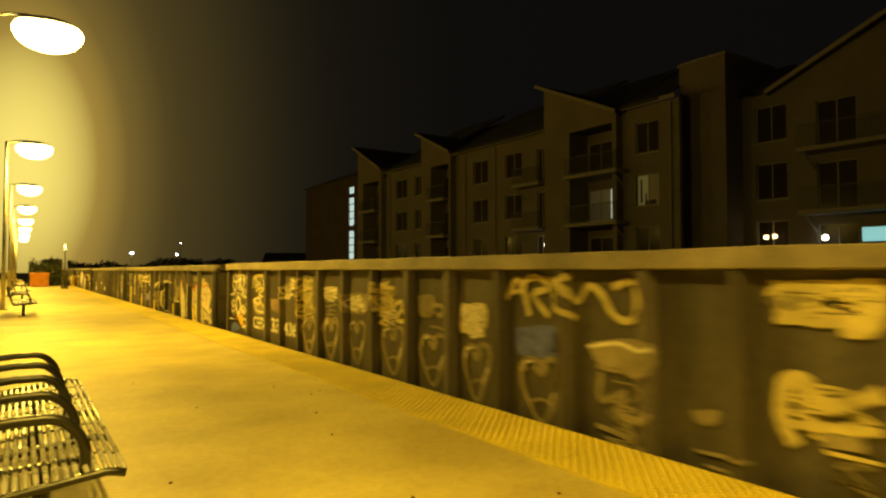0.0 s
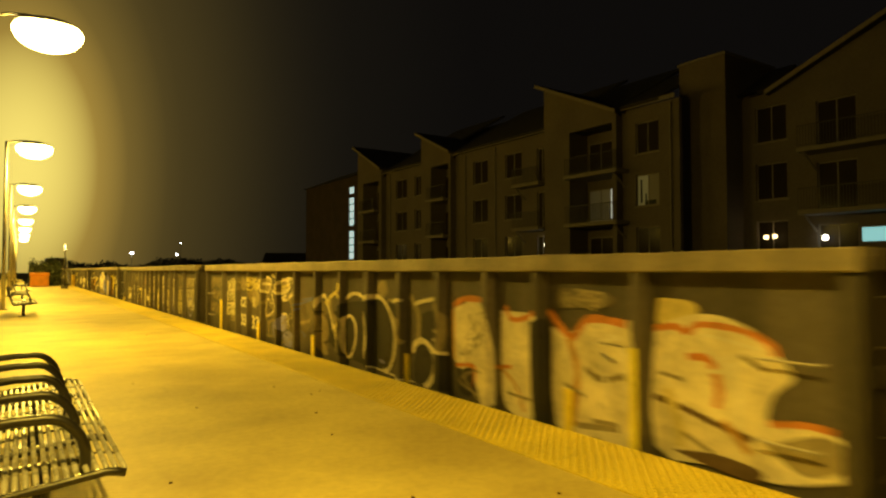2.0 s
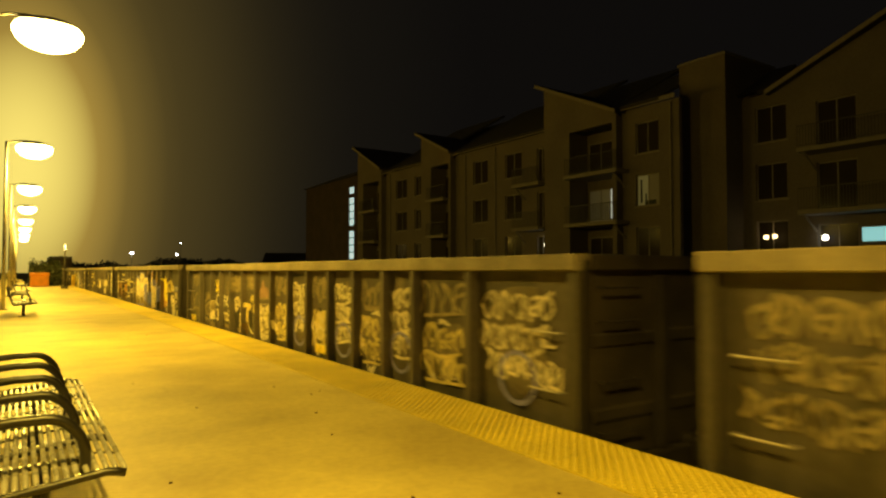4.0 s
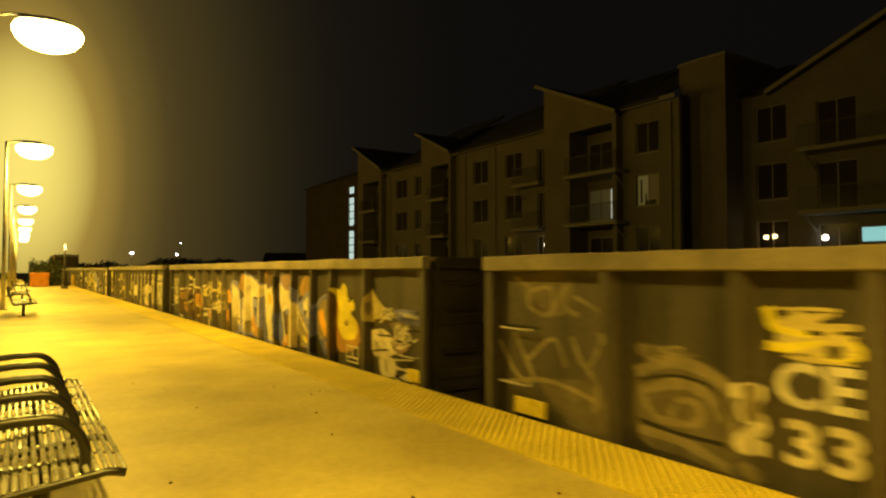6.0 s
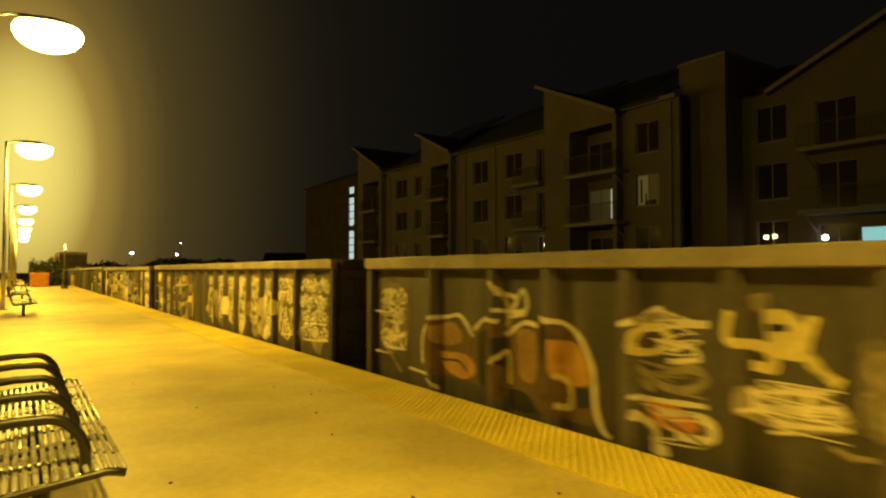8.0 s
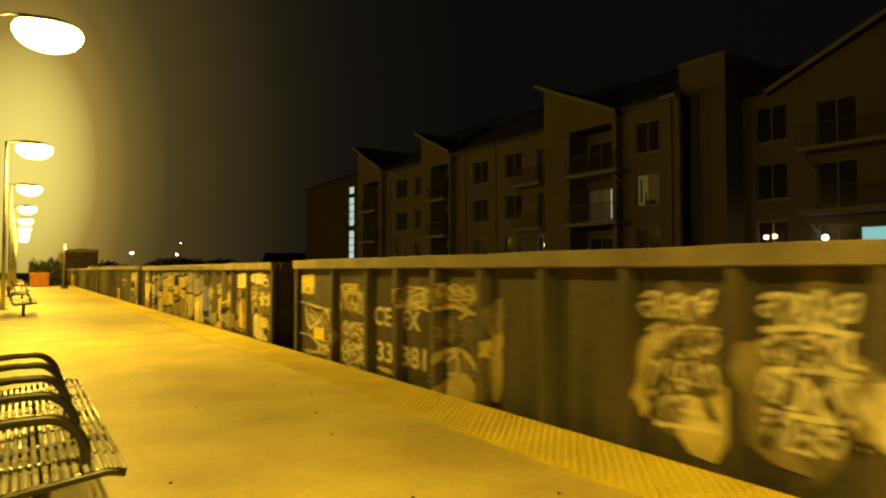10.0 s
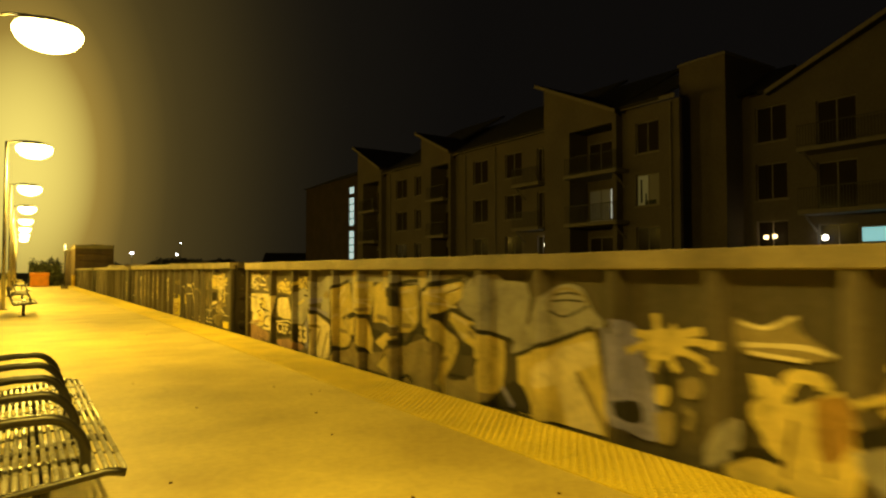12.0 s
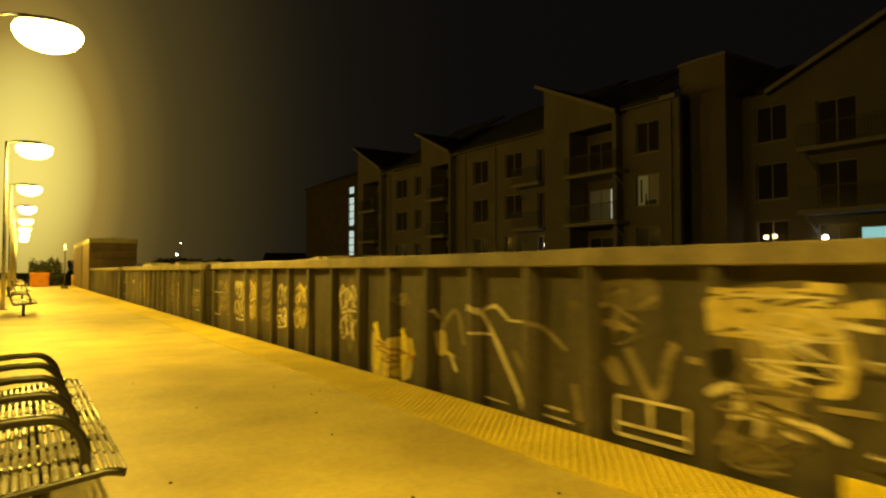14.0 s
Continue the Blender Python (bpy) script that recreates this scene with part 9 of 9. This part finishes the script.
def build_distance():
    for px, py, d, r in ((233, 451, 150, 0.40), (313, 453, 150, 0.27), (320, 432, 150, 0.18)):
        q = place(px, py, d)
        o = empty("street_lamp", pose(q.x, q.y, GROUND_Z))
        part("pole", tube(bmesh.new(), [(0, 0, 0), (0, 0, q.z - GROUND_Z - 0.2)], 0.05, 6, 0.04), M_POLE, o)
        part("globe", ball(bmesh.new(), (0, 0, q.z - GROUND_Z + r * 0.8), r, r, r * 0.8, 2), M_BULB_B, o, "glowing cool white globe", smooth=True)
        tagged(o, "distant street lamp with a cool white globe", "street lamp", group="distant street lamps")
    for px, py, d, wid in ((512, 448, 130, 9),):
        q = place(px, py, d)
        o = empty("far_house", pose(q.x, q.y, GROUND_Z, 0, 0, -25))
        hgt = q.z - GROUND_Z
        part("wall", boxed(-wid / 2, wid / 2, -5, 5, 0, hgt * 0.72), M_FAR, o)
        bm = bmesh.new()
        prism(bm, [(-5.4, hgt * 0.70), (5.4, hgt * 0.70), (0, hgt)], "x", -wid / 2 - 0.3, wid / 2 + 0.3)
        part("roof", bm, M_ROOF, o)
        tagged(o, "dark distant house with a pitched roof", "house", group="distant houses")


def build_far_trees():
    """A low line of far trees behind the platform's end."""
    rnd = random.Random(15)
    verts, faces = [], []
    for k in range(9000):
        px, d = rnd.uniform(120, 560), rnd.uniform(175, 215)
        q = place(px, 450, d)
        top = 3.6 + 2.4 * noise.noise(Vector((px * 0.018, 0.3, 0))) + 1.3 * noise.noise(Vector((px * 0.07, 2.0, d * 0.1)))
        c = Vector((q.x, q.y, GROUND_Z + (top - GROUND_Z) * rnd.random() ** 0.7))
        s = rnd.uniform(0.25, 0.55)
        a = Vector((rnd.uniform(-1, 1), rnd.uniform(-1, 1), rnd.uniform(-1, 1))).normalized()
        b = a.orthogonal().normalized()
        e = a.cross(b)
        n = len(verts)
        verts += [c - b * s, c + e * s * 0.6, c + b * s, c - e * s * 0.6]
        faces.append((n, n + 1, n + 2, n + 3))
    me = bpy.data.meshes.new("distant_trees")
    me.from_pydata(verts, [], faces)
    me.materials.append(M_LEAF)
    tagged(new("distant_trees", me), "dark line of distant trees past the station", "trees", kind="stuff")


# ---------------------------------------------------------------- build
build_far_trees()
build_ground()
build_apartments()
build_stair_block()
build_distance()
build_shrubs()
build_site_lights()
bench = build_bench(3.64)
for yb in (23.6, 38.0, 52.4):
    copy_thing(bench, pose(0, yb, 0))
build_lamp()
build_platform_end()
build_train()
build_platform()
build_debris()


def motions():
    times = [0.5 * k for k in range(29)]
    for car, back, lift in TRAIN:
        walk(car, [(t, pose(SIDE_X, front(t) + back, lift)) for t in times])


motions()
